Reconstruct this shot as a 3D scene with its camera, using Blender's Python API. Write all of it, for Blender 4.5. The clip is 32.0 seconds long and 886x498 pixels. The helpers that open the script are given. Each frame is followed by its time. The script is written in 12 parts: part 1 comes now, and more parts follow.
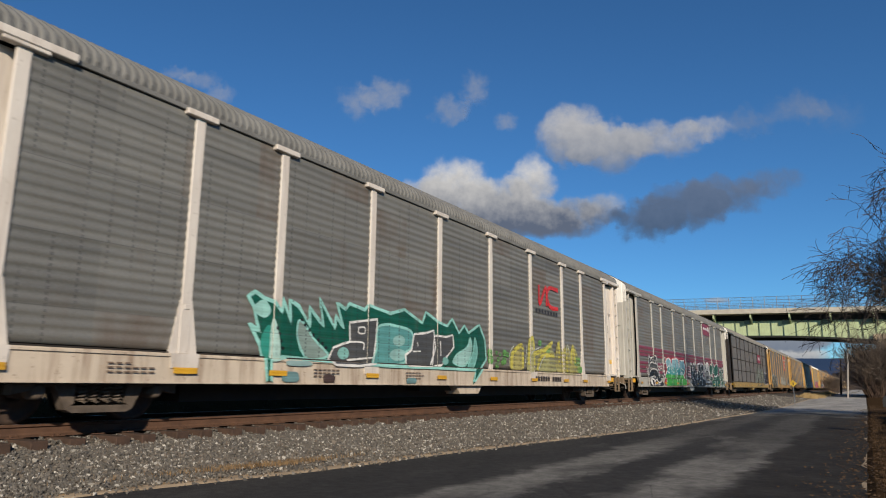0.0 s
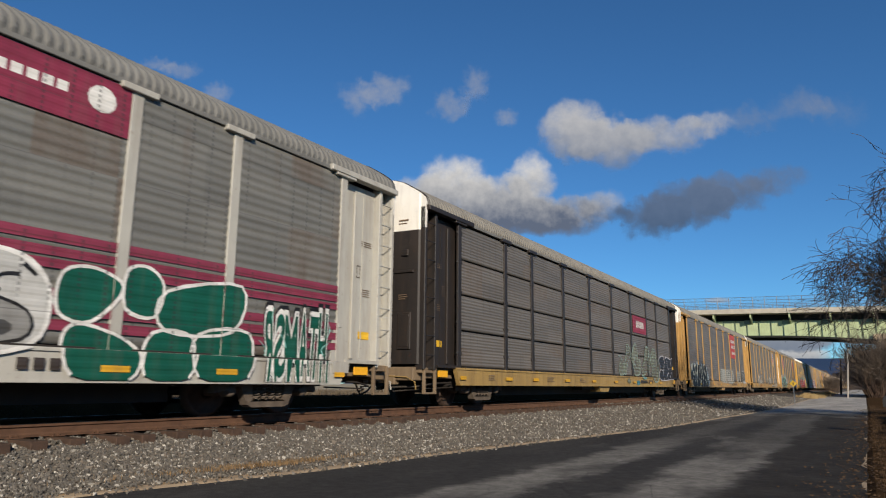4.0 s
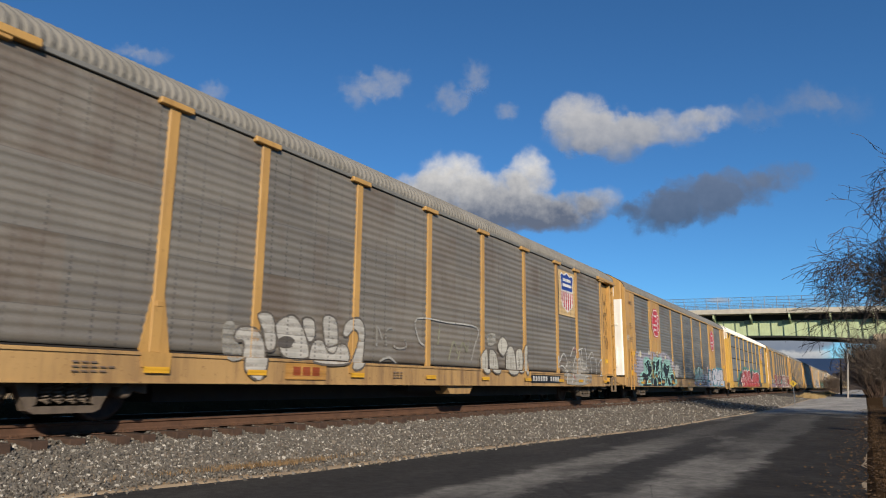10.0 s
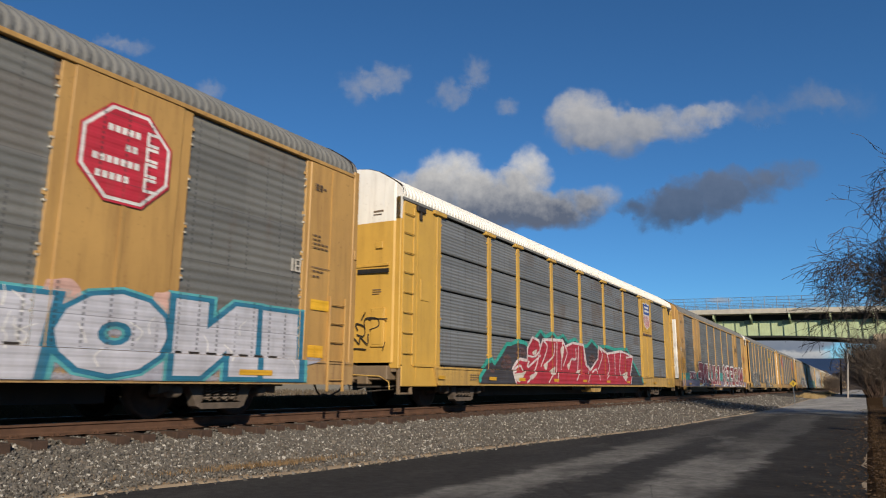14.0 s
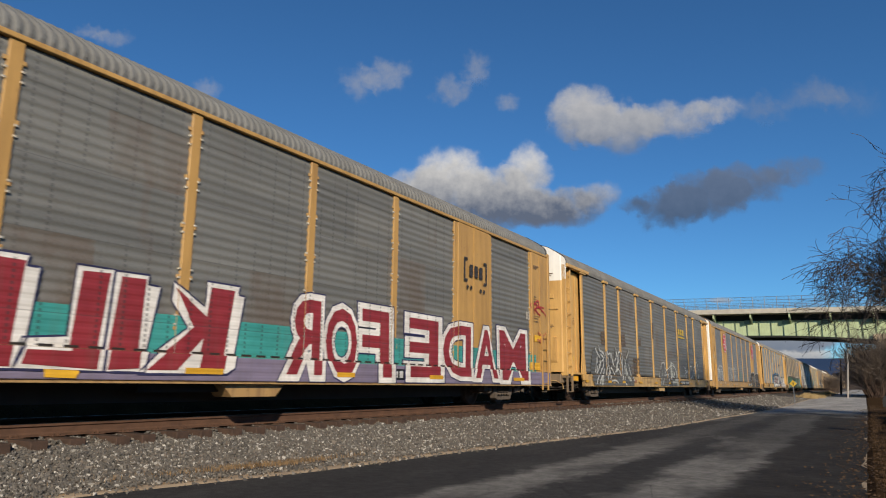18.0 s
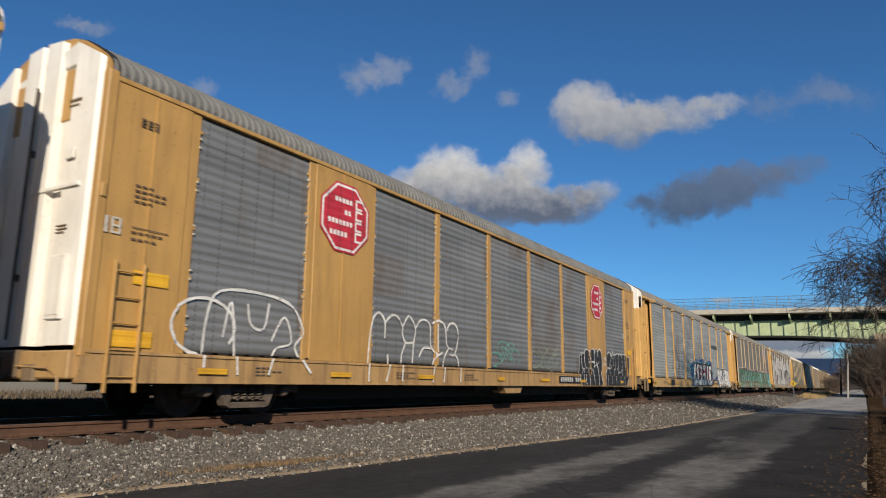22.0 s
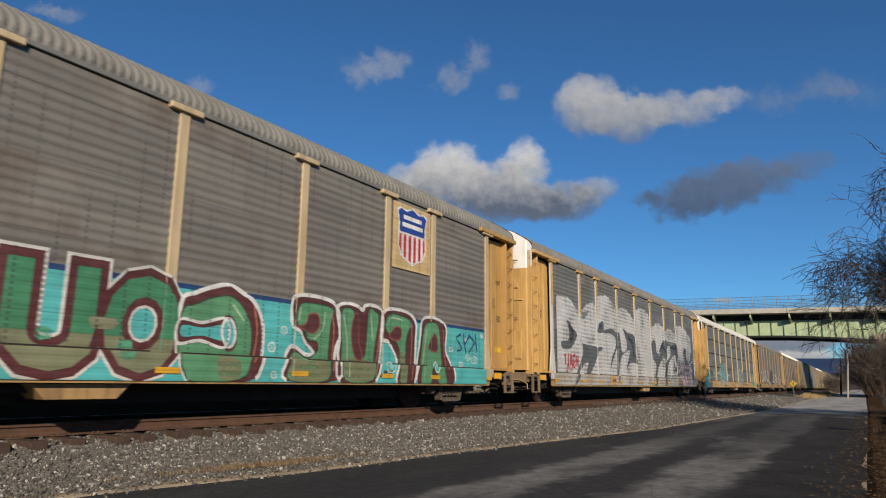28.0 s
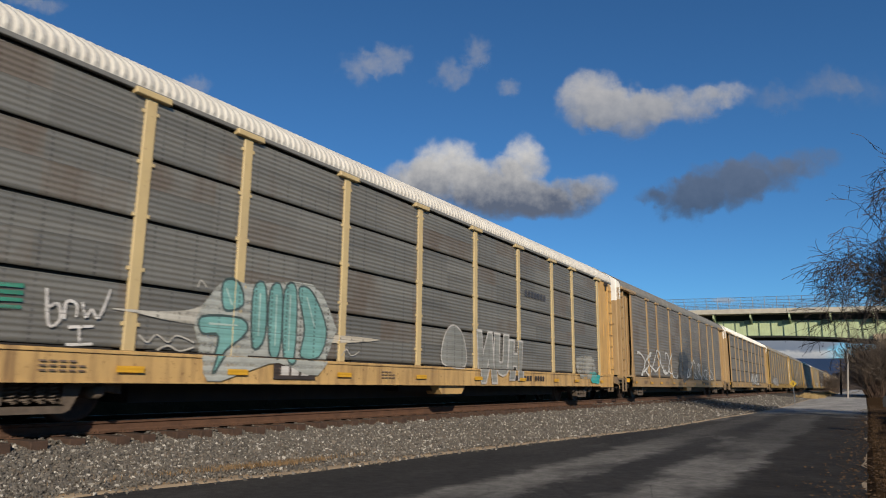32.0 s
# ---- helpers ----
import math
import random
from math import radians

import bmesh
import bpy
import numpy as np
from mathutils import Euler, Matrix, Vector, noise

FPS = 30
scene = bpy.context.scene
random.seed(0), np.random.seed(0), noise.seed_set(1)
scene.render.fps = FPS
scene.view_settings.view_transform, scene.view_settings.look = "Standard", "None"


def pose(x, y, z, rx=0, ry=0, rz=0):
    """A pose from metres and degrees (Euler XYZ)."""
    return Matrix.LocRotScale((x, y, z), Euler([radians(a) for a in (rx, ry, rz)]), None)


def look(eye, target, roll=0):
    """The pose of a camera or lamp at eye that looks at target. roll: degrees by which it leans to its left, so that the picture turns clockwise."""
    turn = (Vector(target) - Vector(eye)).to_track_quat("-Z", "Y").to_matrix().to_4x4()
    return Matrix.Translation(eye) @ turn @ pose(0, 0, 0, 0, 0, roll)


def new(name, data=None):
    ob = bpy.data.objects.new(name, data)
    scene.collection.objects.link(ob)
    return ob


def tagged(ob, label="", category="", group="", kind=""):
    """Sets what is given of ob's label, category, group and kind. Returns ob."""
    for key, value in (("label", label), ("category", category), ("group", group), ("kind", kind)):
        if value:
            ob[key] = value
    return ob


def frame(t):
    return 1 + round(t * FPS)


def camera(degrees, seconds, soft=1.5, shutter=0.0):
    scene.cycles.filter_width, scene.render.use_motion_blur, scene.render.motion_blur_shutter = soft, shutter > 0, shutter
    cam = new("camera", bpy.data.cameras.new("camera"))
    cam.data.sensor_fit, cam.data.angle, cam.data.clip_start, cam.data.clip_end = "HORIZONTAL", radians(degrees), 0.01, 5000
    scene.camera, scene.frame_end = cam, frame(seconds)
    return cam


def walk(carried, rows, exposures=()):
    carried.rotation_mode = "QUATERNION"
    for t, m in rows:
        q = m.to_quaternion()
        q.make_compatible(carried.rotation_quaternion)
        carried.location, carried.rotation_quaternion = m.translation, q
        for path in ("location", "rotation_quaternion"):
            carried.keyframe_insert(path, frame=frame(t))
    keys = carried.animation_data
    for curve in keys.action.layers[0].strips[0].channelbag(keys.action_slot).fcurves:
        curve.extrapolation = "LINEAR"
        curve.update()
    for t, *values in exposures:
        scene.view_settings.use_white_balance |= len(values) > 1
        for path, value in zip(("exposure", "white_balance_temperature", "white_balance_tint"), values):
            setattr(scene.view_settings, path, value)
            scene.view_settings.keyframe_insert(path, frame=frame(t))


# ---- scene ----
from mathutils import geometry

# Camera: still, low beside the road, looking along the train. z = 0 is the top of the rail.
cam = camera(65.76, 32.0, 1.05, 0.12)
EYE = Matrix.Translation((0, 0, 0.58)) @ Euler((radians(90 + 11.16), 0, radians(30.96))).to_matrix().to_4x4() @ pose(0, 0, 0, 0, 0, 0.543)
walk(cam, [(0.0, EYE), (32.0, EYE)], exposures=[(0.0, 0.12), (3.5, 0.15), (6.0, 0.26), (9.0, 0.28), (12.0, 0.18), (14.5, 0.08), (18.0, 0.14), (25.0, 0.12), (32.0, 0.05)])

# World, sun
SUN_EL, SUN_AZ = 23.0, 138.0  # elevation; azimuth clockwise from +y in degrees
world = bpy.data.worlds.new("sky")
scene.world = world
world.use_nodes = True
wn = world.node_tree.nodes
sky = wn.new("ShaderNodeTexSky")
sky.sky_type, sky.sun_disc = "NISHITA", False
sky.sun_elevation, sky.sun_rotation = radians(SUN_EL), radians(SUN_AZ)
sky.altitude, sky.air_density, sky.dust_density, sky.ozone_density = 1200, 1.0, 0.0, 5.0
wn["Background"].inputs["Strength"].default_value = 0.077
tint = wn.new("ShaderNodeMix")
tint.data_type, tint.blend_type = "RGBA", "MULTIPLY"
tint.inputs["Factor"].default_value, tint.inputs["B"].default_value = 1.0, (0.60, 1.0, 1.19, 1)
world.node_tree.links.new(sky.outputs[0], tint.inputs["A"])
world.node_tree.links.new(tint.outputs["Result"], wn["Background"].inputs["Color"])
sun = new("sun", bpy.data.lights.new("sun", "SUN"))
sun.data.energy, sun.data.angle, sun.data.color = 5.0, radians(0.6), (1.0, 0.87, 0.70)
_d = Vector((math.sin(radians(SUN_AZ)) * math.cos(radians(SUN_EL)), math.cos(radians(SUN_AZ)) * math.cos(radians(SUN_EL)), math.sin(radians(SUN_EL))))
sun.matrix_world = look(_d * 50, (0, 0, 0))


# ---- materials ----
class Nodes:
    """A small builder for node materials."""

    def __init__(self, name):
        self.m = bpy.data.materials.new(name)
        self.m.use_nodes = True
        self.t = self.m.node_tree
        self.b = self.t.nodes["Principled BSDF"]
        self.co = self.add("ShaderNodeTexCoord").outputs["Object"]

    def add(self, kind, **props):
        n = self.t.nodes.new(kind)
        for k, v in props.items():
            if k == "operation":
                n.operation = v
            elif k == "blend":
                n.blend_type = v
            elif k == "data":
                n.data_type = v
        return n

    def put(self, a, b):
        self.t.links.new(a, b)

    def val(self, sock, v):
        if hasattr(v, "links"):
            self.put(v, sock)
        elif isinstance(v, (tuple, list)) and len(v) == 3 and sock.type == "RGBA":
            sock.default_value = (*v, 1)
        else:
            sock.default_value = v

    def math(self, op, a, b=0.0):
        n = self.add("ShaderNodeMath", operation=op)
        self.val(n.inputs[0], a), self.val(n.inputs[1], b)
        return n.outputs[0]

    def stretch(self, scale, random_shift=False):
        n = self.add("ShaderNodeMapping")
        n.inputs["Scale"].default_value = scale
        src = self.co
        if random_shift:
            oi = self.add("ShaderNodeObjectInfo")
            v = self.add("ShaderNodeVectorMath", operation="ADD")
            mul = self.math("MULTIPLY", oi.outputs["Random"], 57.0)
            self.put(src, v.inputs[0]), self.put(mul, v.inputs[1])
            src = v.outputs[0]
        self.put(src, n.inputs["Vector"])
        return n.outputs[0]

    def noise(self, scale, detail=4.0, rough=0.55, vec=None):
        n = self.add("ShaderNodeTexNoise")
        n.inputs["Scale"].default_value, n.inputs["Detail"].default_value, n.inputs["Roughness"].default_value = scale, detail, rough
        self.put(vec or self.co, n.inputs["Vector"])
        return n.outputs["Fac"]

    def ramp(self, fac, lo, hi):
        n = self.add("ShaderNodeMapRange")
        self.put(fac, n.inputs["Value"])
        n.inputs["From Min"].default_value, n.inputs["From Max"].default_value = lo, hi
        return n.outputs["Result"]

    def mix(self, fac, a, b, blend="MIX"):
        n = self.add("ShaderNodeMix", data="RGBA", blend=blend)
        self.val(n.inputs["Factor"], fac), self.val(n.inputs["A"], a), self.val(n.inputs["B"], b)
        return n.outputs["Result"]

    def bump(self, height, strength, distance=0.01):
        n = self.add("ShaderNodeBump")
        n.inputs["Strength"].default_value, n.inputs["Distance"].default_value = strength, distance
        self.put(height, n.inputs["Height"])
        self.put(n.outputs[0], self.b.inputs["Normal"])

    def done(self, color, rough=0.6, metal=0.0, spec=0.4):
        self.val(self.b.inputs["Base Color"], color)
        self.val(self.b.inputs["Roughness"], rough)
        self.val(self.b.inputs["Metallic"], metal)
        self.b.inputs["Specular IOR Level"].default_value = spec
        return self.m


def plain(name, c, c2=None, scale=6.0, rough=0.6, metal=0.0, bump=0.15, fine=60.0, spec=0.4):
    """Two colours blended by broad noise, with fine grain and relief."""
    n = Nodes(name)
    c2 = c2 or tuple(x * 0.7 for x in c)
    v = n.stretch((1, 1, 1), True)
    col = n.mix(n.ramp(n.noise(scale, vec=v), 0.35, 0.68), c, c2)
    g = n.noise(fine, 3, vec=v)
    col = n.mix(0.25, col, n.mix(g, tuple(x * 0.6 for x in c2), tuple(min(1, x * 1.3) for x in c)))
    n.bump(g, bump)
    return n.done(col, rough, metal, spec)


def steel_paint(name, c, dirt=(0.17, 0.088, 0.035), amount=0.5, rough=0.5):
    """Weathered paint on steel: faded patches, dirt running down, rust spots."""
    n = Nodes(name)
    fade = n.mix(n.ramp(n.noise(0.9, 5), 0.3, 0.7), c, tuple(x * 0.82 for x in c))
    run = n.ramp(n.noise(1.0, 6, 0.65, n.stretch((5, 5, 0.5), True)), 0.46, 0.76)
    col = n.mix(n.math("MULTIPLY", run, amount), fade, dirt)
    broad = n.ramp(n.noise(0.8, 5, 0.7, n.stretch((1, 0.6, 1), True)), 0.48, 0.72)
    col = n.mix(n.math("MULTIPLY", broad, 0.55 * amount), col, tuple(0.45 * x + 0.55 * y for x, y in zip(c, dirt)))
    spot = n.ramp(n.noise(14, 4, 0.6, n.stretch((1, 1, 1), True)), 0.62, 0.72)
    col = n.mix(n.math("MULTIPLY", spot, 0.7 * amount), col, (0.10, 0.045, 0.02))
    n.bump(n.noise(35, 3), 0.12)
    return n.done(col, rough)


def panel_metal(name, c, c2, brown=0.25, metal=0.25, rough=0.52):
    """Galvanised sheet with rows of small holes, rib reflections as dull colour bands, and grime running down."""
    n = Nodes(name)
    v = n.stretch((1, 1, 1), True)
    sep = n.add("ShaderNodeSeparateXYZ")
    n.put(n.co, sep.inputs[0])
    y, z = sep.outputs["Y"], sep.outputs["Z"]
    # reflections along the ribs, put into the colour as horizontal bands
    band = n.ramp(n.noise(1.0, 3, 0.6, n.stretch((0.15, 0.15, 3.2), True)), 0.32, 0.70)
    col = n.mix(band, c, c2)
    grime = n.ramp(n.noise(1.0, 6, 0.65, n.stretch((4, 4, 0.35), True)), 0.45, 0.8)
    col = n.mix(n.math("MULTIPLY", grime, brown), col, (0.085, 0.065, 0.045))
    # small holes, in rows that come in groups
    hy = n.math("ABSOLUTE", n.math("SUBTRACT", n.math("FRACT", n.math("MULTIPLY", y, 2.6)), 0.5))
    hz = n.math("ABSOLUTE", n.math("SUBTRACT", n.math("FRACT", n.math("MULTIPLY", z, 13.333)), 0.5))
    hole = n.math("MULTIPLY", n.math("LESS_THAN", hy, 0.05), n.math("LESS_THAN", hz, 0.28))
    grp = n.ramp(n.noise(1.0, 2, 0.5, n.stretch((0.9, 0.9, 0.7), True)), 0.42, 0.52)
    col = n.mix(n.math("MULTIPLY", n.math("MULTIPLY", hole, grp), 0.75), col, (0.02, 0.02, 0.02))
    # sheet seams, rust at their ends, lighter and darker sheets
    seam = n.math("LESS_THAN", n.math("ABSOLUTE", n.math("SUBTRACT", n.math("FRACT", n.math("MULTIPLY", z, 1.04)), 0.5)), 0.008)
    col = n.mix(n.math("MULTIPLY", seam, 0.55), col, (0.03, 0.028, 0.025))
    sheet = n.add("ShaderNodeTexWhiteNoise")
    comb = n.add("ShaderNodeCombineXYZ")
    n.put(n.math("FLOOR", n.math("ADD", n.math("MULTIPLY", z, 1.04), 0.5)), comb.inputs["Z"])
    n.put(n.add("ShaderNodeObjectInfo").outputs["Random"], comb.inputs["X"])
    n.put(n.math("FLOOR", n.math("MULTIPLY", y, 0.8)), comb.inputs["Y"])
    n.put(comb.outputs[0], sheet.inputs["Vector"])
    col = n.mix(0.22, col, n.mix(sheet.outputs["Value"], tuple(x * 0.55 for x in c2), tuple(min(1, x * 1.5) for x in c)))
    rust = n.math("MULTIPLY", n.ramp(n.noise(1.0, 4, 0.6, n.stretch((1.6, 1.6, 0.5), True)), 0.60, 0.72), 0.35)
    col = n.mix(rust, col, (0.12, 0.075, 0.045))
    # single sheets that have browned
    patch = n.math("MULTIPLY", n.ramp(sheet.outputs["Value"], 0.78, 0.84), n.ramp(n.noise(1.4, 4, 0.6, n.stretch((1, 1, 0.6), True)), 0.34, 0.62))
    col = n.mix(n.math("MULTIPLY", patch, 0.7), col, (0.11, 0.070, 0.040))
    g = n.noise(40, 3, vec=v)
    col = n.mix(0.18, col, n.mix(g, (0.05, 0.05, 0.05), (0.5, 0.5, 0.5)))
    n.bump(n.noise(9, 3, vec=v), 0.12, 0.02)
    return n.done(col, rough, metal)


M_YEL = steel_paint("yellow_paint", (0.57, 0.345, 0.115), amount=0.55)
M_YEL2 = steel_paint("brown_yellow_paint", (0.46, 0.27, 0.085), amount=0.55)
M_YEL3 = steel_paint("bright_yellow_paint", (0.56, 0.335, 0.065), amount=0.3)
M_WHITE = steel_paint("white_paint", (0.80, 0.78, 0.72), (0.28, 0.21, 0.14), 0.28)
M_CREAM = steel_paint("cream_paint", (0.64, 0.59, 0.53), (0.22, 0.15, 0.10), 0.45)
M_GREYP = steel_paint("grey_paint", (0.42, 0.41, 0.37), (0.14, 0.10, 0.07), 0.4)
M_DARKP = steel_paint("dark_brown_paint", (0.020, 0.017, 0.016), (0.055, 0.038, 0.028), 0.45)
M_SILL_D = steel_paint("dirty_yellow_paint", (0.36, 0.24, 0.08), (0.09, 0.06, 0.04), 0.7)
M_PAN = {
    "grey": panel_metal("galvanised_panel", (0.195, 0.19, 0.165), (0.105, 0.105, 0.094)),
    "brown": panel_metal("brown_grey_panel", (0.16, 0.14, 0.12), (0.095, 0.085, 0.075), 0.35),
    "light": panel_metal("light_grey_panel", (0.36, 0.375, 0.36), (0.24, 0.255, 0.25), 0.15),
    "warm": panel_metal("warm_grey_panel", (0.22, 0.195, 0.155), (0.135, 0.12, 0.10), 0.3),
    "blue": panel_metal("blue_grey_panel", (0.21, 0.22, 0.225), (0.125, 0.135, 0.14), 0.15),
}
M_ROOF = plain("galvanised_roof", (0.165, 0.165, 0.158), (0.11, 0.11, 0.104), 2.0, 0.8, 0.0, 0.1)
M_ROOFL = plain("weathered_roof", (0.20, 0.19, 0.17), (0.135, 0.128, 0.112), 2.0, 0.8, 0.0, 0.1)
M_ROOFW = plain("white_roof", (0.78, 0.75, 0.68), (0.66, 0.62, 0.54), 2.0, 0.5, 0.0, 0.1)
M_ROOFD = plain("dull_white_roof", (0.55, 0.53, 0.48), (0.42, 0.40, 0.36), 2.0, 0.6, 0.0, 0.1)
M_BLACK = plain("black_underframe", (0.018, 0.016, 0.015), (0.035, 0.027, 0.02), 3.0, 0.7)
M_BOGIE = plain("dusty_cast_steel", (0.125, 0.098, 0.076), (0.06, 0.047, 0.037), 6.0, 0.8, 0.0, 0.3)
M_WHEEL = plain("wheel_steel", (0.09, 0.06, 0.045), (0.05, 0.035, 0.03), 8.0, 0.6, 0.3)
M_TREAD = plain("polished_steel", (0.24, 0.22, 0.21), (0.15, 0.135, 0.13), 20.0, 0.5, 0.7)
M_RUST = plain("rusted_rail", (0.115, 0.060, 0.036), (0.065, 0.034, 0.021), 5.0, 0.8, 0.0, 0.3)
M_TIE = plain("weathered_timber", (0.075, 0.044, 0.030), (0.040, 0.025, 0.018), 7.0, 0.85, 0.0, 0.5)
M_MARK = plain("yellow_marker", (0.80, 0.40, 0.02), (0.70, 0.34, 0.02), 9.0, 0.4)

# sills: the same paints, streaked with dirt and rust
STAINED = {M_YEL.name: steel_paint("stained_yellow_paint", (0.54, 0.355, 0.145), (0.13, 0.075, 0.045), 0.95),
           M_YEL2.name: steel_paint("stained_brown_yellow_paint", (0.42, 0.265, 0.11), (0.12, 0.07, 0.045), 0.95),
           M_YEL3.name: steel_paint("stained_bright_yellow_paint", (0.52, 0.33, 0.09), (0.13, 0.075, 0.045), 0.8),
           M_CREAM.name: steel_paint("stained_cream_paint", (0.58, 0.50, 0.40), (0.17, 0.10, 0.06), 0.85)}


# ---- mesh building ----
class Geo:
    """Vertices and faces of one mesh."""

    def __init__(self):
        self.v, self.f = [], []

    def add(self, verts, faces):
        k = len(self.v)
        self.v += [tuple(p) for p in verts]
        self.f += [tuple(i + k for i in f) for f in faces]
        return self

    def box(self, x0, x1, y0, y1, z0, z1):
        return self.add([(x, y, z) for x in (x0, x1) for y in (y0, y1) for z in (z0, z1)],
                        [(0, 1, 3, 2), (4, 6, 7, 5), (0, 4, 5, 1), (2, 3, 7, 6), (0, 2, 6, 4), (1, 5, 7, 3)])

    def cbox(self, x0, x1, y0, y1, z0, z1, c=0.012):
        """A box with chamfered edges."""
        pts, idx = [], {}
        for sx in (0, 1):
            for sy in (0, 1):
                for sz in (0, 1):
                    for ax in range(3):
                        p = [(x0, x1)[sx], (y0, y1)[sy], (z0, z1)[sz]]
                        for k, (s, lo, hi) in enumerate(((sx, x0, x1), (sy, y0, y1), (sz, z0, z1))):
                            if k != ax:
                                p[k] = (lo + c) if s == 0 else (hi - c)
                        idx[sx, sy, sz, ax] = len(pts)
                        pts.append(p)
        fs = []
        ring = ((0, 0), (1, 0), (1, 1), (0, 1))
        for s in (0, 1):
            fs.append(tuple(idx[s, a, b, 0] for a, b in (ring if s else ring[::-1])))
            fs.append(tuple(idx[b, s, a, 1] for a, b in (ring if s else ring[::-1])))
            fs.append(tuple(idx[a, b, s, 2] for a, b in (ring if s else ring[::-1])))
        for a in (0, 1):
            for b in (0, 1):
                e = [(idx[0, a, b, 1], idx[1, a, b, 1], idx[1, a, b, 2], idx[0, a, b, 2]),
                     (idx[b, 0, a, 2], idx[b, 1, a, 2], idx[b, 1, a, 0], idx[b, 0, a, 0]),
                     (idx[a, b, 0, 0], idx[a, b, 1, 0], idx[a, b, 1, 1], idx[a, b, 0, 1])]
                fs += [q if a != b else q[::-1] for q in e]
        for a in (0, 1):
            for b in (0, 1):
                for d in (0, 1):
                    t = (idx[a, b, d, 0], idx[a, b, d, 1], idx[a, b, d, 2])
                    fs.append(t if (a + b + d) % 2 else t[::-1])
        return self.add(pts, fs)

    def prism(self, pts, axis, lo, hi):
        """A polygon (2D points) drawn out along an axis: x (points y, z), y (points x, z) or z (points x, y)."""
        n = len(pts)

        def at(p, w):
            return {"x": (w, p[0], p[1]), "y": (p[0], w, p[1]), "z": (p[0], p[1], w)}[axis]
        return self.add([at(p, lo) for p in pts] + [at(p, hi) for p in pts],
                        [tuple(range(n))[::-1], tuple(range(n, 2 * n))] + [(i, (i + 1) % n, n + (i + 1) % n, n + i) for i in range(n)])

    def tube(self, path, r, sides=8, caps=True):
        """A round bar along a list of points; r is one radius or one for each point."""
        path = [Vector(p) for p in path]
        rs = r if isinstance(r, (list, tuple)) else [r] * len(path)
        k = len(self.v)
        for i, p in enumerate(path):
            d = (path[min(i + 1, len(path) - 1)] - path[max(i - 1, 0)]).normalized()
            a = d.orthogonal().normalized()
            b = d.cross(a)
            for j in range(sides):
                w = 2 * math.pi * j / sides
                self.v.append(tuple(p + (a * math.cos(w) + b * math.sin(w)) * rs[i]))
        for i in range(len(path) - 1):
            for j in range(sides):
                a0, a1 = k + i * sides + j, k + i * sides + (j + 1) % sides
                self.f.append((a0, a1, a1 + sides, a0 + sides))
        if caps:
            self.f.append(tuple(range(k, k + sides))[::-1])
            self.f.append(tuple(range(len(self.v) - sides, len(self.v))))
        return self

    def lathe(self, prof, centre, axis="x", sides=24):
        """Turn a profile of (radius, offset) round an axis."""
        k, c = len(self.v), Vector(centre)
        for r, o in prof:
            for j in range(sides):
                w = 2 * math.pi * j / sides
                a, b = r * math.cos(w), r * math.sin(w)
                self.v.append(tuple(c + {"x": Vector((o, a, b)), "y": Vector((a, o, b)), "z": Vector((a, b, o))}[axis]))
        for i in range(len(prof) - 1):
            for j in range(sides):
                a0, a1 = k + i * sides + j, k + i * sides + (j + 1) % sides
                self.f.append((a0, a1, a1 + sides, a0 + sides))
        return self

    def mesh(self, name, mat):
        me = bpy.data.meshes.new(name)
        me.from_pydata(self.v, [], self.f)
        for m in (mat if isinstance(mat, (list, tuple)) else [mat]):
            me.materials.append(m)
        bm = bmesh.new()
        bm.from_mesh(me)
        bmesh.ops.recalc_face_normals(bm, faces=bm.faces)
        bm.to_mesh(me)
        bm.free()
        me.update()
        return me


MESHES = {}


def shared(key, make, mat):
    """A mesh made once and used by all alike pieces."""
    k = (key, mat.name)
    if k not in MESHES:
        MESHES[k] = make().mesh(key[0], mat)
        if key[0] in ("panel", "wheelset", "axle_box"):
            smooth(MESHES[k])
    return MESHES[k]


def part(name, data, material=None, parent=None, label="", at=None):
    """One mesh object under a thing or a part."""
    if isinstance(data, Geo):
        data = data.mesh(name, material)
    ob = new(name, data)
    if parent is not None:
        ob.parent = parent
    if at is not None:
        ob.matrix_basis = at if isinstance(at, Matrix) else Matrix.Translation(at)
    if label:
        ob["label"] = label
    return ob


def smooth(me):
    for p in me.polygons:
        p.use_smooth = True
    return me


# ---- ground, road, track ----
TX = -10.47          # centre line of the track
ROAD_Z = -0.70


def road_left(y):
    return float(np.interp(y, (-40, 2, 5, 8, 12, 17, 22, 31, 37, 46, 60, 80, 160, 600), (-8.2, -7.75, -7.6, -7.0, -6.7, -6.05, -5.4, -5.05, -4.72, -4.45, -4.58, -4.9, -4.8, -4.6)))


def road_right(y):
    return float(np.interp(y, (-40, 0, 11, 40, 130, 600), (0.2, -0.05, -0.05, 0.15, 0.6, 0.6)))


GY = sorted(set([-1500.0, -600, -200, -60] + [float(y) for y in np.arange(-20, 60, 1.0)] + [float(y) for y in np.arange(60, 200, 6.0)] + [220.0, 300, 400, 600, 1000, 1800, 3000, 4500]))


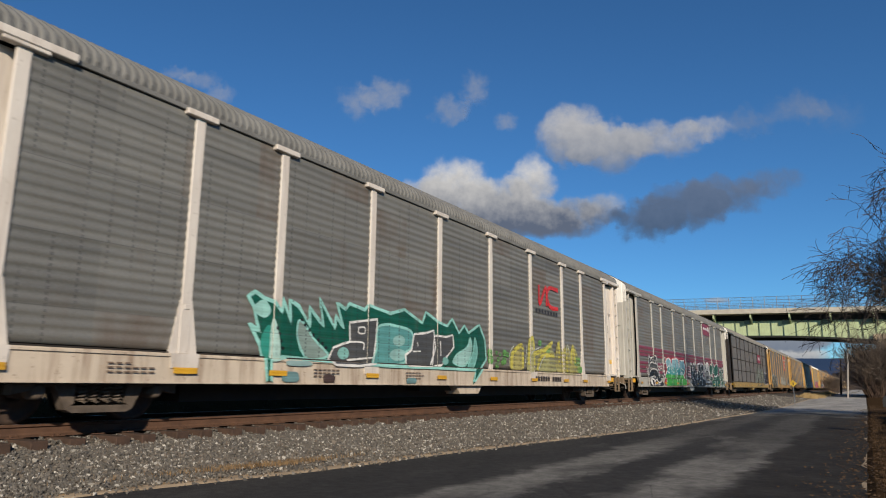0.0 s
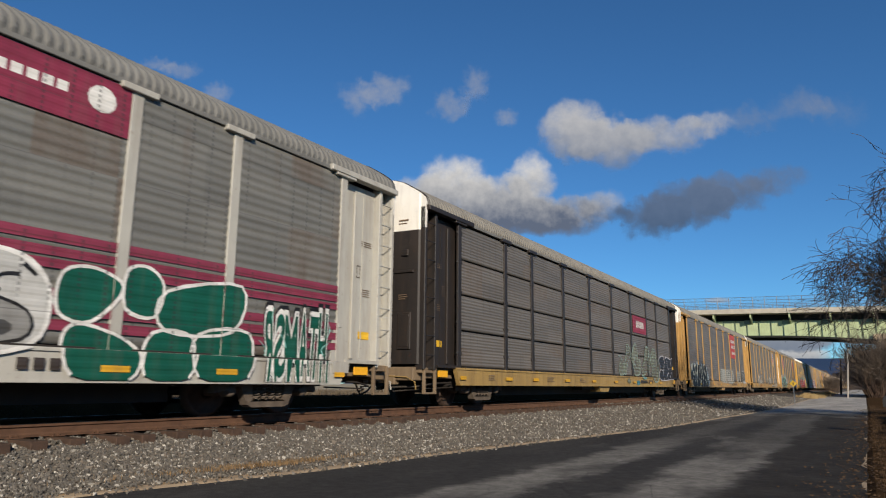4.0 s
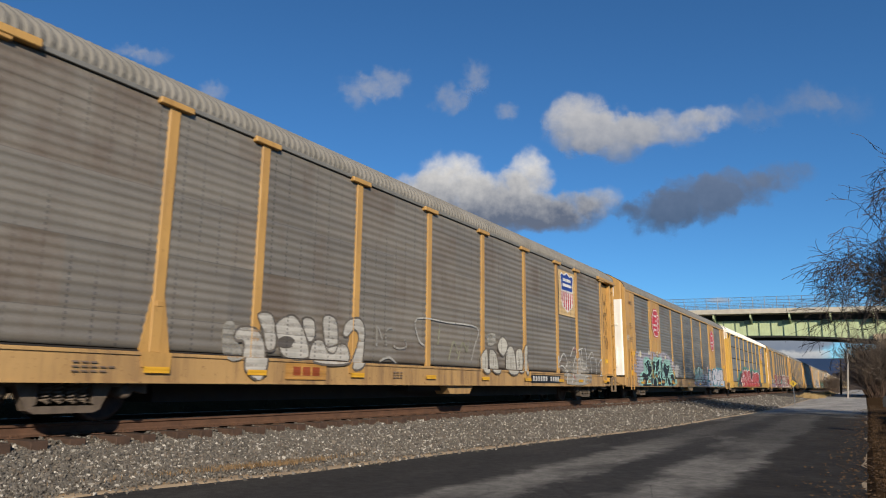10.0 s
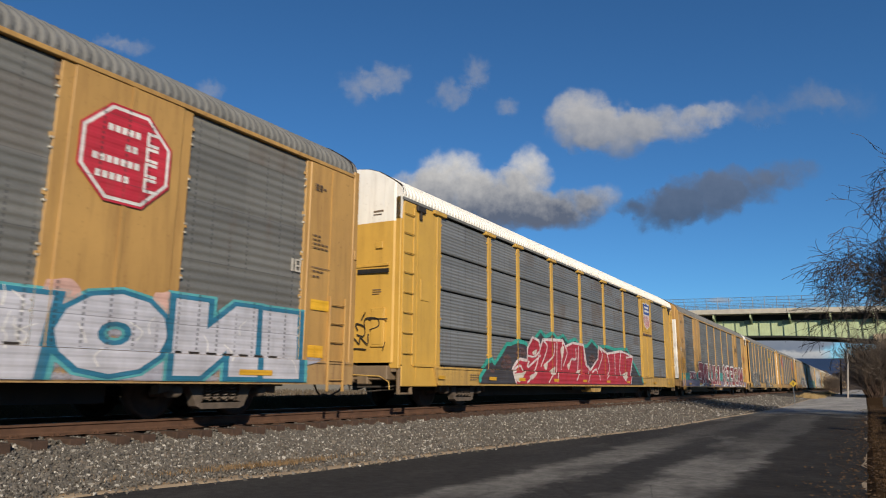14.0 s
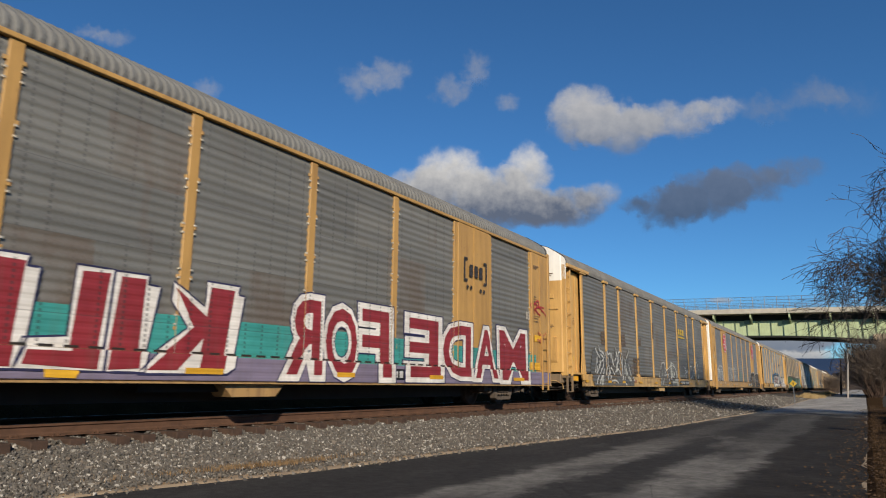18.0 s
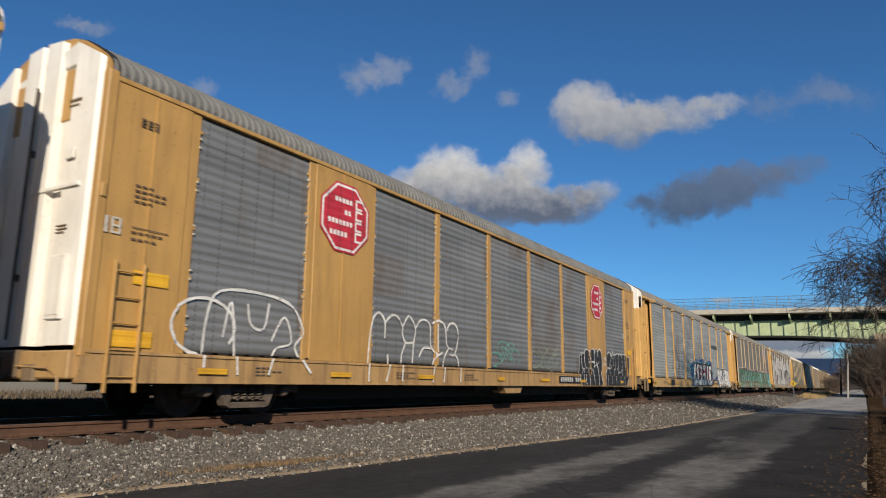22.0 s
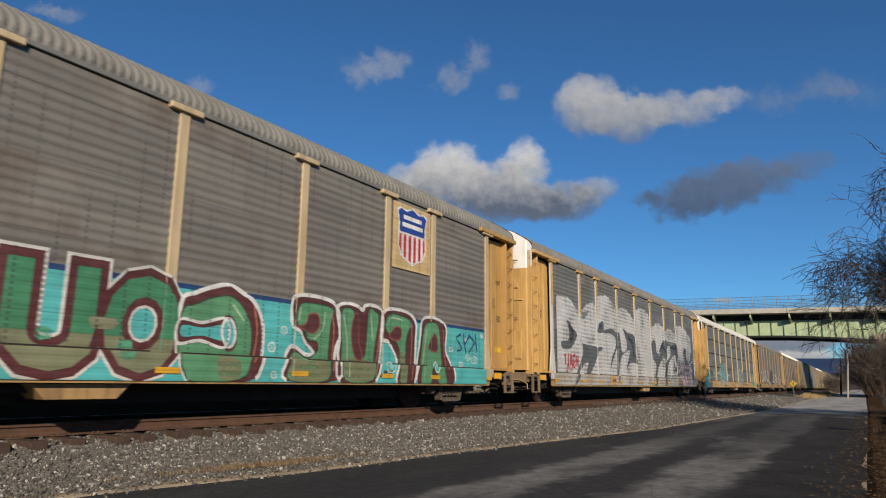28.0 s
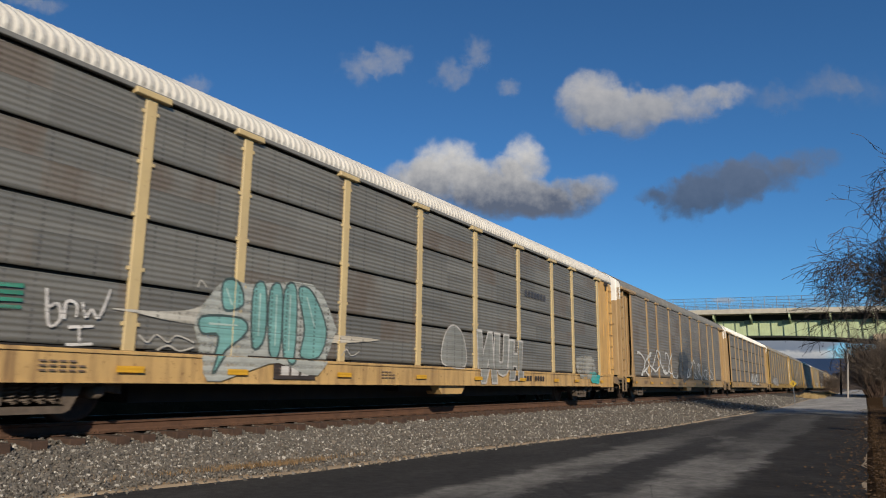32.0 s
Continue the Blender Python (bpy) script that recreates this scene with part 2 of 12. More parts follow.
def ground_mesh():
    """One sheet: field, far verge, ballast bed, slope, road bed, verge, field, out to the horizon."""
    me, vs, fs, mi = Geo(), [], [], []
    rows = []
    for y in GY:
        L, R = road_left(y), road_right(y)
        w = 0.02 * math.sin(y * 1.7)
        far = max(0.0, (abs(y) - 500) / 4000)
        prof = [(-4500, -1.2), (-600, -1.2), (-60, -0.35), (-24, -0.12), (-20, 0.0 + w), (-17.4, 0.13 + w), (-15.7, 0.10 - w), (-14.3, -0.40), (-13.2, -0.48), (TX - 1.75, -0.25), (TX - 1.3, -0.215), (TX, -0.215), (TX + 1.1, -0.23),
                (TX + 1.45, -0.32), ((TX + 1.45) * 0.45 + (L - 0.25) * 0.55, -0.53), (L - 0.28 + w, ROAD_Z + 0.03), (L - 0.05 + w, ROAD_Z + 0.02), (L + 0.04 + w, ROAD_Z - 0.012),
                (L * 0.66 + R * 0.34, ROAD_Z - 0.008), (L * 0.33 + R * 0.67, ROAD_Z - 0.008), (R, ROAD_Z - 0.012), (R + 0.10, ROAD_Z + 0.03), (R + 1.0, ROAD_Z + 0.07), (R + 4, ROAD_Z + 0.12), (R + 12, ROAD_Z + 0.2), (60, -0.5), (600, -0.8), (4500, -0.8)]
        rows.append(prof)
        vs += [(x, y, z) for x, z in prof]
    n = len(rows[0])
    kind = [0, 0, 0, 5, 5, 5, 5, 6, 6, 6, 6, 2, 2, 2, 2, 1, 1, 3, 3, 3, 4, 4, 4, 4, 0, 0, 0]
    for i in range(len(GY) - 1):
        for j in range(n - 1):
            a = i * n + j
            fs.append((a, a + 1, a + n + 1, a + n))
            mi.append(kind[j])
    mesh = bpy.data.meshes.new("ground")
    mesh.from_pydata(vs, [], fs)
    for m in (M_FIELD, M_DIRT, M_BALLAST, M_DIRT, M_VERGE, M_BANK, M_SHADE_BED):
        mesh.materials.append(m)
    mesh.polygons.foreach_set("material_index", mi)
    mesh.update()
    return mesh


def asphalt():
    """Dark patched paving with two pale worn wheel tracks; farther on, sunlit streaks and a sunlit pale stretch are put
    into its colour.
    """
    n = Nodes("worn_asphalt")
    sep = n.add("ShaderNodeSeparateXYZ")
    n.put(n.co, sep.inputs[0])
    col = n.mix(n.ramp(n.noise(0.35, 5, 0.6, n.stretch((1.0, 0.35, 1))), 0.35, 0.7), (0.036, 0.036, 0.037), (0.060, 0.059, 0.058))
    x = n.math("ADD", sep.outputs["X"], n.math("MULTIPLY", n.math("SUBTRACT", n.noise(0.45, 4), 0.5), 0.9))
    y = n.math("ADD", sep.outputs["Y"], n.math("MULTIPLY", n.math("SUBTRACT", n.noise(0.3, 4), 0.5), 22.0))
    ragged = n.math("MULTIPLY", n.math("SUBTRACT", n.noise(2.2, 6, 0.7), 0.5), 0.8)
    pale = n.mix(n.ramp(n.noise(1.3, 5, 0.65), 0.35, 0.68), (0.19, 0.184, 0.172), (0.125, 0.121, 0.114))
    worn = None
    for cx, half in ((-3.95, 0.42), (-2.08, 0.50)):
        w = n.ramp(n.math("ADD", n.math("ABSOLUTE", n.math("SUBTRACT", x, cx)), ragged), half + 0.18, half - 0.14)
        worn = w if worn is None else n.math("MAXIMUM", worn, w)
    worn = n.math("MULTIPLY", worn, n.ramp(n.noise(0.5, 4, 0.65, n.stretch((1, 0.4, 1))), 0.28, 0.46))
    # farther on, tree shade and sunlit streaks are put into the colour
    mid = n.ramp(sep.outputs["Y"], 13.0, 19.0)
    worn = n.math("MULTIPLY", worn, n.math("SUBTRACT", 1.0, n.math("MULTIPLY", mid, 0.75)))
    sun_streak = n.math("MULTIPLY", mid, n.ramp(n.noise(0.8, 5, 0.65, n.stretch((0.8, 0.22, 1))), 0.54, 0.64))
    col = n.mix(n.math("MAXIMUM", worn, n.math("MULTIPLY", sun_streak, 0.6)), col, pale)
    # darker strip along the verge
    edge = n.ramp(n.math("ADD", x, n.math("MULTIPLY", ragged, 0.6)), -1.64, -1.42)
    col = n.mix(n.math("MULTIPLY", edge, 0.92), col, n.mix(n.ramp(n.noise(1.7, 5, 0.6), 0.35, 0.7), (0.026, 0.025, 0.025), (0.044, 0.042, 0.040)))
    # far stretch: its sunlit paleness is put into the colour
    far_lit = n.ramp(y, 34.0, 46.0)
    col = n.mix(n.math("MULTIPLY", far_lit, 0.92), col, n.mix(n.ramp(n.noise(0.8, 5, 0.65, n.stretch((1, 0.3, 1))), 0.35, 0.68), (0.42, 0.405, 0.37), (0.25, 0.24, 0.225)))
    g, blot = n.noise(120, 2, 0.7), n.noise(7.0, 6, 0.7)
    col = n.mix(0.55, col, n.mix(n.ramp(blot, 0.28, 0.74), (0.4, 0.4, 0.4), (1.55, 1.55, 1.52)), "MULTIPLY")
    col = n.mix(0.6, col, n.mix(n.ramp(g, 0.3, 0.75), (0.3, 0.3, 0.3), (1.9, 1.87, 1.82)), "MULTIPLY")
    crack = n.add("ShaderNodeTexVoronoi")
    crack.feature = "DISTANCE_TO_EDGE"
    crack.inputs["Scale"].default_value = 0.55
    n.put(n.co, crack.inputs["Vector"])
    line = n.math("LESS_THAN", n.math("ADD", crack.outputs["Distance"], n.math("MULTIPLY", n.math("SUBTRACT", n.noise(9), 0.5), 0.03)), 0.004)
    col = n.mix(n.math("MULTIPLY", line, 0.35), col, (0.02, 0.02, 0.02))
    n.bump(g, 0.5, 0.006)
    return n.done(col, 0.97, 0.0, 0.06)


def ballast_mat():
    n = Nodes("crushed_stone")
    vo = n.add("ShaderNodeTexVoronoi")
    vo.inputs["Scale"].default_value = 17
    n.put(n.co, vo.inputs["Vector"])
    sep = n.add("ShaderNodeSeparateColor")
    n.put(vo.outputs["Color"], sep.inputs[0])
    col = n.mix(sep.outputs[0], (0.07, 0.065, 0.06), (0.22, 0.21, 0.19))
    # shade between the stones is put into the colour at cell edges
    col = n.mix(n.ramp(vo.outputs["Distance"], 0.2, 0.62), col, (0.03, 0.027, 0.024))
    col = n.mix(n.math("MULTIPLY", n.ramp(n.noise(0.7, 4), 0.5, 0.72), 0.5), col, (0.13, 0.085, 0.05))
    n.bump(vo.outputs["Distance"], 0.9, -0.03)
    return n.done(col, 0.9, 0.0, 0.2)


M_ASPH, M_BALLAST = asphalt(), ballast_mat()
M_DIRT = plain("tan_dirt", (0.36, 0.28, 0.185), (0.22, 0.165, 0.11), 2.5, 0.95, 0.0, 0.6, 45)
M_FIELD = plain("dry_winter_grass", (0.34, 0.28, 0.17), (0.22, 0.18, 0.11), 0.6, 0.95, 0.0, 0.8, 14)
# track bed and bank: the train's shade is put into both colours
M_SHADE_BED = plain("shade_dark_ballast", (0.028, 0.017, 0.009), (0.014, 0.009, 0.005), 3.0, 0.95, 0.0, 0.9, 25, 0.0)
M_BANK = plain("shade_dark_brown_bank", (0.055, 0.031, 0.013), (0.026, 0.015, 0.007), 1.6, 0.95, 0.0, 0.8, 22, 0.0)
M_VERGE = plain("leaf_litter_verge", (0.070, 0.042, 0.022), (0.034, 0.022, 0.012), 3.0, 0.95, 0.0, 0.8, 30, 0.0)
ground = tagged(new("ground", ground_mesh()), "dry winter ground with a grey stone track bed", "ground", kind="structure")

# road: a thin slab of asphalt over its bed, with ragged edges
rv, rf = [], []
ry = [float(y) for y in np.arange(-40, 60, 0.5)] + [float(y) for y in np.arange(60, 620, 10.0)]
for y in ry:
    e = 0.03 * noise.noise((y * 1.3, 0, 0)) + 0.05 * noise.noise((y * 0.35, 3, 0))
    e2 = 0.10 * noise.noise((y * 1.1, 7, 0)) + 0.16 * noise.noise((y * 0.3, 9, 0)) + 0.05 * noise.noise((y * 3.1, 4, 0))
    L, R = road_left(y) + e, road_right(y) + e2
    rv += [(L, y, ROAD_Z - 0.06), (L + 0.01, y, ROAD_Z + 0.004), (L * 0.5 + R * 0.5, y, ROAD_Z + 0.03), (R, y, ROAD_Z + 0.004), (R, y, ROAD_Z - 0.06)]
for i in range(len(ry) - 1):
    for j in range(4):
        a = i * 5 + j
        rf.append((a, a + 1, a + 6, a + 5))
g = Geo()
g.v, g.f = rv, rf
road = tagged(part("road", g, M_ASPH), "narrow patched dark asphalt road beside the railway", "road", kind="structure")


def rail_mesh(y0, y1):
    prof = [(-0.075, -0.171), (0.075, -0.171), (0.075, -0.158), (0.02, -0.142), (0.009, -0.12), (0.009, -0.05), (0.036, -0.036), (0.037, -0.008), (0.028, 0.0), (-0.028, 0.0), (-0.037, -0.008), (-0.036, -0.036), (-0.009, -0.05), (-0.009, -0.12), (-0.02, -0.142), (-0.075, -0.158)]
    return Geo().prism(prof, "y", y0, y1)


track = tagged(new("railway_track"), "single railway track with rusty rails on timber sleepers", "railway track", kind="structure")
track.location = (TX, 0, 0)
for sx in (-0.755, 0.755):
    r = part("rail", rail_mesh(-250, 1500), M_RUST, track, "brown rusted steel rail", (sx, 0, 0))
    part("rail_head", Geo().box(-0.026, 0.026, -250, 1500, 0.0, 0.002), M_TREAD, r, "bright worn running surface")


# ---- the train: covered car carriers ----
PITCH, LEN, W = 28.6, 26.76, 1.60
BOGIE_Y = 3.25       # bogie centre behind the end of a car
POSTS = (1.56, 4.38, 6.35, 9.12, 11.96, 14.80, 17.64, 20.41, 22.38, 25.28)
SILL0, SILL1, TOP = 0.56, 1.00, 4.86
ENDS = {"A": (-0.12, LEN + 0.38), "B": (0.0, LEN)}  # where a body begins and ends, by its kind


def roof_geo(y0=0.0, y1=LEN):
    prof = [(1.60, 4.90), (1.60, 4.99), (1.58, 5.09), (1.53, 5.18), (1.42, 5.27), (1.20, 5.42), (0.9, 5.60), (0.62, 5.70), (0.3, 5.75), (0.0, 5.77)]
    prof = prof + [(-x, z) for x, z in prof[-2::-1]]
    g, ys = Geo(), []
    y = y0
    while y < y1 - 0.2:
        ys += [(y + 0.00, 0.0), (y + 0.05, 0.0), (y + 0.075, 0.034), (y + 0.125, 0.034)]
        y += 0.15
    ys.append((y1, 0.0))
    n = len(prof)
    for y, d in ys:
        for k, (x, z) in enumerate(prof):
            dd = d if k > 0 and k < n - 1 else 0
            l = math.hypot(x, z - 3.6)
            g.v.append((x + dd * x / l, y, z + dd * (z - 3.6) / l))
    for i in range(len(ys) - 1):
        for j in range(n - 1):
            a = i * n + j
            g.f.append((a, a + 1, a + n + 1, a + n))
    return g


def end_cap_geo():
    """The arched plate that closes the roof at an end."""
    prof = [(1.58, 4.4), (1.60, 4.99), (1.58, 5.11), (1.53, 5.20), (1.42, 5.30), (1.20, 5.45), (0.9, 5.63), (0.62, 5.73), (0.3, 5.78), (0.0, 5.80)]
    prof = prof + [(-x, z) for x, z in prof[-2::-1]]
    return Geo().prism(prof, "y", 0.0, 0.06)


def arch_geo(out, y0, y1):
    """A thin arched band that follows the roof's edge."""
    prof = [(1.60, 4.97), (1.58, 5.11), (1.53, 5.20), (1.42, 5.30), (1.20, 5.45), (0.9, 5.63), (0.62, 5.73), (0.3, 5.78), (0.0, 5.80)]
    prof = prof + [(-x, z) for x, z in prof[-2::-1]]
    g, n = Geo(), len(prof)
    for y in (y0, y1):
        for x, z in prof:
            l = math.hypot(x, z - 3.6)
            g.v += [(x, y, z), (x + out * x / l, y, z + out * (z - 3.6) / l)]
    for i in range(n - 1):
        a, b = 2 * i, 2 * (n + i)
        g.f += [(a, a + 2, a + 3, a + 1), (b, b + 1, b + 3, b + 2), (a + 1, a + 3, b + 3, b + 1), (a, b, b + 2, a + 2)]
    return g


def ribbed_geo(w, z0, z1, pitch=0.15, depth=0.013):
    """A sheet with ribs running along the car; the origin is its lower near corner."""
    g, pts, z = Geo(), [], 0.0
    h = z1 - z0
    while z < h - 1e-6:
        for dz, d in ((0.0, 0.0), (0.37 * pitch, 0.0), (0.5 * pitch, 1.0), (0.87 * pitch, 1.0)):
            if z + dz < h:
                pts.append((z + dz, d * depth))
        z += pitch
    pts.append((h, 0.0))
    for z, d in pts:
        g.v += [(d, 0.0, z), (d, w, z)]
    n = len(pts)
    g.f += [(2 * i, 2 * i + 1, 2 * i + 3, 2 * i + 2) for i in range(n - 1)]
    k = len(g.v)
    g.v += [(-0.03, 0, 0), (-0.03, w, 0), (-0.03, w, h), (-0.03, 0, h)]
    g.f += [(k, k + 3, k + 2, k + 1), (0, k, k + 1, 1), (2 * n - 2, 2 * n - 1, k + 2, k + 3)]
    return g


def post_geo(flare, tabs):
    """An upright post, origin at its foot's middle; flare: a widened foot."""
    g = Geo()
    z0, z1 = 0.0, TOP - SILL1
    g.cbox(-0.02, 0.042, -0.095, 0.095, z0, z1, 0.008)
    if flare:
        g.prism([(-0.26, 0.0), (0.26, 0.0), (0.11, 0.82), (-0.11, 0.82)], "x", -0.01, 0.030)
        g.prism([(-0.24, -0.22), (0.24, -0.22), (0.26, 0.0), (-0.26, 0.0)], "x", 0.05, 0.106)
        g.cbox(0.03, 0.055, -0.05, 0.05, 0.68, 0.76, 0.004)
    if tabs:
        for k in range(5):
            z = 0.35 + k * 0.8
            for s in (-1, 1):
                g.cbox(0.0, 0.036, min(s * 0.095, s * 0.145), max(s * 0.095, s * 0.145), z, z + 0.06, 0.006)
    return g


def clip_geo():
    """Pairs of small bolted clips along both edges of a post."""
    g = Geo()
    for k in range(5):
        for dz in (0.0, 0.14):
            z = 0.42 + k * 0.72 + dz
            for s in (-1, 1):
                g.cbox(0.005, 0.046, min(s * 0.09, s * 0.138), max(s * 0.09, s * 0.138), z, z + 0.035, 0.005)
    return g


M_SILVP = steel_paint("silver_white_paint", (0.58, 0.57, 0.55), (0.24, 0.20, 0.15), 0.4)
M_GRIME = steel_paint("grimy_frame_paint", (0.20, 0.145, 0.09), (0.06, 0.042, 0.03), 0.8, 0.75)
M_STENCIL = plain("faded_stencil", (0.13, 0.09, 0.06), (0.20, 0.14, 0.09), 9.0, 0.7)
M_TANP = steel_paint("tan_paint", (0.52, 0.40, 0.24), amount=0.5)
M_DULL = steel_paint("dull_yellow_paint", (0.36, 0.245, 0.12), amount=0.6)
M_PALEP = steel_paint("pale_worn_paint", (0.54, 0.415, 0.21), (0.34, 0.27, 0.17), 0.5)
M_CLIP = plain("galvanised_clip", (0.50, 0.48, 0.42), (0.34, 0.28, 0.20), 9.0, 0.45, 0.3)


def cap_geo():
    return Geo().cbox(-0.03, 0.10, -0.31, 0.31, TOP - 0.065, TOP + 0.035, 0.01)


def ladder_geo(z0, z1, w, n, hoop=False):
    g = Geo()
    for y in (0.0, w):
        g.cbox(0, 0.05, y - 0.02, y + 0.02, z0, z1, 0.006)
    for k in range(n):
        z = z0 + (k + 0.6) * (z1 - z0) / n
        if hoop:
            g.tube([(0.03, 0.0, z), (0.06, 0.01, z), (0.072, 0.05, z - 0.015), (0.072, w - 0.05, z - 0.015), (0.06, w - 0.01, z), (0.03, w, z)], 0.013, 5)
        else:
            g.tube([(0.03, 0, z), (0.03, w, z)], 0.014, 5)
    return g


def wheelset_geo():
    g = Geo()
    for s in (-1, 1):
        x = s * 0.72
        prof = [(0.09, -0.10), (0.09, 0.08), (0.16, 0.07), (0.33, 0.03), (0.36, 0.06), (0.42, 0.065), (0.425, -0.03), (0.45, -0.05), (0.45, -0.075), (0.36, -0.075), (0.33, -0.02), (0.16, 0.02), (0.09, -0.10)]
        g.lathe([(r, o * s) for r, o in prof], (x, 0, 0), "x", 28)
        for k in range(4):
            w = k * math.pi / 2
            g.box(x + s * 0.028 - 0.01, x + s * 0.028 + 0.012, 0.24 * math.cos(w) - 0.03, 0.24 * math.cos(w) + 0.03, 0.24 * math.sin(w) - 0.03, 0.24 * math.sin(w) + 0.03)
    g.tube([(-1.05, 0, 0), (1.05, 0, 0)], 0.08, 10)
    return g


def side_frame_geo():
    """A cast side frame: arched top, sunken middle, pockets over the bearings."""
    out = [(-1.22, 0.36), (-1.22, 0.56), (-0.70, 0.66), (-0.45, 0.76), (0.45, 0.76), (0.70, 0.66), (1.22, 0.56), (1.22, 0.36), (1.05, 0.34), (0.98, 0.44), (0.80, 0.44), (0.62, 0.36), (0.48, 0.18), (-0.48, 0.18), (-0.62, 0.36), (-0.80, 0.44), (-0.98, 0.44), (-1.05, 0.34)]
    g = Geo()
    g.prism([(-1.22, 0.40), (-1.22, 0.56), (-0.70, 0.66), (-0.45, 0.76), (0.45, 0.76), (0.70, 0.66), (1.22, 0.56), (1.22, 0.40), (0.66, 0.52), (0.5, 0.60), (-0.5, 0.60), (-0.66, 0.52)], "x", -0.09, 0.09)
    g.prism([(-0.66, 0.52), (-0.5, 0.60), (-0.38, 0.60), (-0.38, 0.28), (-0.50, 0.20)], "x", -0.085, 0.085)
    g.prism([(0.66, 0.52), (0.50, 0.20), (0.38, 0.28), (0.38, 0.60), (0.5, 0.60)], "x", -0.085, 0.085)
    g.prism([(-0.50, 0.20), (-0.40, 0.155), (0.40, 0.155), (0.50, 0.20), (0.44, 0.25), (-0.44, 0.25)], "x", -0.10, 0.10)
    for y in (-1.05, 1.05):
        g.cbox(-0.10, 0.10, y - 0.17, y + 0.17, 0.50, 0.62, 0.02)
    return g


def springs_geo():
    g = Geo()
    for y in (-0.26, -0.09, 0.09, 0.26):
        pts = []
        for k in range(43):
            w = k * 2 * math.pi * 6 / 42
            pts.append((0.02 + 0.07 * math.cos(w), y + 0.07 * math.sin(w), 0.29 + 0.29 * k / 42))
        g.tube(pts, 0.016, 4)
    return g


def bearing_geo():
    return Geo().lathe([(0.0, 0.13), (0.06, 0.13), (0.09, 0.11), (0.11, 0.06), (0.11, -0.10)], (0, 0, 0), "x", 14)


def bogie_geo():
    g = Geo()
    g.box(-0.95, 0.95, -0.19, 0.19, 0.40, 0.66)
    g.cbox(-0.35, 0.35, -0.30, 0.30, 0.56, 0.74, 0.03)
    for y in (-0.55, 0.55):
        g.tube([(-0.8, y, 0.42), (0.8, y, 0.42)], 0.05, 6)
    return g


def coupler_geo():
    g = Geo()
    g.cbox(-0.09, 0.09, 0.0, 0.62, -0.09, 0.09, 0.02)
    g.cbox(-0.17, 0.13, 0.60, 0.86, -0.15, 0.15, 0.04)
    g.cbox(0.02, 0.17, 0.80, 0.98, -0.14, 0.14, 0.03)
    return g


def hose_geo():
    return Geo().tube([(0.35, 0.1, 0.75), (0.36, 0.3, 0.60), (0.30, 0.5, 0.40), (0.22, 0.7, 0.30), (0.16, 0.86, 0.34)], 0.022, 6)


def sill_geo(dish):
    """The side sill with a lip; dish: it ends in a slant beside the end posts."""
    g = Geo()
    zb = SILL0 + 0.01
    a, b = (POSTS[0] - 0.24, POSTS[-1] + 0.24) if dish else (0.0, LEN)
    cut_in = 0.20 if dish else 0.0
    g.prism([(a + cut_in, zb), (b - cut_in, zb), (b, SILL1), (a, SILL1)], "x", W - 0.06, W + 0.05)
    g.box(W + 0.05, W + 0.075, a + 0.05, b - 0.05, SILL1 - 0.05, SILL1 - 0.02)
    g.box(W - 0.09, W + 0.068, a + cut_in + 0.02, b - cut_in - 0.02, zb - 0.018, zb + 0.006)
    return g


def underframe_geo():
    g = Geo()
    # first two boxes widened in black to fill the shaded space below the sill
    g.box(-0.95, 0.95, 4.9, LEN - 4.9, 0.26, 0.95)
    g.box(-1.28, 1.28, 1.7, LEN - 1.6, 0.52, 0.95)
    g.box(-0.35, 0.35, 0.3, LEN - 0.3, 0.66, 0.95)
    g.box(-1.2, -1.1, 5.2, LEN - 5.2, 0.34, 0.93)
    g.box(-W + 0.08, W - 0.08, 0.2, LEN - 0.2, 0.93, 0.99)
    for k in range(10):
        y = 5.6 + k * (LEN - 11.2) / 9
        g.box(-W + 0.1, W - 0.1, y - 0.05, y + 0.05, 0.62, 0.93)
    g.box(0.55, 1.35, 11.5, 13.0, 0.42, 0.8)
    g.box(-1.35, -0.55, 14.0, 15.5, 0.42, 0.8)
    return g


def end_door_geo(kind):
    """The end doors, origin at the corner plane's middle; they bulge towards the next car."""
    if kind == "A":
        pr = [(1.46, 0.02), (1.40, -0.04), (1.15, -0.065), (0.6, -0.08), (0.0, -0.09)]
        pr = pr + [(-x, y) for x, y in pr[-2::-1]]
    else:
        pr = [(1.52, 0.02), (1.44, -0.06), (0.88, -0.08), (0.84, 0.02), (0.50, 0.02), (0.46, -0.09), (0.08, -0.09), (0.04, -0.02)]
        pr = pr + [(-x, y) for x, y in pr[::-1]]
    return pr


def door_band(kind, z0, z1, top=None):
    """A height range of the end doors; top: the arch above the doors follows the roof."""
    pr = end_door_geo(kind)
    g = Geo()
    n = len(pr)
    for z in (z0, z1):
        for x, y in pr:
            zz = z
            if top and z == z1:
                zz = z1 + 0.55 * (1 - (abs(x) / 1.55) ** 2.2)
            g.v.append((x, y, zz))
    g.f += [(i, i + 1, n + i + 1, n + i) for i in range(n - 1)]
    g.f.append(tuple(range(n, 2 * n)))
    g.f.append(tuple(range(n))[::-1])
    return g


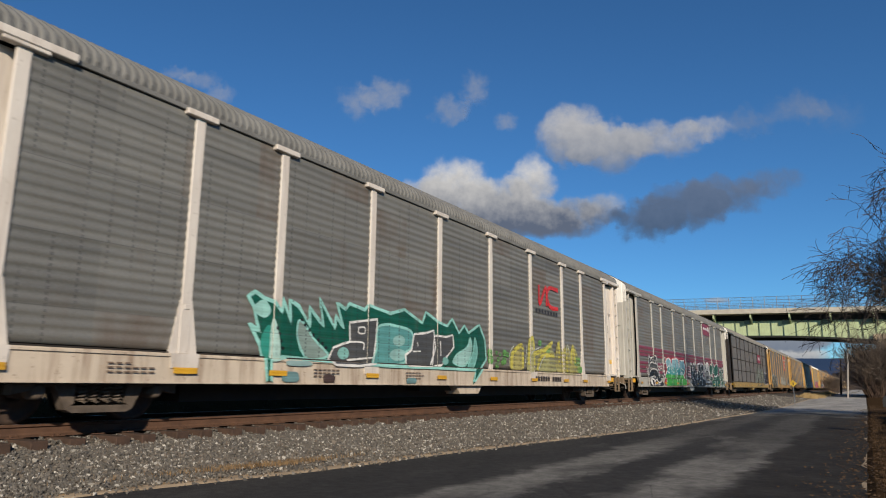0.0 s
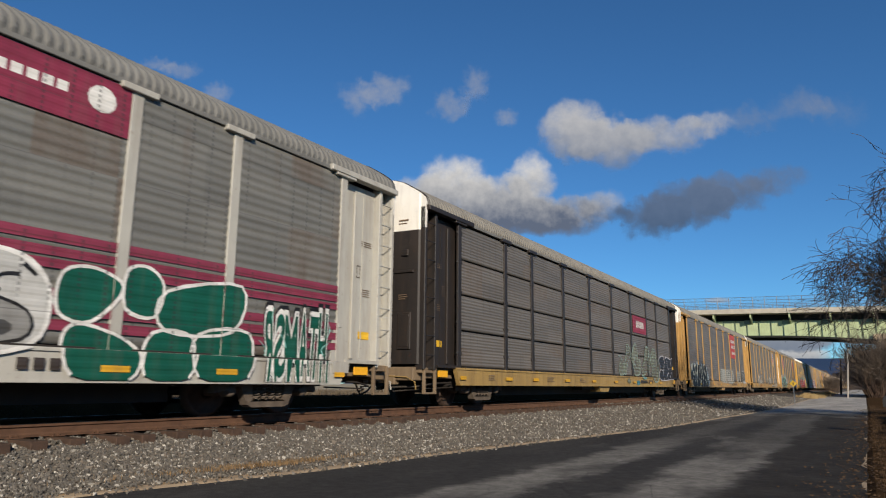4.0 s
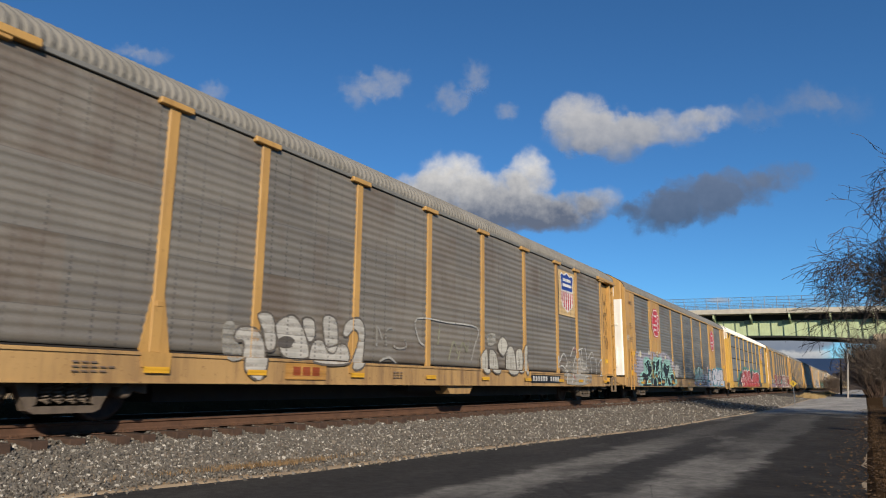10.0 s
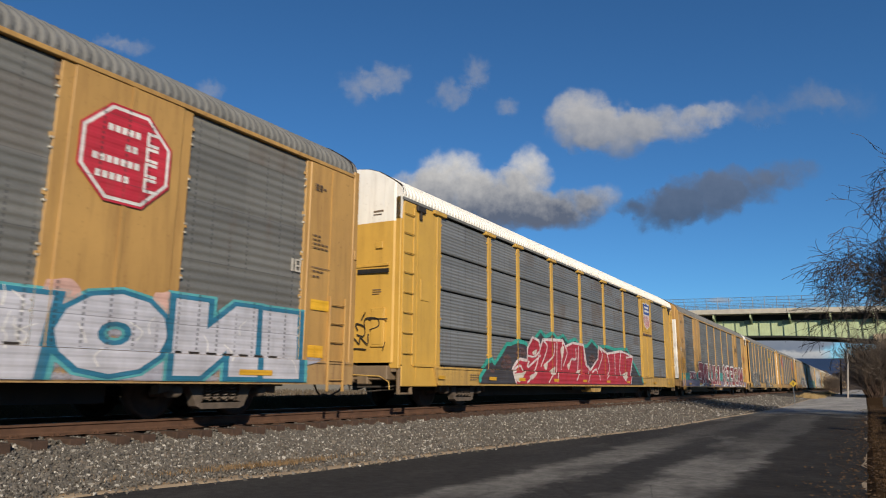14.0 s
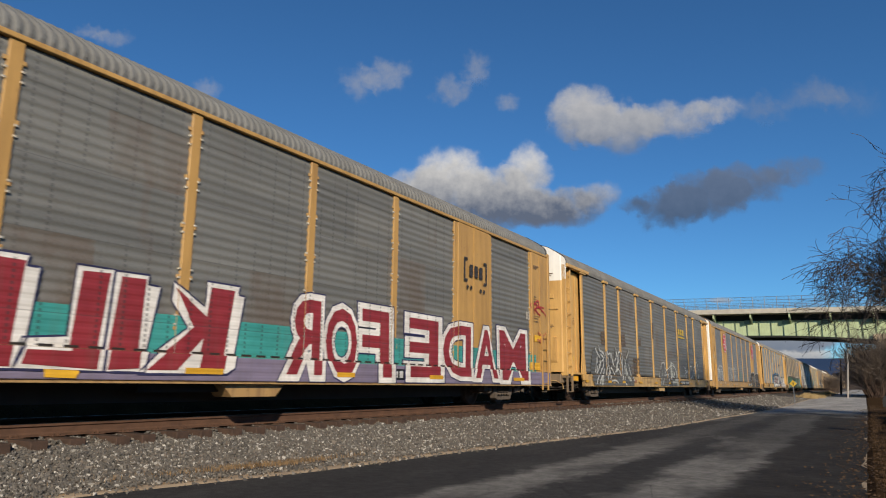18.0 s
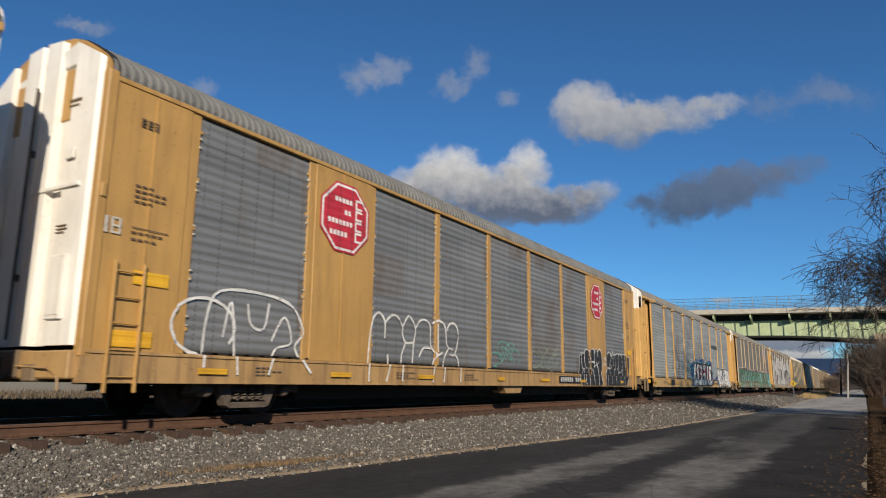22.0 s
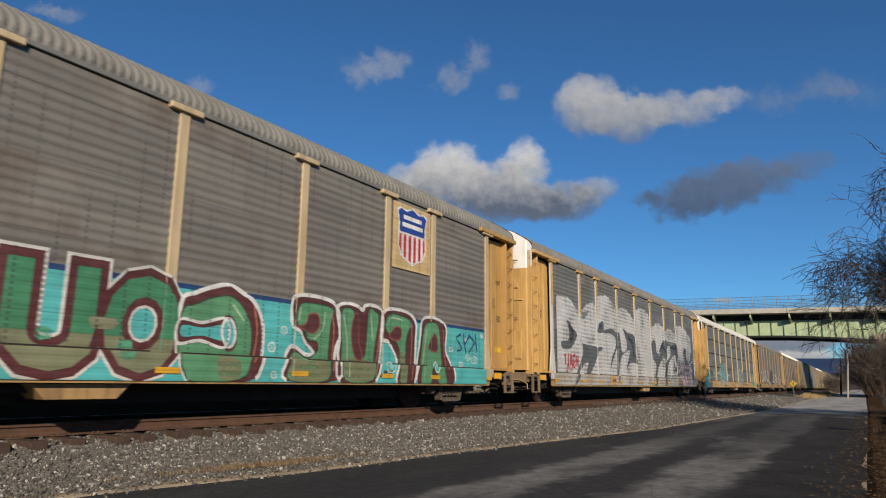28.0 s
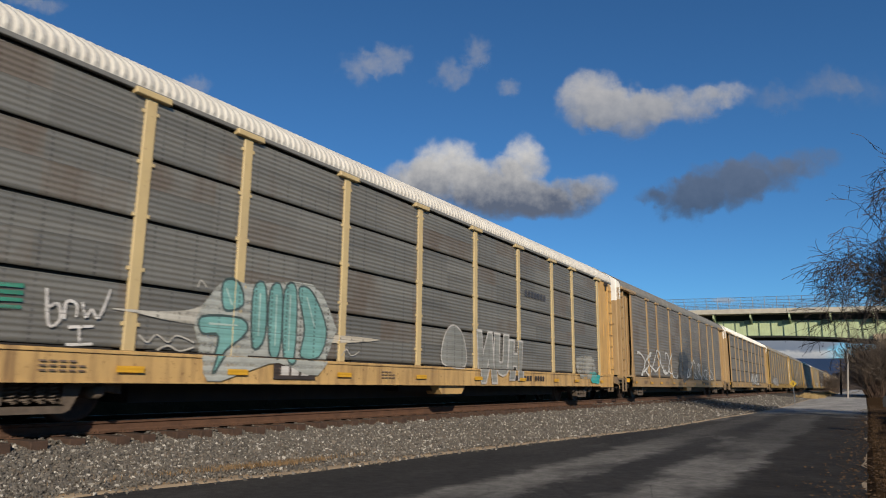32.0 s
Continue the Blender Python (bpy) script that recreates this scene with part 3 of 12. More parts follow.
class Style:
    def __init__(self, kind="A", paint=None, panel="grey", roof=None, rows=1, plain_bays=(), door_top=None, door=None, sill=None, post=None, flares=(0, 1, 3, 6, 8, 9), dish=True, gap_bar=None, flush=False, cap=None, label=""):
        self.kind, self.paint, self.panel, self.roof, self.rows, self.plain_bays = kind, paint or M_YEL, M_PAN[panel], roof or M_ROOF, rows, plain_bays
        self.top_given, self.gap_bar, self.flush, self.cap = door_top, gap_bar or M_BLACK, flush, cap or post or self.paint
        self.door_top, self.door, self.sill, self.post, self.flares, self.dish, self.label = door_top or M_WHITE, door or self.paint, sill or STAINED.get(self.paint.name, self.paint), post or self.paint, flares, dish, label


def car_carrier(st):
    car = new("car_carrier")
    tagged(car, st.label, "railway car", "car carriers of the train")
    e0, e1 = ENDS[st.kind]
    part("roof", shared(("roof", st.kind), lambda: roof_geo(e0, e1), st.roof), None, car, "corrugated metal roof")
    part("underframe", shared(("underframe",), underframe_geo, M_BLACK), None, car)
    part("sill", shared(("sill", st.dish), lambda: sill_geo(st.dish), st.sill), None, car)
    part("far_sill", shared(("sill", st.dish), lambda: sill_geo(st.dish), st.sill), None, car, at=pose(0, LEN, 0, 0, 0, 180))
    part("far_wall", shared(("far_wall", st.kind), lambda: Geo().box(-W, -W + 0.05, e0, e1, SILL1, TOP + 0.06), st.panel), None, car)
    # top rail under the roof
    rail_mat = st.paint if st.kind == "B" else M_ROOF
    part("top_rail", shared(("top_rail", st.kind), lambda: Geo().cbox(W - 0.06, W + (0.05 if st.kind == "B" else 0.015), e0 + 0.02, e1 - 0.02, TOP, TOP + 0.075, 0.008), rail_mat), None, car)
    edges = list(POSTS)
    # panels
    for k in range(9):
        a, b = edges[k] + 0.09, edges[k + 1] - 0.09
        w = round(b - a, 3)
        if k in st.plain_bays:
            part("plain_panel", shared(("plain_panel", w), lambda: Geo().cbox(0, 0.06, 0, w, 0, TOP - SILL1, 0.008).box(0.06, 0.075, w / 2 - 0.03, w / 2 + 0.03, 0, TOP - SILL1), st.paint), None, car, "smooth painted sheet", (W - 0.03, a, SILL1))
            continue
        hs = np.linspace(SILL1 + 0.045, TOP - 0.015, st.rows + 1)
        for z0, z1 in zip(hs[:-1], hs[1:]):
            gap = 0.05 if st.rows > 1 else 0.0
            h0, h1 = float(z0), float(z1) - gap
            part("panel", shared(("panel", w, round(h1 - h0, 3)), lambda: ribbed_geo(w, h0, h1, 0.085 if st.rows > 1 else 0.15, 0.010 if st.rows > 1 else 0.013), st.panel), None, car, "", (W - 0.03, a, h0))
    # posts
    for k, y in enumerate(edges):
        fl = k in st.flares and st.kind == "A"
        p = part("post", shared(("post", fl, st.kind), lambda: post_geo(fl, st.kind == "B" or st.rows > 1), st.post), None, car, "", (W - 0.03, y, SILL1))
        if st.kind == "A":
            part("post_cap", shared(("post_cap",), cap_geo, st.cap), None, car, "", (W - 0.03, y, 0))
    # black bars stand in for the shaded gaps under the panels; drain gaps and clips where the posts have no flared feet
    if st.kind == "A":
        for k in range(9):
            a, b = edges[k] + 0.28, edges[k + 1] - 0.28
            w = round(b - a, 3)
            part("panel_ledge", shared(("panel_ledge", w), lambda: Geo().cbox(0.0, 0.046, 0, w, 0.0, 0.026, 0.004), st.gap_bar), None, car, "", (W - 0.01, a, SILL1))
    else:
        g = Geo()
        y = 2.0
        while y < LEN - 2.2:
            g.box(W + 0.0, W + 0.022, y, y + 0.2, SILL1 + 0.01, SILL1 + 0.04)
            y += 0.34
        part("drain_gap_row", shared(("drain_gap_row",), lambda: g, M_BLACK), None, car)
    if st.kind == "B":
        for k, y in enumerate(edges):
            part("clip_strip", shared(("clip_strip",), clip_geo, M_CLIP), None, car, "pale metal panel clips", (W - 0.03, y, SILL1))
    # black sheet added behind the panel gaps in place of the shaded inside
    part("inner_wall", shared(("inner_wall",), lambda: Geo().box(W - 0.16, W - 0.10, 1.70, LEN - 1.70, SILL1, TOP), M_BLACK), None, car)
    # ends
    for far in (False, True):
        build_end(car, st, far)
    part("brake_box", shared(("brake_box",), lambda: Geo().prism([(12.9, 0.54), (13.1, 0.34), (14.1, 0.34), (14.3, 0.54)], "x", W - 0.45, W - 0.04), st.sill), None, car, "small box under the sill")
    for y in (BOGIE_Y, LEN + 0.14 - BOGIE_Y):
        bogie(car, y)
    return car


def mirrored(geo):
    g = Geo()
    g.v = [(x, -y, z) for x, y, z in geo.v]
    g.f = [f[::-1] for f in geo.f]
    return g


def build_end(car, st, far):
    e0, e1 = ENDS[st.kind]

    def end(name, key, make, mat, x=0.0, y=0.0, z=0.0, label="", parent=None):
        if far:
            me = shared((name, "far", *key), lambda: mirrored(make()), mat)
            return part(name, me, None, parent or car, label, (x, e1 - y, z))
        return part(name, shared((name, "near", *key), make, mat), None, parent or car, label, (x, e0 + y, z))
    k = st.kind
    split = 4.35 if k == "A" else 4.45
    lower, upper = (st.door, st.door_top) if k == "A" else (M_WHITE, st.top_given or st.paint)
    end("end_door", (k,), lambda: door_band(k, 1.05, split), lower, label="tall folding end door")
    end("end_door_top", (k,), lambda: door_band(k, split, 5.18, True), upper)
    end("end_plate", (k,), end_cap_geo, st.door_top if k == "A" else st.paint)
    end("roof_seal", (k,), lambda: arch_geo(0.02, 0.055, 0.16), M_BLACK, label="dark gap between end plate and roof")
    if k == "A":
        # corner post with hoop rungs, recessed door, hanging rail over it
        end("corner_post", (), lambda: Geo().cbox(W - 0.28, W - 0.02, 0.0, 0.10, 0.92, 4.95, 0.015).box(W - 0.28, W - 0.25, 0.1, 0.55, 0.95, 4.9).cbox(W - 0.25, W - 0.02, 0.48, 0.58, 0.92, 4.85, 0.01), st.paint)
        end("ladder", (), lambda: ladder_geo(1.0, 4.75, 0.44, 8, True), st.paint, W - (0.03 if st.flush else 0.10), 0.09, 0, "hoop rungs on the corner post")
        if st.flush:
            end("end_side_panel", ("flush",), lambda: Geo().cbox(W - 0.16, W - 0.005, 0.12, 1.70, 0.52, TOP, 0.015).box(W - 0.005, W + 0.004, 0.70, 0.715, 0.6, TOP - 0.1).cbox(W - 0.006, W + 0.012, 0.86, 1.22, 2.55, 3.05, 0.006), st.paint, label="smooth painted end side with a small plate frame")
            end("bracket", (), lambda: Geo().cbox(W - 0.04, W + 0.06, 0.62, 0.98, TOP - 0.16, TOP - 0.02, 0.01).cbox(W - 0.04, W + 0.05, 0.76, 0.84, TOP - 0.36, TOP - 0.16, 0.01), M_BLACK, label="dark bracket under the eaves")
            for z in (4.36, 3.66, 2.18) if st.post is not st.paint else ():
                end("door_slot", ("flush",), lambda: Geo().cbox(0.55, 1.10, -0.135, -0.07, 0.0, 0.12, 0.01), M_BLACK, 0, 0, z, "dark slot in the end door")
        else:
            end("side_door", (), lambda: Geo().cbox(W - 0.24, W - 0.17, 0.58, 1.74, 1.05, 4.80, 0.01).box(W - 0.17, W - 0.155, 0.95, 0.99, 1.1, 4.6).cbox(W - 0.17, W - 0.12, 1.25, 1.34, 1.08, 4.62, 0.01), st.paint, label="recessed end panel")
            end("hanging_rail", (), lambda: Geo().cbox(W - 0.10, W + 0.09, 0.02, 2.35, TOP - 0.01, TOP + 0.11, 0.012), st.paint)
        end("door_step", (), lambda: Geo().box(W - 0.26, W + 0.03, 0.58, 1.66, 0.98, 1.05), st.paint)
        end("end_platform", (), lambda: Geo().cbox(-W + 0.3, W - 0.24, 0.28, 1.75, 0.72, 0.99, 0.015).box(W - 0.24, W - 0.20, 0.5, 1.6, 0.90, 0.98).cbox(W - 0.24, W - 0.10, 0.02, 0.62, 0.84, 0.97, 0.01), M_GRIME, label="grimy platform behind the end sill")
        end("stirrup", (), lambda: Geo().cbox(W - 0.10, W - 0.03, 0.06, 0.13, 0.36, 0.96, 0.008).cbox(W - 0.10, W - 0.03, 0.55, 0.62, 0.36, 0.96, 0.008).cbox(W - 0.10, W - 0.02, 0.06, 0.62, 0.34, 0.385, 0.008), M_GRIME, label="flat steel step frame")
        end("marker", ("A",), lambda: Geo().cbox(W - 0.10, W - 0.075, 0.78, 1.24, 0.75, 0.93, 0.004), M_MARK, label="orange-yellow marker plate")
        end("air_pipe", (), lambda: Geo().tube([(W - 0.25, 1.7, 0.62), (W - 0.25, 0.9, 0.60), (W - 0.4, 0.3, 0.52), (0.6, -0.2, 0.50)], 0.022, 6).tube([(W - 0.3, 1.9, 0.50), (W - 0.3, 0.6, 0.47), (0.7, 0.0, 0.40)], 0.016, 5), M_BLACK)
    else:
        end("end_side_panel", (), lambda: Geo().cbox(W - 0.06, W + 0.035, 0.0, 1.47, 0.98, TOP, 0.015).box(W + 0.035, W + 0.05, 0.80, 0.84, 1.0, TOP - 0.05), st.paint, label="smooth painted end side")
        end("corner_post", ("B",), lambda: Geo().cbox(W - 0.10, W + 0.055, -0.02, 0.14, 0.9, 5.0, 0.015), st.paint)
        end("ladder", ("B",), lambda: ladder_geo(0.42, 2.25, 0.46, 5), st.paint, W + 0.06, 0.35, 0, "short side ladder")
        end("handhold", (), lambda: Geo().cbox(W + 0.055, W + 0.085, 0.02, 0.10, 3.1, 3.3, 0.01), st.paint)
    g_y = (lambda x: -0.088) if k == "A" else (lambda x: -0.094)
    def marks():
        g = Geo()
        for x0, x1, z0, z1 in ((0.22, 0.50, 4.60, 4.635), (0.22, 0.45, 4.53, 4.55), (0.25, 0.48, 2.72, 2.738), (0.25, 0.5, 2.67, 2.688), (0.25, 0.44, 2.62, 2.638)):
            g.box(x0 + 0.62, x1 + 0.62, g_y(0) - 0.002, g_y(0) + 0.06, z0, z1)
        return g
    end("door_stencil", (k,), marks, M_STENCIL, label="dark stencilled lines")
    end("door_hatch", (k,), lambda: Geo().cbox(0.86, 1.24, g_y(0) - 0.02, g_y(0) + 0.06, 1.40, 2.30, 0.012).cbox(0.90, 1.20, g_y(0) - 0.03, g_y(0) - 0.02, 1.46, 2.24, 0.004), lower)
    end("door_strap", (k,), lambda: Geo().cbox(0.1, 1.3, g_y(0) - 0.018, g_y(0) + 0.05, 3.28, 3.34, 0.006).cbox(0.95, 1.15, g_y(0) - 0.03, g_y(0), 3.7, 3.86, 0.01), lower)
    end("door_bar", (k,), lambda: Geo().tube([(-0.02, g_y(0) - 0.03, 1.15), (-0.02, g_y(0) - 0.03, 5.0)], 0.022, 6).cbox(-0.05, 0.01, g_y(0) - 0.04, g_y(0) + 0.05, 2.0, 2.1, 0.005).cbox(-0.05, 0.01, g_y(0) - 0.04, g_y(0) + 0.05, 3.9, 4.0, 0.005), M_BOGIE, label="locking bar of the end doors")
    end("end_sill", (k,), lambda: Geo().cbox(-W + 0.05, W - (0.24 if k == "A" else 0.02), -0.12, 0.30, 0.66 if k == "A" else 0.60, 0.98, 0.02), M_GRIME if k == "A" else st.sill)
    end("buffer_block", (), lambda: Geo().cbox(-0.42, 0.42, -0.20, 0.1, 0.60, 1.00, 0.03).cbox(0.55, 0.85, -0.16, 0.05, 0.56, 0.80, 0.02), M_GRIME)
    end("coupler", (), lambda: mirrored(coupler_geo()), M_BOGIE, 0, -0.02, 0.82)
    end("brake_hose", (), lambda: mirrored(hose_geo()), M_BLACK)
    end("uncoupling_lever", (), lambda: Geo().tube([(0.3, -0.16, 0.78), (1.2, -0.16, 0.74), (1.45, -0.16, 0.62), (1.47, -0.16, 0.45)], 0.016, 5), st.sill)


def bogie(car, y):
    b = part("bogie", shared(("bogie",), bogie_geo, M_BOGIE), None, car, "two-axle cast steel bogie", (0, y, 0))
    for s in (-1, 1):
        part("side_frame", shared(("side_frame",), side_frame_geo, M_BOGIE), None, b, "", (s * 1.30, 0, 0))
    part("spring_nest", shared(("spring_nest",), springs_geo, M_BOGIE), None, b, "", (1.32, 0, 0))
    for dy in (-0.88, 0.88):
        ws = part("wheelset", shared(("wheelset",), wheelset_geo, M_WHEEL), None, b, "", (0, dy, 0.42))
        WHEELS.setdefault(round(dy, 2), []).append(ws)
        part("axle_box", shared(("axle_box",), bearing_geo, M_BOGIE), None, b, "", (1.30, dy, 0.44))
    return b


WHEELS = {}
TRAIN = []
STYLES = [
    Style("A", M_CREAM, "grey", M_ROOF, door=M_WHITE, label="car carrier with grey ribbed sides and cream posts"),
    Style("A", M_GREYP, "grey", M_ROOF, label="grey car carrier with dark red stripes along its ribbed sides"),
    Style("A", M_DARKP, "brown", M_ROOFL, rows=4, door_top=M_WHITE, sill=M_SILL_D, flares=(), label="dark brown car carrier with panels in four rows"),
    Style("A", M_YEL2, "brown", M_ROOFL, label="yellow car carrier with brown-grey ribbed panels and a red sign"),
    Style("A", M_YEL2, "warm", M_ROOFL, label="yellow car carrier with warm grey panels and a shield sign"),
    Style("B", M_YEL2, "grey", M_ROOF, plain_bays=(1, 7), flares=(), dish=False, label="yellow flush-ended car carrier with red octagon signs"),
    Style("A", M_YEL3, "blue", M_ROOFW, rows=4, plain_bays=(7,), flares=(), flush=True, label="bright yellow car carrier with white roof and blue-grey panel rows"),
    Style("B", M_YEL2, "grey", M_ROOF, plain_bays=(1, 7), flares=(), dish=False, label="yellow flush-ended car carrier with large red lettering"),
    Style("A", M_YEL, "grey", M_ROOF, label="yellow car carrier with grey ribbed panels and white scrawls"),
    Style("B", M_YEL2, "blue", M_ROOF, plain_bays=(1, 7), flares=(), dish=False, door_top=M_WHITE, label="yellow flush-ended car carrier with octagon signs and white outlines"),
    Style("A", M_YEL, "light", M_ROOFL, label="yellow car carrier with light grey panels and blue-white lettering"),
    Style("A", M_YEL2, "warm", M_ROOFL, post=M_TANP, label="yellow car carrier with a long turquoise painted band"),
    Style("A", M_YEL, "grey", M_ROOFL, post=M_SILVP, cap=M_YEL, label="yellow car carrier covered in silver-white painted shapes"),
    Style("A", M_YEL, "grey", M_ROOFD, rows=4, flush=True, post=M_PALEP, flares=(), label="yellow car carrier with whitish roof and panels in four rows"),
    Style("A", M_DULL, "warm", M_ROOF, label="dull yellow car carrier with grey panels and pale scrawls"),
    Style("A", M_DULL, "warm", M_ROOFW, rows=4, label="yellow car carrier with a white roof, far back in the train"),
    Style("A", M_SILL_D, "warm", M_ROOFL, label="dull brown car carrier with warm grey ribbed panels"),
    Style("B", M_SILL_D, "grey", M_ROOF, plain_bays=(1, 7), flares=(), dish=False, label="yellow flush-ended car carrier, far back in the train"),
]
NCARS = 26
for i in range(NCARS):
    st = STYLES[i] if i < len(STYLES) else STYLES[(16, 17, 2, 16, 15, 17, 2)[i % 7]]
    TRAIN.append(car_carrier(st))


# ---- paint on the cars: signs, lettering, spray work ----
def spray(name, c, rough=0.5, worn=0.25, thin=0.0):
    """Paint lying on ribbed sheet: faint ribs, streaks, thin spots."""
    n = Nodes(name)
    v = n.stretch((1, 1, 1))
    col = n.mix(n.ramp(n.noise(2.2, 5, vec=v), 0.35, 0.7), c, tuple(x * 0.72 for x in c))
    drip = n.ramp(n.noise(1.0, 5, 0.6, n.stretch((6, 6, 0.5))), 0.52, 0.8)
    col = n.mix(n.math("MULTIPLY", drip, worn), col, (0.13, 0.11, 0.09))
    sep = n.add("ShaderNodeSeparateXYZ")
    n.put(n.co, sep.inputs[0])
    w = n.math("SINE", n.math("MULTIPLY", sep.outputs["Z"], 2 * math.pi / 0.15))
    # rows of small holes of the sheet under the paint
    hy = n.math("ABSOLUTE", n.math("SUBTRACT", n.math("FRACT", n.math("MULTIPLY", sep.outputs["Y"], 2.6)), 0.5))
    hz = n.math("ABSOLUTE", n.math("SUBTRACT", n.math("FRACT", n.math("MULTIPLY", sep.outputs["Z"], 13.333)), 0.5))
    hole = n.math("MULTIPLY", n.math("MULTIPLY", n.math("LESS_THAN", hy, 0.055), n.math("LESS_THAN", hz, 0.28)), n.math("GREATER_THAN", sep.outputs["Z"], 1.02))
    grp = n.ramp(n.noise(1.0, 2, 0.5, n.stretch((0.9, 0.9, 0.7))), 0.38, 0.48)
    col = n.mix(n.math("MULTIPLY", n.math("MULTIPLY", hole, grp), 0.6), col, (0.03, 0.03, 0.03))
    seam = n.math("LESS_THAN", n.math("ABSOLUTE", n.math("SUBTRACT", n.math("FRACT", n.math("MULTIPLY", sep.outputs["Z"], 1.04)), 0.5)), 0.007)
    col = n.mix(n.math("MULTIPLY", seam, 0.45), col, (0.04, 0.038, 0.035))
    n.bump(n.math("MULTIPLY", n.ramp(w, -0.6, 0.6), 1.0), 0.5, 0.012)
    if thin:
        # the sheet shows through in patches and along its ribs
        cover = n.math("ADD", n.ramp(n.noise(1.1, 6, 0.65, n.stretch((1, 1, 1))), 0.30, 0.62), n.math("MULTIPLY", w, 0.22))
        n.val(n.b.inputs["Alpha"], n.ramp(n.math("ADD", cover, n.math("MULTIPLY", n.math("SUBTRACT", n.noise(28, 3), 0.5), 0.8)), -0.35 + thin, 0.55 + thin))
    return n.done(col, rough)


P = {}


def paint(c, thin=0.0):
    """One material for each paint colour."""
    if (c, thin) not in P:
        P[c, thin] = spray("thin_paint" if thin else "paint", c, thin=thin)
    return P[c, thin]


BLK, WHT, TEAL, GRN, RED, BLU, PNK, YLW, SLV, MINT = (0.012, 0.012, 0.013), (0.72, 0.71, 0.68), (0.05, 0.36, 0.34), (0.02, 0.20, 0.045), (0.42, 0.03, 0.035), (0.02, 0.09, 0.33), (0.52, 0.34, 0.36), (0.55, 0.46, 0.10), (0.50, 0.50, 0.48), (0.28, 0.58, 0.52)
DGR, MAROON, LILAC, CHAR, PALE = (0.005, 0.085, 0.055), (0.22, 0.022, 0.03), (0.42, 0.40, 0.50), (0.07, 0.073, 0.075), (0.40, 0.42, 0.36)
GLYPHS = {}


def glyph(ch, fat):
    """Triangles of a letter in a unit box, and of its fattened outline in the same box's scale."""
    if (ch, fat) not in GLYPHS:
        cu = bpy.data.curves.new("glyph", "FONT")
        cu.body, cu.size, cu.offset, cu.resolution_u = ch, 1.0, fat, 3
        ob = bpy.data.objects.new("glyph", cu)
        scene.collection.objects.link(ob)
        me = bpy.data.meshes.new_from_object(ob)
        me.calc_loop_triangles()
        vs = [(v.co.x, v.co.y) for v in me.vertices]
        tr = [tuple(vs[i] for i in t.vertices) for t in me.loop_triangles]
        bpy.data.objects.remove(ob), bpy.data.curves.remove(cu), bpy.data.meshes.remove(me)
        GLYPHS[ch, fat] = tr
    return GLYPHS[ch, fat]


def cut(poly, k, lim, keep_less):
    """The part of a polygon on one side of a line across coordinate k."""
    out = []
    for i, a in enumerate(poly):
        b = poly[(i + 1) % len(poly)]
        ia, ib = (a[k] <= lim) == keep_less, (b[k] <= lim) == keep_less
        if ia:
            out.append(a)
        if ia != ib:
            t = (lim - a[k]) / (b[k] - a[k])
            out.append((a[0] + (b[0] - a[0]) * t, a[1] + (b[1] - a[1]) * t))
    return out


def depth_bands(st):
    """Stretches along the car and how far their surface stands out."""
    bands, y = [], 0.0
    post = W + 0.020
    edges = []
    for p in POSTS:
        edges += [(p - 0.098, p + 0.098, post)]
    for k in st.plain_bays:
        edges.append((POSTS[k] + 0.098, POSTS[k + 1] - 0.098, W + 0.052))
    if st.kind == "B":
        edges += [(0.0, POSTS[0] - 0.098, W + 0.056), (POSTS[-1] + 0.098, LEN, W + 0.056)]
    edges.sort()
    for a, b, d in edges:
        if a > y + 1e-4:
            bands.append((y, a, W + 0.002))
        bands.append((a, b, d))
        y = b
    if y < LEN:
        bands.append((y, LEN, W + 0.002))
    return bands


def laid(st, polys, layer):
    """Vertices and faces of flat shapes (y, z) laid on a car's side, following posts and sill."""
    g = Geo()
    lo, hi = (POSTS[0] - 0.095, POSTS[-1] + 0.095) if st.kind == "A" else (0.02, LEN - 0.02)
    for a, b, d in depth_bands(st):
        a, b = max(a, lo), min(b, hi)
        if a >= b:
            continue
        for poly in polys:
            ys = [p[0] for p in poly]
            if max(ys) <= a or min(ys) >= b:
                continue
            q = cut(poly, 0, a, False)
            q = cut(q, 0, b, True) if len(q) > 2 else q
            for z0, z1, dd in ((SILL0 + 0.03, SILL1 - 0.004, W + 0.080), (SILL1 + 0.004, TOP - 0.01, d)):
                r = q
                if len(r) > 2 and min(p[1] for p in r) < z0:
                    r = cut(r, 1, z0, False)
                if len(r) > 2 and max(p[1] for p in r) > z1:
                    r = cut(r, 1, z1, True)
                if len(r) > 2:
                    g.add([(dd + 0.0035 * layer, y, z) for y, z in r], [tuple(range(len(r)))])
    return g


def lay(car, st, polys, colour, layer, name="spray_paint", label="", thin=0.0):
    """One painted shape."""
    g = laid(st, polys, layer)
    if g.f:
        return part(name, fast(name, g, paint(colour, thin)), None, car, label)


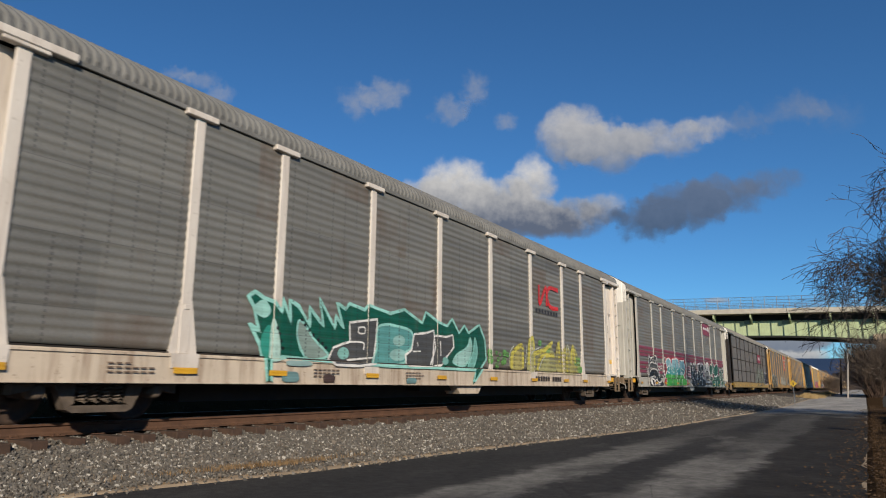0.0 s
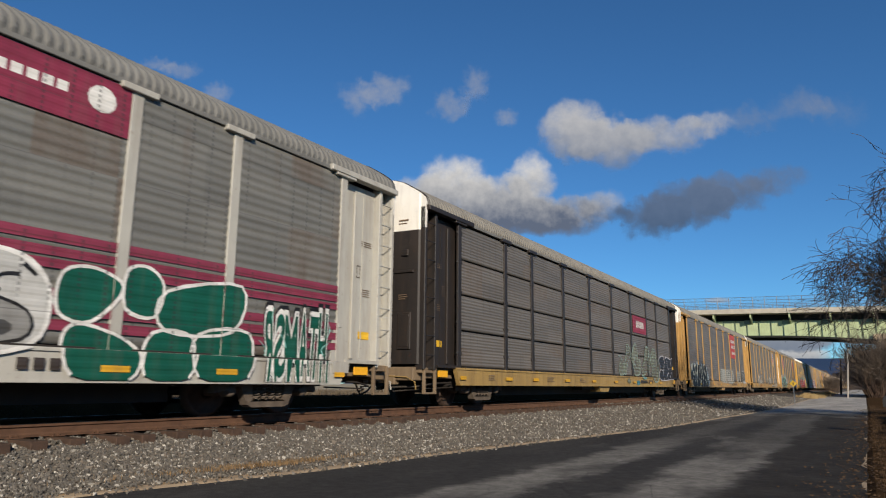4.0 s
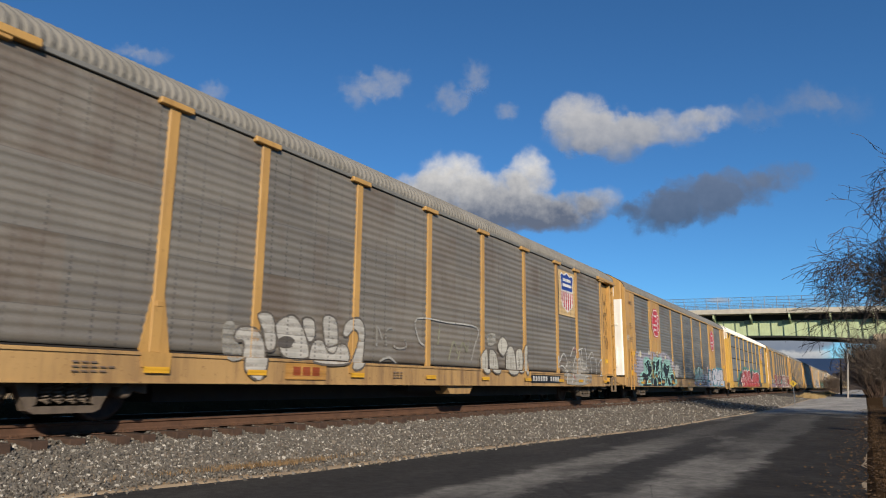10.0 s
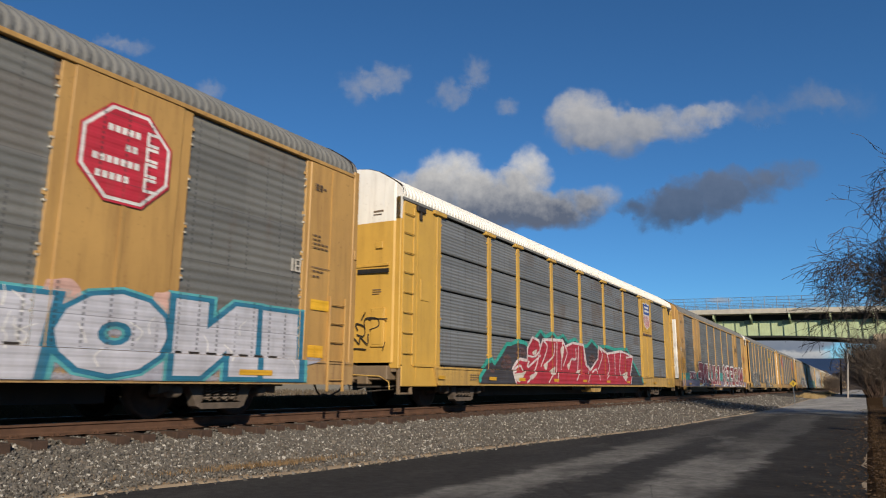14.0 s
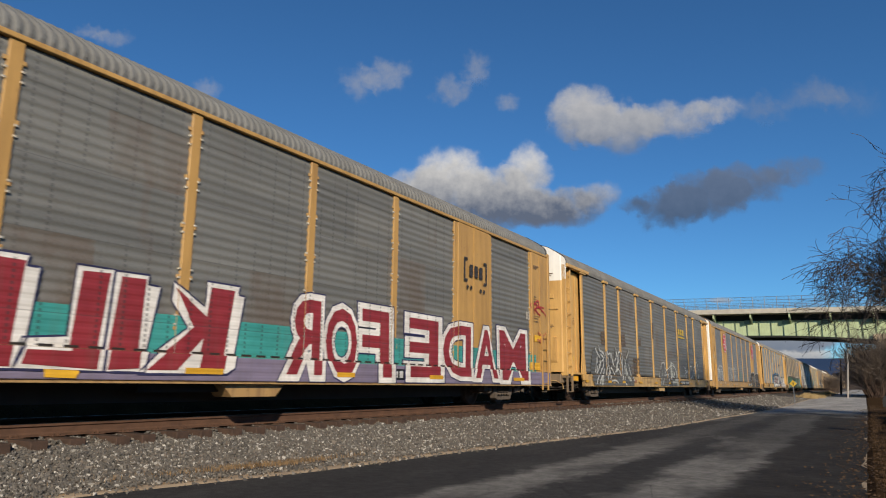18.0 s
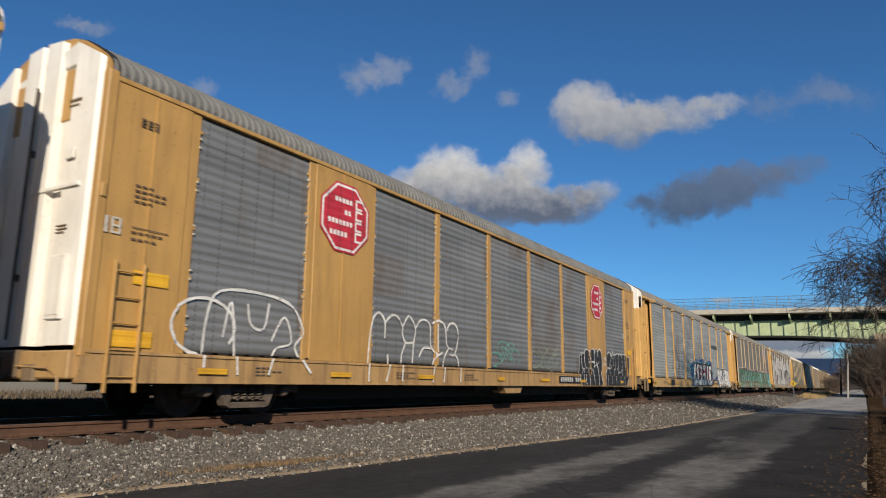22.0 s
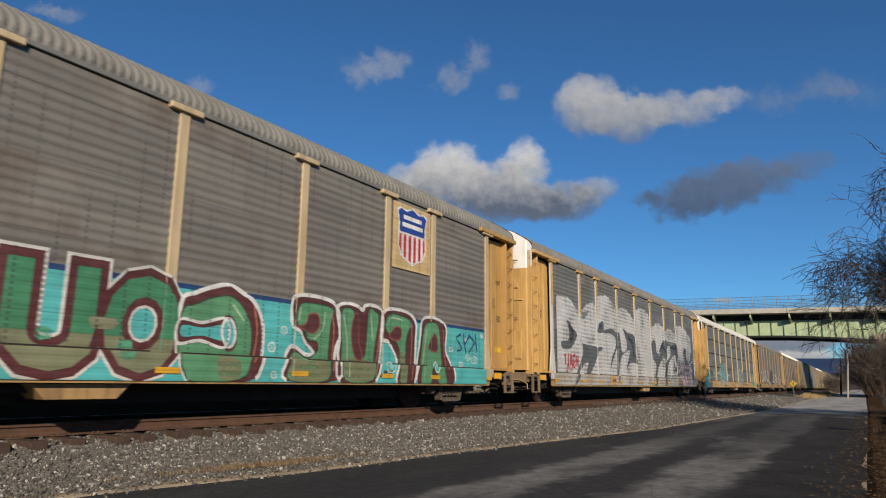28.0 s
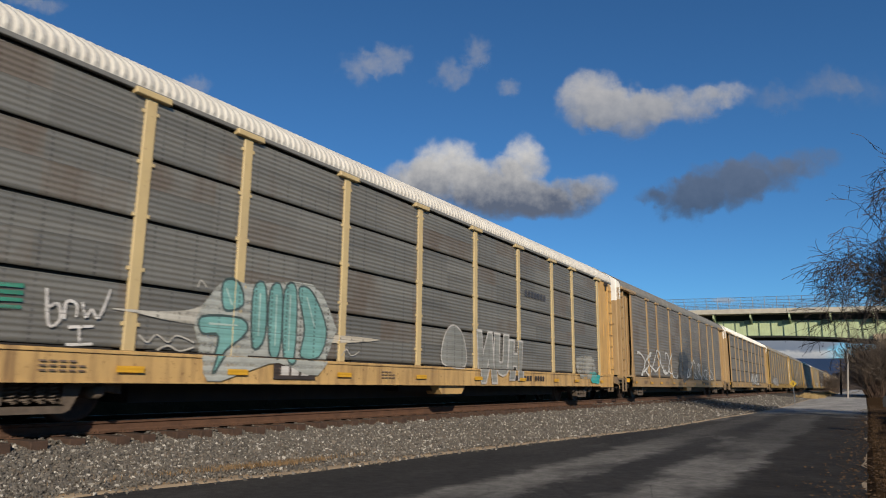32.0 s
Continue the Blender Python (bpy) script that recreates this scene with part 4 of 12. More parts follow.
def lay_letters(car, st, sh, coats, label):
    """Each letter is a part with its coats of paint: (fatness, colour, layer) or, cut off above a height, (fatness, colour, layer, height)."""
    for k in range(sh.count):
        verts, faces, mats, idx = [], [], [], []
        for fat, colour, layer, *below in coats:
            polys = sh(fat, k)
            if below:
                polys = [p for p in (cut(list(t), 1, below[0], True) for t in polys) if len(p) > 2]
            g = laid(st, polys, layer)
            n = len(verts)
            verts += g.v
            faces += [tuple(i + n for i in f) for f in g.f]
            idx += [len(mats)] * len(g.f)
            mats.append(paint(colour))
        if faces:
            me = bpy.data.meshes.new("painted_letter")
            me.from_pydata(verts, [], faces)
            for m in mats:
                me.materials.append(m)
            me.polygons.foreach_set("material_index", idx)
            me.update()
            part("painted_letter", me, None, car, label)


def fast(name, g, mat):
    me = bpy.data.meshes.new(name)
    me.from_pydata(g.v, [], g.f)
    me.materials.append(mat)
    me.update()
    return me


def blob(rng, y0, y1, z0, z1, n=44, rag=0.18, spikes=0.0):
    """A ragged rounded patch as triangles round its middle."""
    cy, cz, ry, rz = (y0 + y1) / 2, (z0 + z1) / 2, (y1 - y0) / 2, (z1 - z0) / 2
    pts, ph = [], rng.uniform(0, 50)
    for i in range(n):
        w = 2 * math.pi * i / n
        c, s = math.cos(w), math.sin(w)
        k = 1 / max(abs(c) ** 3 + abs(s) ** 3, 1e-6) ** (1 / 3)
        k *= 1 + rag * noise.noise((ph + c * 2.2, s * 2.2, 1.0)) + (spikes * (i % 2) if s > 0.1 else 0)
        pts.append((cy + ry * c * k, cz + rz * s * k))
    return [((cy, cz), pts[i], pts[(i + 1) % n]) for i in range(n)]


def rounded(pts, n=4):
    """A smooth line through a few points."""
    out = []
    for i in range(len(pts) - 1):
        p0, p1, p2, p3 = pts[max(i - 1, 0)], pts[i], pts[i + 1], pts[min(i + 2, len(pts) - 1)]
        for k in range(n):
            t = k / n
            out.append(tuple(0.5 * (2 * b + (c - a) * t + (2 * a - 5 * b + 4 * c - d) * t * t + (3 * b - a - 3 * c + d) * t ** 3) for a, b, c, d in zip(p0, p1, p2, p3)))
    return out + [tuple(pts[-1])]


def stroke(pts, w0, w1=None):
    """A brush stroke through points: quads, tapering, with uneven edges."""
    if 2 < len(pts) < 10:
        pts = rounded(pts, 6 if w0 > 0.2 else 4)
    w1 = w0 if w1 is None else w1
    out, prev = [], None
    for i in range(len(pts)):
        a, b = pts[max(i - 1, 0)], pts[min(i + 1, len(pts) - 1)]
        dy, dz = b[0] - a[0], b[1] - a[1]
        l = math.hypot(dy, dz) or 1
        w = (w0 + (w1 - w0) * i / max(len(pts) - 1, 1)) / 2 * (1 + 0.35 * noise.noise((pts[i][0] * 3.1, pts[i][1] * 3.7, w0)))
        e = ((pts[i][0] - dz / l * w, pts[i][1] + dy / l * w), (pts[i][0] + dz / l * w, pts[i][1] - dy / l * w))
        if prev:
            out.append((prev[0], prev[1], e[1], e[0]))
        prev = e
    return out


def curve(rng, y, z, w, h, n=12, loops=1.0):
    """A loose handwritten loop inside a box."""
    p0, p1, k = rng.uniform(0, 6.3), rng.uniform(0, 6.3), rng.uniform(0.7, 1.4)
    return [(y + w * (0.5 + 0.5 * math.sin(p0 + loops * k * 6.3 * i / n)) * (0.6 + 0.4 * i / n), z + h * (0.5 + 0.5 * math.sin(p1 + loops * 4.4 * i / n))) for i in range(n + 1)]


def letters(rng, text, y0, y1, z0, z1, fat=0.03, jitter=0.06, lean=0.0, gap=0.02, mirrored_text=True):
    """Letters that fill a box, seen in reverse as on the mirrored train; returns shapes for a given fatness."""
    n = len(text)
    wsum = sum(0.55 if c in "I1i!" else (1.35 if c in "MW" else (0.4 if c == " " else 1.0)) for c in text)
    out, y = [], y1
    for c in text:
        w = (y1 - y0) / wsum * (0.55 if c in "I1i!" else (1.35 if c in "MW" else (0.4 if c == " " else 1.0)))
        if c != " ":
            out.append((c, y - w * (1 - gap), y - w * gap, z0 + rng.uniform(-1, 1) * jitter * (z1 - z0), z1 + rng.uniform(-1, 1) * jitter * (z1 - z0), lean + rng.uniform(-1, 1) * jitter * 1.5))
        y -= w

    def shapes(f, only=None):
        res = []
        for c, a, b, u, v, ln in (out if only is None else out[only:only + 1]):
            base = glyph(c, fat)
            xs = [p[0] for t in base for p in t]
            zs = [p[1] for t in base for p in t]
            x0, x1, q0, q1 = min(xs), max(xs), min(zs), max(zs)
            for t in glyph(c, f):
                tri = []
                for px, pz in t:
                    s, r = (px - x0) / (x1 - x0), (pz - q0) / (q1 - q0)
                    tri.append((b - (b - a) * s + ln * (r - 0.5) * (v - u), u + (v - u) * r))
                res.append(tuple(tri))
        return res
    shapes.count = len(out)
    return shapes


def piece(car, st, seed, text, y0, y1, z0, z1, fill, line, back=None, glow=None, fat=0.05, edge=0.05, halo=0.10, shine=None, jitter=0.07, lean=0.0, label="spray-painted lettering"):
    """A spray-painted piece: glow, backing, outline, fill and highlights."""
    rng = random.Random(seed)
    sh = letters(rng, text, y0, y1, z0, z1, fat, jitter, lean)
    if glow:
        lay(car, st, blob(rng, y0 - 0.35, y1 + 0.35, z0 - 0.3, z1 + 0.12, 60, 0.28), glow, 0, label="soft painted background", thin=0.3)
    lay_letters(car, st, sh, ([(fat + halo, back, 1)] if back else []) + [(fat + edge, line, 2), (fat - 0.015, fill, 3)], label)
    if shine:
        st2 = []
        for _ in range(int((y1 - y0) * 3)):
            y, z = rng.uniform(y0, y1), rng.uniform(z0 + 0.1, z1 - 0.2)
            st2 += stroke([(y, z), (y + rng.uniform(-0.1, 0.1), z + 0.14), (y + rng.uniform(-0.2, 0.2), z + 0.26)], 0.03, 0.012)
        lay(car, st, st2, shine, 4, label="thin highlights")


def scrawl(car, st, seed, y0, y1, z0, z1, colour, count=10, width=0.035, loops=0.8, tall=0.9, layer=2, label="quick spray scrawl"):
    rng = random.Random(seed)
    out = []
    for k in range(count):
        w = (y1 - y0) / max(count * 0.45, 1)
        y = y0 + (y1 - y0 - w) * (k / max(count - 1, 1))
        h = (z1 - z0) * rng.uniform(0.55, 1.0) * tall
        out += stroke(curve(rng, y, z0 + rng.uniform(0, 0.25) * (z1 - z0), w, h, 18, loops), width, width * 0.7)
    lay(car, st, out, colour, layer, label=label)


def outline_text(car, st, seed, text, y0, y1, z0, z1, colour, fat=0.04, thick=0.03, inner=None, layer=2, label="outlined spray lettering"):
    """Hollow letters: an outline round bare sheet, or round a fill."""
    rng = random.Random(seed)
    sh = letters(rng, text, y0, y1, z0, z1, fat, 0.1)
    lay_letters(car, st, sh, [(fat + thick, colour, layer), (fat - 0.006, inner, layer + 1)], label)


def closed(pts, n=3):
    """A smooth closed line through a few points."""
    out, m = [], len(pts)
    for i in range(m):
        p0, p1, p2, p3 = pts[i - 1], pts[i], pts[(i + 1) % m], pts[(i + 2) % m]
        for k in range(n):
            t = k / n
            out.append(tuple(0.5 * (2 * b + (c - a) * t + (2 * a - 5 * b + 4 * c - d) * t * t + (3 * b - a - 3 * c + d) * t ** 3) for a, b, c, d in zip(p0, p1, p2, p3)))
    return out


def form(car, st, pts, fill, layer, line=None, edge=0.05, soft=True, thin=0.0, bands=(), label="spray-painted shape"):
    """A filled painted shape with an outline; bands: other colours below given heights."""
    ring = closed(pts) if soft else list(pts)
    tris = [tuple(ring[i] for i in t) for t in geometry.tessellate_polygon([[Vector((y, z, 0.0)) for y, z in ring]])]
    lay(car, st, tris, fill, layer, label=label, thin=thin)
    for k, (top, colour) in enumerate(bands):
        low = [p for p in (cut(list(t), 1, top, True) for t in tris) if len(p) > 2]
        lay(car, st, low, colour, layer + 0.3 * (k + 1), label=label, thin=thin)
    if line:
        around = closed(pts, 4) if soft else [tuple(a[m] + (b[m] - a[m]) * k / 4 for m in (0, 1)) for a, b in zip(pts, pts[1:] + pts[:1]) for k in range(4)]
        around += around[:2]
        quads = [q for q, a, b in zip(stroke(around, edge), around, around[1:]) if max(a[1], b[1]) > 0.66]
        lay(car, st, quads, line, layer + 0.9, label="painted outline", thin=thin * 0.6)


def rect(y0, y1, z0, z1):
    return [((y0, z0), (y1, z0), (y1, z1), (y0, z1))]


def ngon(cy, cz, ry, rz, n, turn=0.0):
    pts = [(cy + ry * math.cos(turn + 2 * math.pi * i / n), cz + rz * math.sin(turn + 2 * math.pi * i / n)) for i in range(n)]
    return [((cy, cz), pts[i], pts[(i + 1) % n]) for i in range(n)]


def octagon_sign(car, st, y0, y1, z0, z1):
    cy, cz, ry, rz = (y0 + y1) / 2, (z0 + z1) / 2, (y1 - y0) / 2 / math.cos(math.pi / 8), (z1 - z0) / 2 / math.cos(math.pi / 8)
    lay(car, st, ngon(cy, cz, ry, rz, 8, math.pi / 8), (0.50, 0.03, 0.05), 1, "sign", "red octagon sign")
    lay(car, st, ngon(cy, cz, ry * 0.95, rz * 0.95, 8, math.pi / 8), WHT, 2, "sign", "white rim")
    lay(car, st, ngon(cy, cz, ry * 0.88, rz * 0.88, 8, math.pi / 8), (0.50, 0.03, 0.05), 3, "sign", "red face")
    bars = []
    for k, (a, n) in enumerate(((-0.42, 5), (-0.05, 2), (-0.66, 7), (-0.58, 5))):
        z = cz + rz * (0.45 - 0.30 * k)
        for m in range(n):
            bars += rect(cy + ry * (a + 0.135 * m), cy + ry * (a + 0.10 + 0.135 * m), z - rz * 0.065, z + rz * 0.065)
        bars += rect(cy + ry * 0.36, cy + ry * 0.42, z - rz * 0.14, z + rz * 0.14) + rect(cy + ry * 0.36, cy + ry * 0.62, z + rz * 0.08, z + rz * 0.14) + rect(cy + ry * 0.36, cy + ry * 0.62, z - rz * 0.14, z - rz * 0.08)
    lay(car, st, bars, WHT, 4, "sign", "white bars of writing")


def shield_sign(car, st, y0, y1, z0, z1, board=(0.60, 0.42, 0.20)):
    w, h = y1 - y0, z1 - z0
    lay(car, st, rect(y0 - 0.12 * w, y1 + 0.12 * w, z0 - 0.12 * h, z1 + 0.08 * h), board, 0, "sign", "tan sign panel")

    def sh(k):
        pts = [(-0.5, 0.46), (-0.40, 0.52), (-0.22, 0.48), (0.0, 0.56), (0.22, 0.48), (0.40, 0.52), (0.5, 0.46), (0.44, 0.22), (0.46, -0.2), (0.36, -0.40), (0.15, -0.46), (0.0, -0.54), (-0.15, -0.46), (-0.36, -0.40), (-0.46, -0.2), (-0.44, 0.22)]
        c = ((y0 + y1) / 2, (z0 + z1) / 2)
        q = [(c[0] + a * w * k, c[1] + b * h * k) for a, b in pts]
        return [(c, q[i], q[(i + 1) % len(q)]) for i in range(len(q))]
    lay(car, st, sh(1.0), WHT, 1, "sign", "white shield")
    top, low = [], []
    for t in sh(0.93):
        u = cut(list(t), 1, (z0 + z1) / 2 + 0.06 * h, False)
        if len(u) > 2:
            top.append(tuple(u))
        for k in range(6):
            a = y0 + w * (0.06 + k * 0.16)
            u = cut(list(t), 1, (z0 + z1) / 2 + 0.02 * h, True)
            if len(u) > 2:
                u = cut(cut(u, 0, a, False), 0, a + w * 0.08, True) if len(cut(u, 0, a, False)) > 2 else []
            if len(u) > 2:
                low.append(tuple(u))
    lay(car, st, top, (0.02, 0.06, 0.30), 2, "sign", "blue field")
    lay(car, st, low, (0.50, 0.03, 0.04), 2, "sign", "red stripes")
    lay(car, st, rect(y0 + w * 0.2, y1 - w * 0.2, z0 + h * 0.80, z0 + h * 0.88) + rect(y0 + w * 0.16, y1 - w * 0.16, z0 + h * 0.66, z0 + h * 0.74), WHT, 3, "sign", "white bars of writing")


PLATES = {1: (6.55,), 3: (5.07,), 8: (6.54,), 12: (6.22,), 13: (1.51,)}
EMBLEMS = {4: (7.60, (0.44, 0.23, 0.06), (0.26, 0.06, 0.02)), 8: (8.02, (0.50, 0.33, 0.13), (0.28, 0.07, 0.03)), 12: (8.20, (0.50, 0.30, 0.08), (0.20, 0.07, 0.03)), 13: (7.72, (0.05, 0.04, 0.035), (0.55, 0.53, 0.5))}
NUMBERS = {0: 18.86, 1: 18.78, 2: 19.80, 4: 19.15, 8: 18.68, 10: 18.24, 11: 19.54, 12: 18.77}


def data_marks(car, st, i, plate=True, colour=None):
    """Small stencils and yellow markers along sill and end panels."""
    rng = random.Random(i)
    for y in (POSTS if st.kind == "A" else (2.2, 5.4, 8.6, 12.5, 15.9, 19.4, 24.2)):
        a, b = (-0.22, 0.22) if st.kind == "A" else (-0.30 + rng.uniform(-0.2, 0.2), 0.27)
        lay(car, st, rect(y + a, y + b, 0.70, 0.79), (0.66, 0.36, 0.03), 6, "marker", "orange-yellow marker")
    for y in PLATES.get(i, ()):
        z = 0.70
        lay(car, st, rect(y, y + 0.62, z - 0.03, z + 0.24), BLK, 0.3, "plate", "small black data plate")
        lay(car, st, rect(y + 0.03, y + 0.06, z, z + 0.21) + rect(y + 0.56, y + 0.59, z, z + 0.21) + rect(y + 0.03, y + 0.59, z + 0.19, z + 0.22) + rect(y + 0.03, y + 0.59, z - 0.02, z + 0.01) + rect(y + 0.29, y + 0.32, z + 0.02, z + 0.18) + rect(y + 0.12, y + 0.24, z + 0.04, z + 0.07) + rect(y + 0.38, y + 0.5, z + 0.12, z + 0.15), (0.6, 0.6, 0.58), 0.6, "plate", "white frame of the data plate")
    if i in EMBLEMS:
        y, ground, ink = EMBLEMS[i]
        lay(car, st, rect(y - 0.55, y + 0.55, 0.64, 0.93), ground, 0.5, "plate", "small coloured panel with three marks")
        lay(car, st, sum((rect(y - 0.36 + k * 0.26, y - 0.16 + k * 0.26, 0.71, 0.87) for k in range(3)), []), ink, 0.9, "stencil", "three stencilled marks")
    y = NUMBERS.get(i, 18.3) - 1.15
    if plate:
        lay(car, st, rect(y - 0.1, y + 2.35, 0.66, 0.90), BLK, 0.3, "plate", "black number panel")
        ink = (0.5, 0.5, 0.48)
    else:
        ink = colour or (0.05, 0.04, 0.035)
    bars = []
    for k in range(11):
        if k != 6:
            bars += rect(y + 0.03 + k * 0.205, y + 0.17 + k * 0.205, 0.71, 0.86)
    lay(car, st, bars, ink, 0.6, "stencil", "row of stencilled marks")
    dark = (0.17, 0.12, 0.085)
    for y in (3.1, 7.3, 10.4):
        bars = []
        for k in range(3):
            bars += sum((rect(y + m * 0.13, y + 0.10 + m * 0.13, 0.70 + k * 0.06, 0.722 + k * 0.06) for m in range(rng.randrange(3, 7))), [])
        lay(car, st, bars, dark, 0.5, "stencil", "small stencilled lines")
    if st.kind == "B":
        for y in (0.55, LEN - 1.45):
            bars = []
            for z in (4.40, 4.35, 4.30, 3.38, 3.30, 3.22, 3.14, 2.68, 2.58):
                for k in range(rng.randrange(3, 6)):
                    bars += rect(y + k * 0.11, y + 0.085 + k * 0.11, z, z + 0.028)
            bars += rect(y, y + 0.62, 2.76, 2.775)
            lay(car, st, bars, (0.14, 0.09, 0.055), 1, "stencil", "small stencilled lines")
            lay(car, st, rect(y - 0.42, y - 0.36, 2.62, 2.86) + rect(y - 0.32, y - 0.28, 2.62, 2.86) + rect(y - 0.20, y - 0.16, 2.62, 2.86) + rect(y - 0.32, y - 0.16, 2.62, 2.65) + rect(y - 0.32, y - 0.16, 2.83, 2.86) + rect(y - 0.32, y - 0.16, 2.72, 2.75), (0.55, 0.50, 0.42), 1, "stencil", "pale stencilled mark")
            lay(car, st, rect(y + 0.1, y + 0.7, 1.95, 2.15), (0.75, 0.42, 0.03), 1, "marker", "yellow warning label")
            lay(car, st, rect(y - 0.2, y + 0.5, 1.05, 1.28), (0.75, 0.40, 0.03), 1, "marker", "yellow marker")


def end_marks(car, st, far=False):
    """Stencils and warning label on the recessed end panel of a car."""
    x = W - 0.112
    s = (lambda y: ENDS["A"][1] - y) if far else (lambda y: ENDS["A"][0] + y)

    def on(bars, c, label):
        g = Geo()
        for y0, y1, z0, z1 in bars:
            g.box(x - 0.05, x - 0.045, min(s(y0), s(y1)), max(s(y0), s(y1)), z0, z1)
        part("stencil", fast("stencil", g, paint(c)), None, car, label)
    on([(0.68, 1.02, z, z + 0.016) for z in (3.60, 3.555, 3.51)] + [(0.70, 0.95, z, z + 0.016) for z in (2.55, 2.505, 2.46, 2.415)], (0.16, 0.11, 0.07), "small stencilled lines")
    on([(1.05, 1.16, z, z + 0.014) for z in (3.05, 2.80)] + [(1.05, 1.06, 2.80, 3.06), (1.15, 1.16, 2.80, 3.06)], (0.10, 0.07, 0.05), "thin dark outline of a card holder")
    on([(0.68, 1.05, 1.50, 1.66)], (0.75, 0.45, 0.03), "yellow warning label")


def on_end_panel(car, pts, fill, line=None, edge=0.05, layer=0, label="spray-painted shape"):
    """A painted shape on the flush side panel at the near end of a car."""
    ring = closed(pts)
    tris = [tuple(ring[i] for i in t) for t in geometry.tessellate_polygon([[Vector((y, z, 0.0)) for y, z in ring]])]
    for polys, colour, d in ((tris, fill, 0.0), (stroke(closed(pts, 4) + [pts[0]], edge), line, 0.004)):
        if colour:
            g = Geo()
            for p in polys:
                p = cut(cut(list(p), 0, 0.03, False), 0, 1.55, True) if len(cut(list(p), 0, 0.03, False)) > 2 else []
                p = cut(p, 1, 0.53, False) if len(p) > 2 else p
                if len(p) > 2:
                    g.add([(W + 0.008 + 0.006 * layer + d, y, z) for y, z in p], [tuple(range(len(p)))])
            if g.f:
                part("spray_paint", fast("spray_paint", g, paint(colour)), None, car, label)


def on_end_door(car, st, lines, colour, width, label):
    """Strokes (x, z) on the near end doors of a car."""
    g = Geo()
    for q in lines:
        for p in stroke(q, width):
            g.add([(x, ENDS[st.kind][0] - 0.125, z) for x, z in p], [(0, 1, 2, 3)])
    part("spray_paint", fast("spray_paint", g, paint(colour)), None, car, label)


def end_scrawl(car, far, colour, seed, z0, z1, count, width=0.03):
    """Handwriting on the recessed end panel of a car."""
    rng, polys = random.Random(seed), []
    for k in range(count):
        z = z0 + (z1 - z0) * k / count
        for y in (0.64, 0.80, 0.94, 1.08):
            polys += stroke(curve(rng, y, z, 0.16, (z1 - z0) / count * 0.85, 9, 0.6), width, width * 0.7)
    g = Geo()
    for p in polys:
        g.add([(W - 0.158, ENDS["A"][1] - y if far else ENDS["A"][0] + y, z) for y, z in p], [(0, 1, 2, 3)])
    part("spray_paint", fast("spray_paint", g, paint(colour)), None, car, "handwritten scrawl on the end panel")


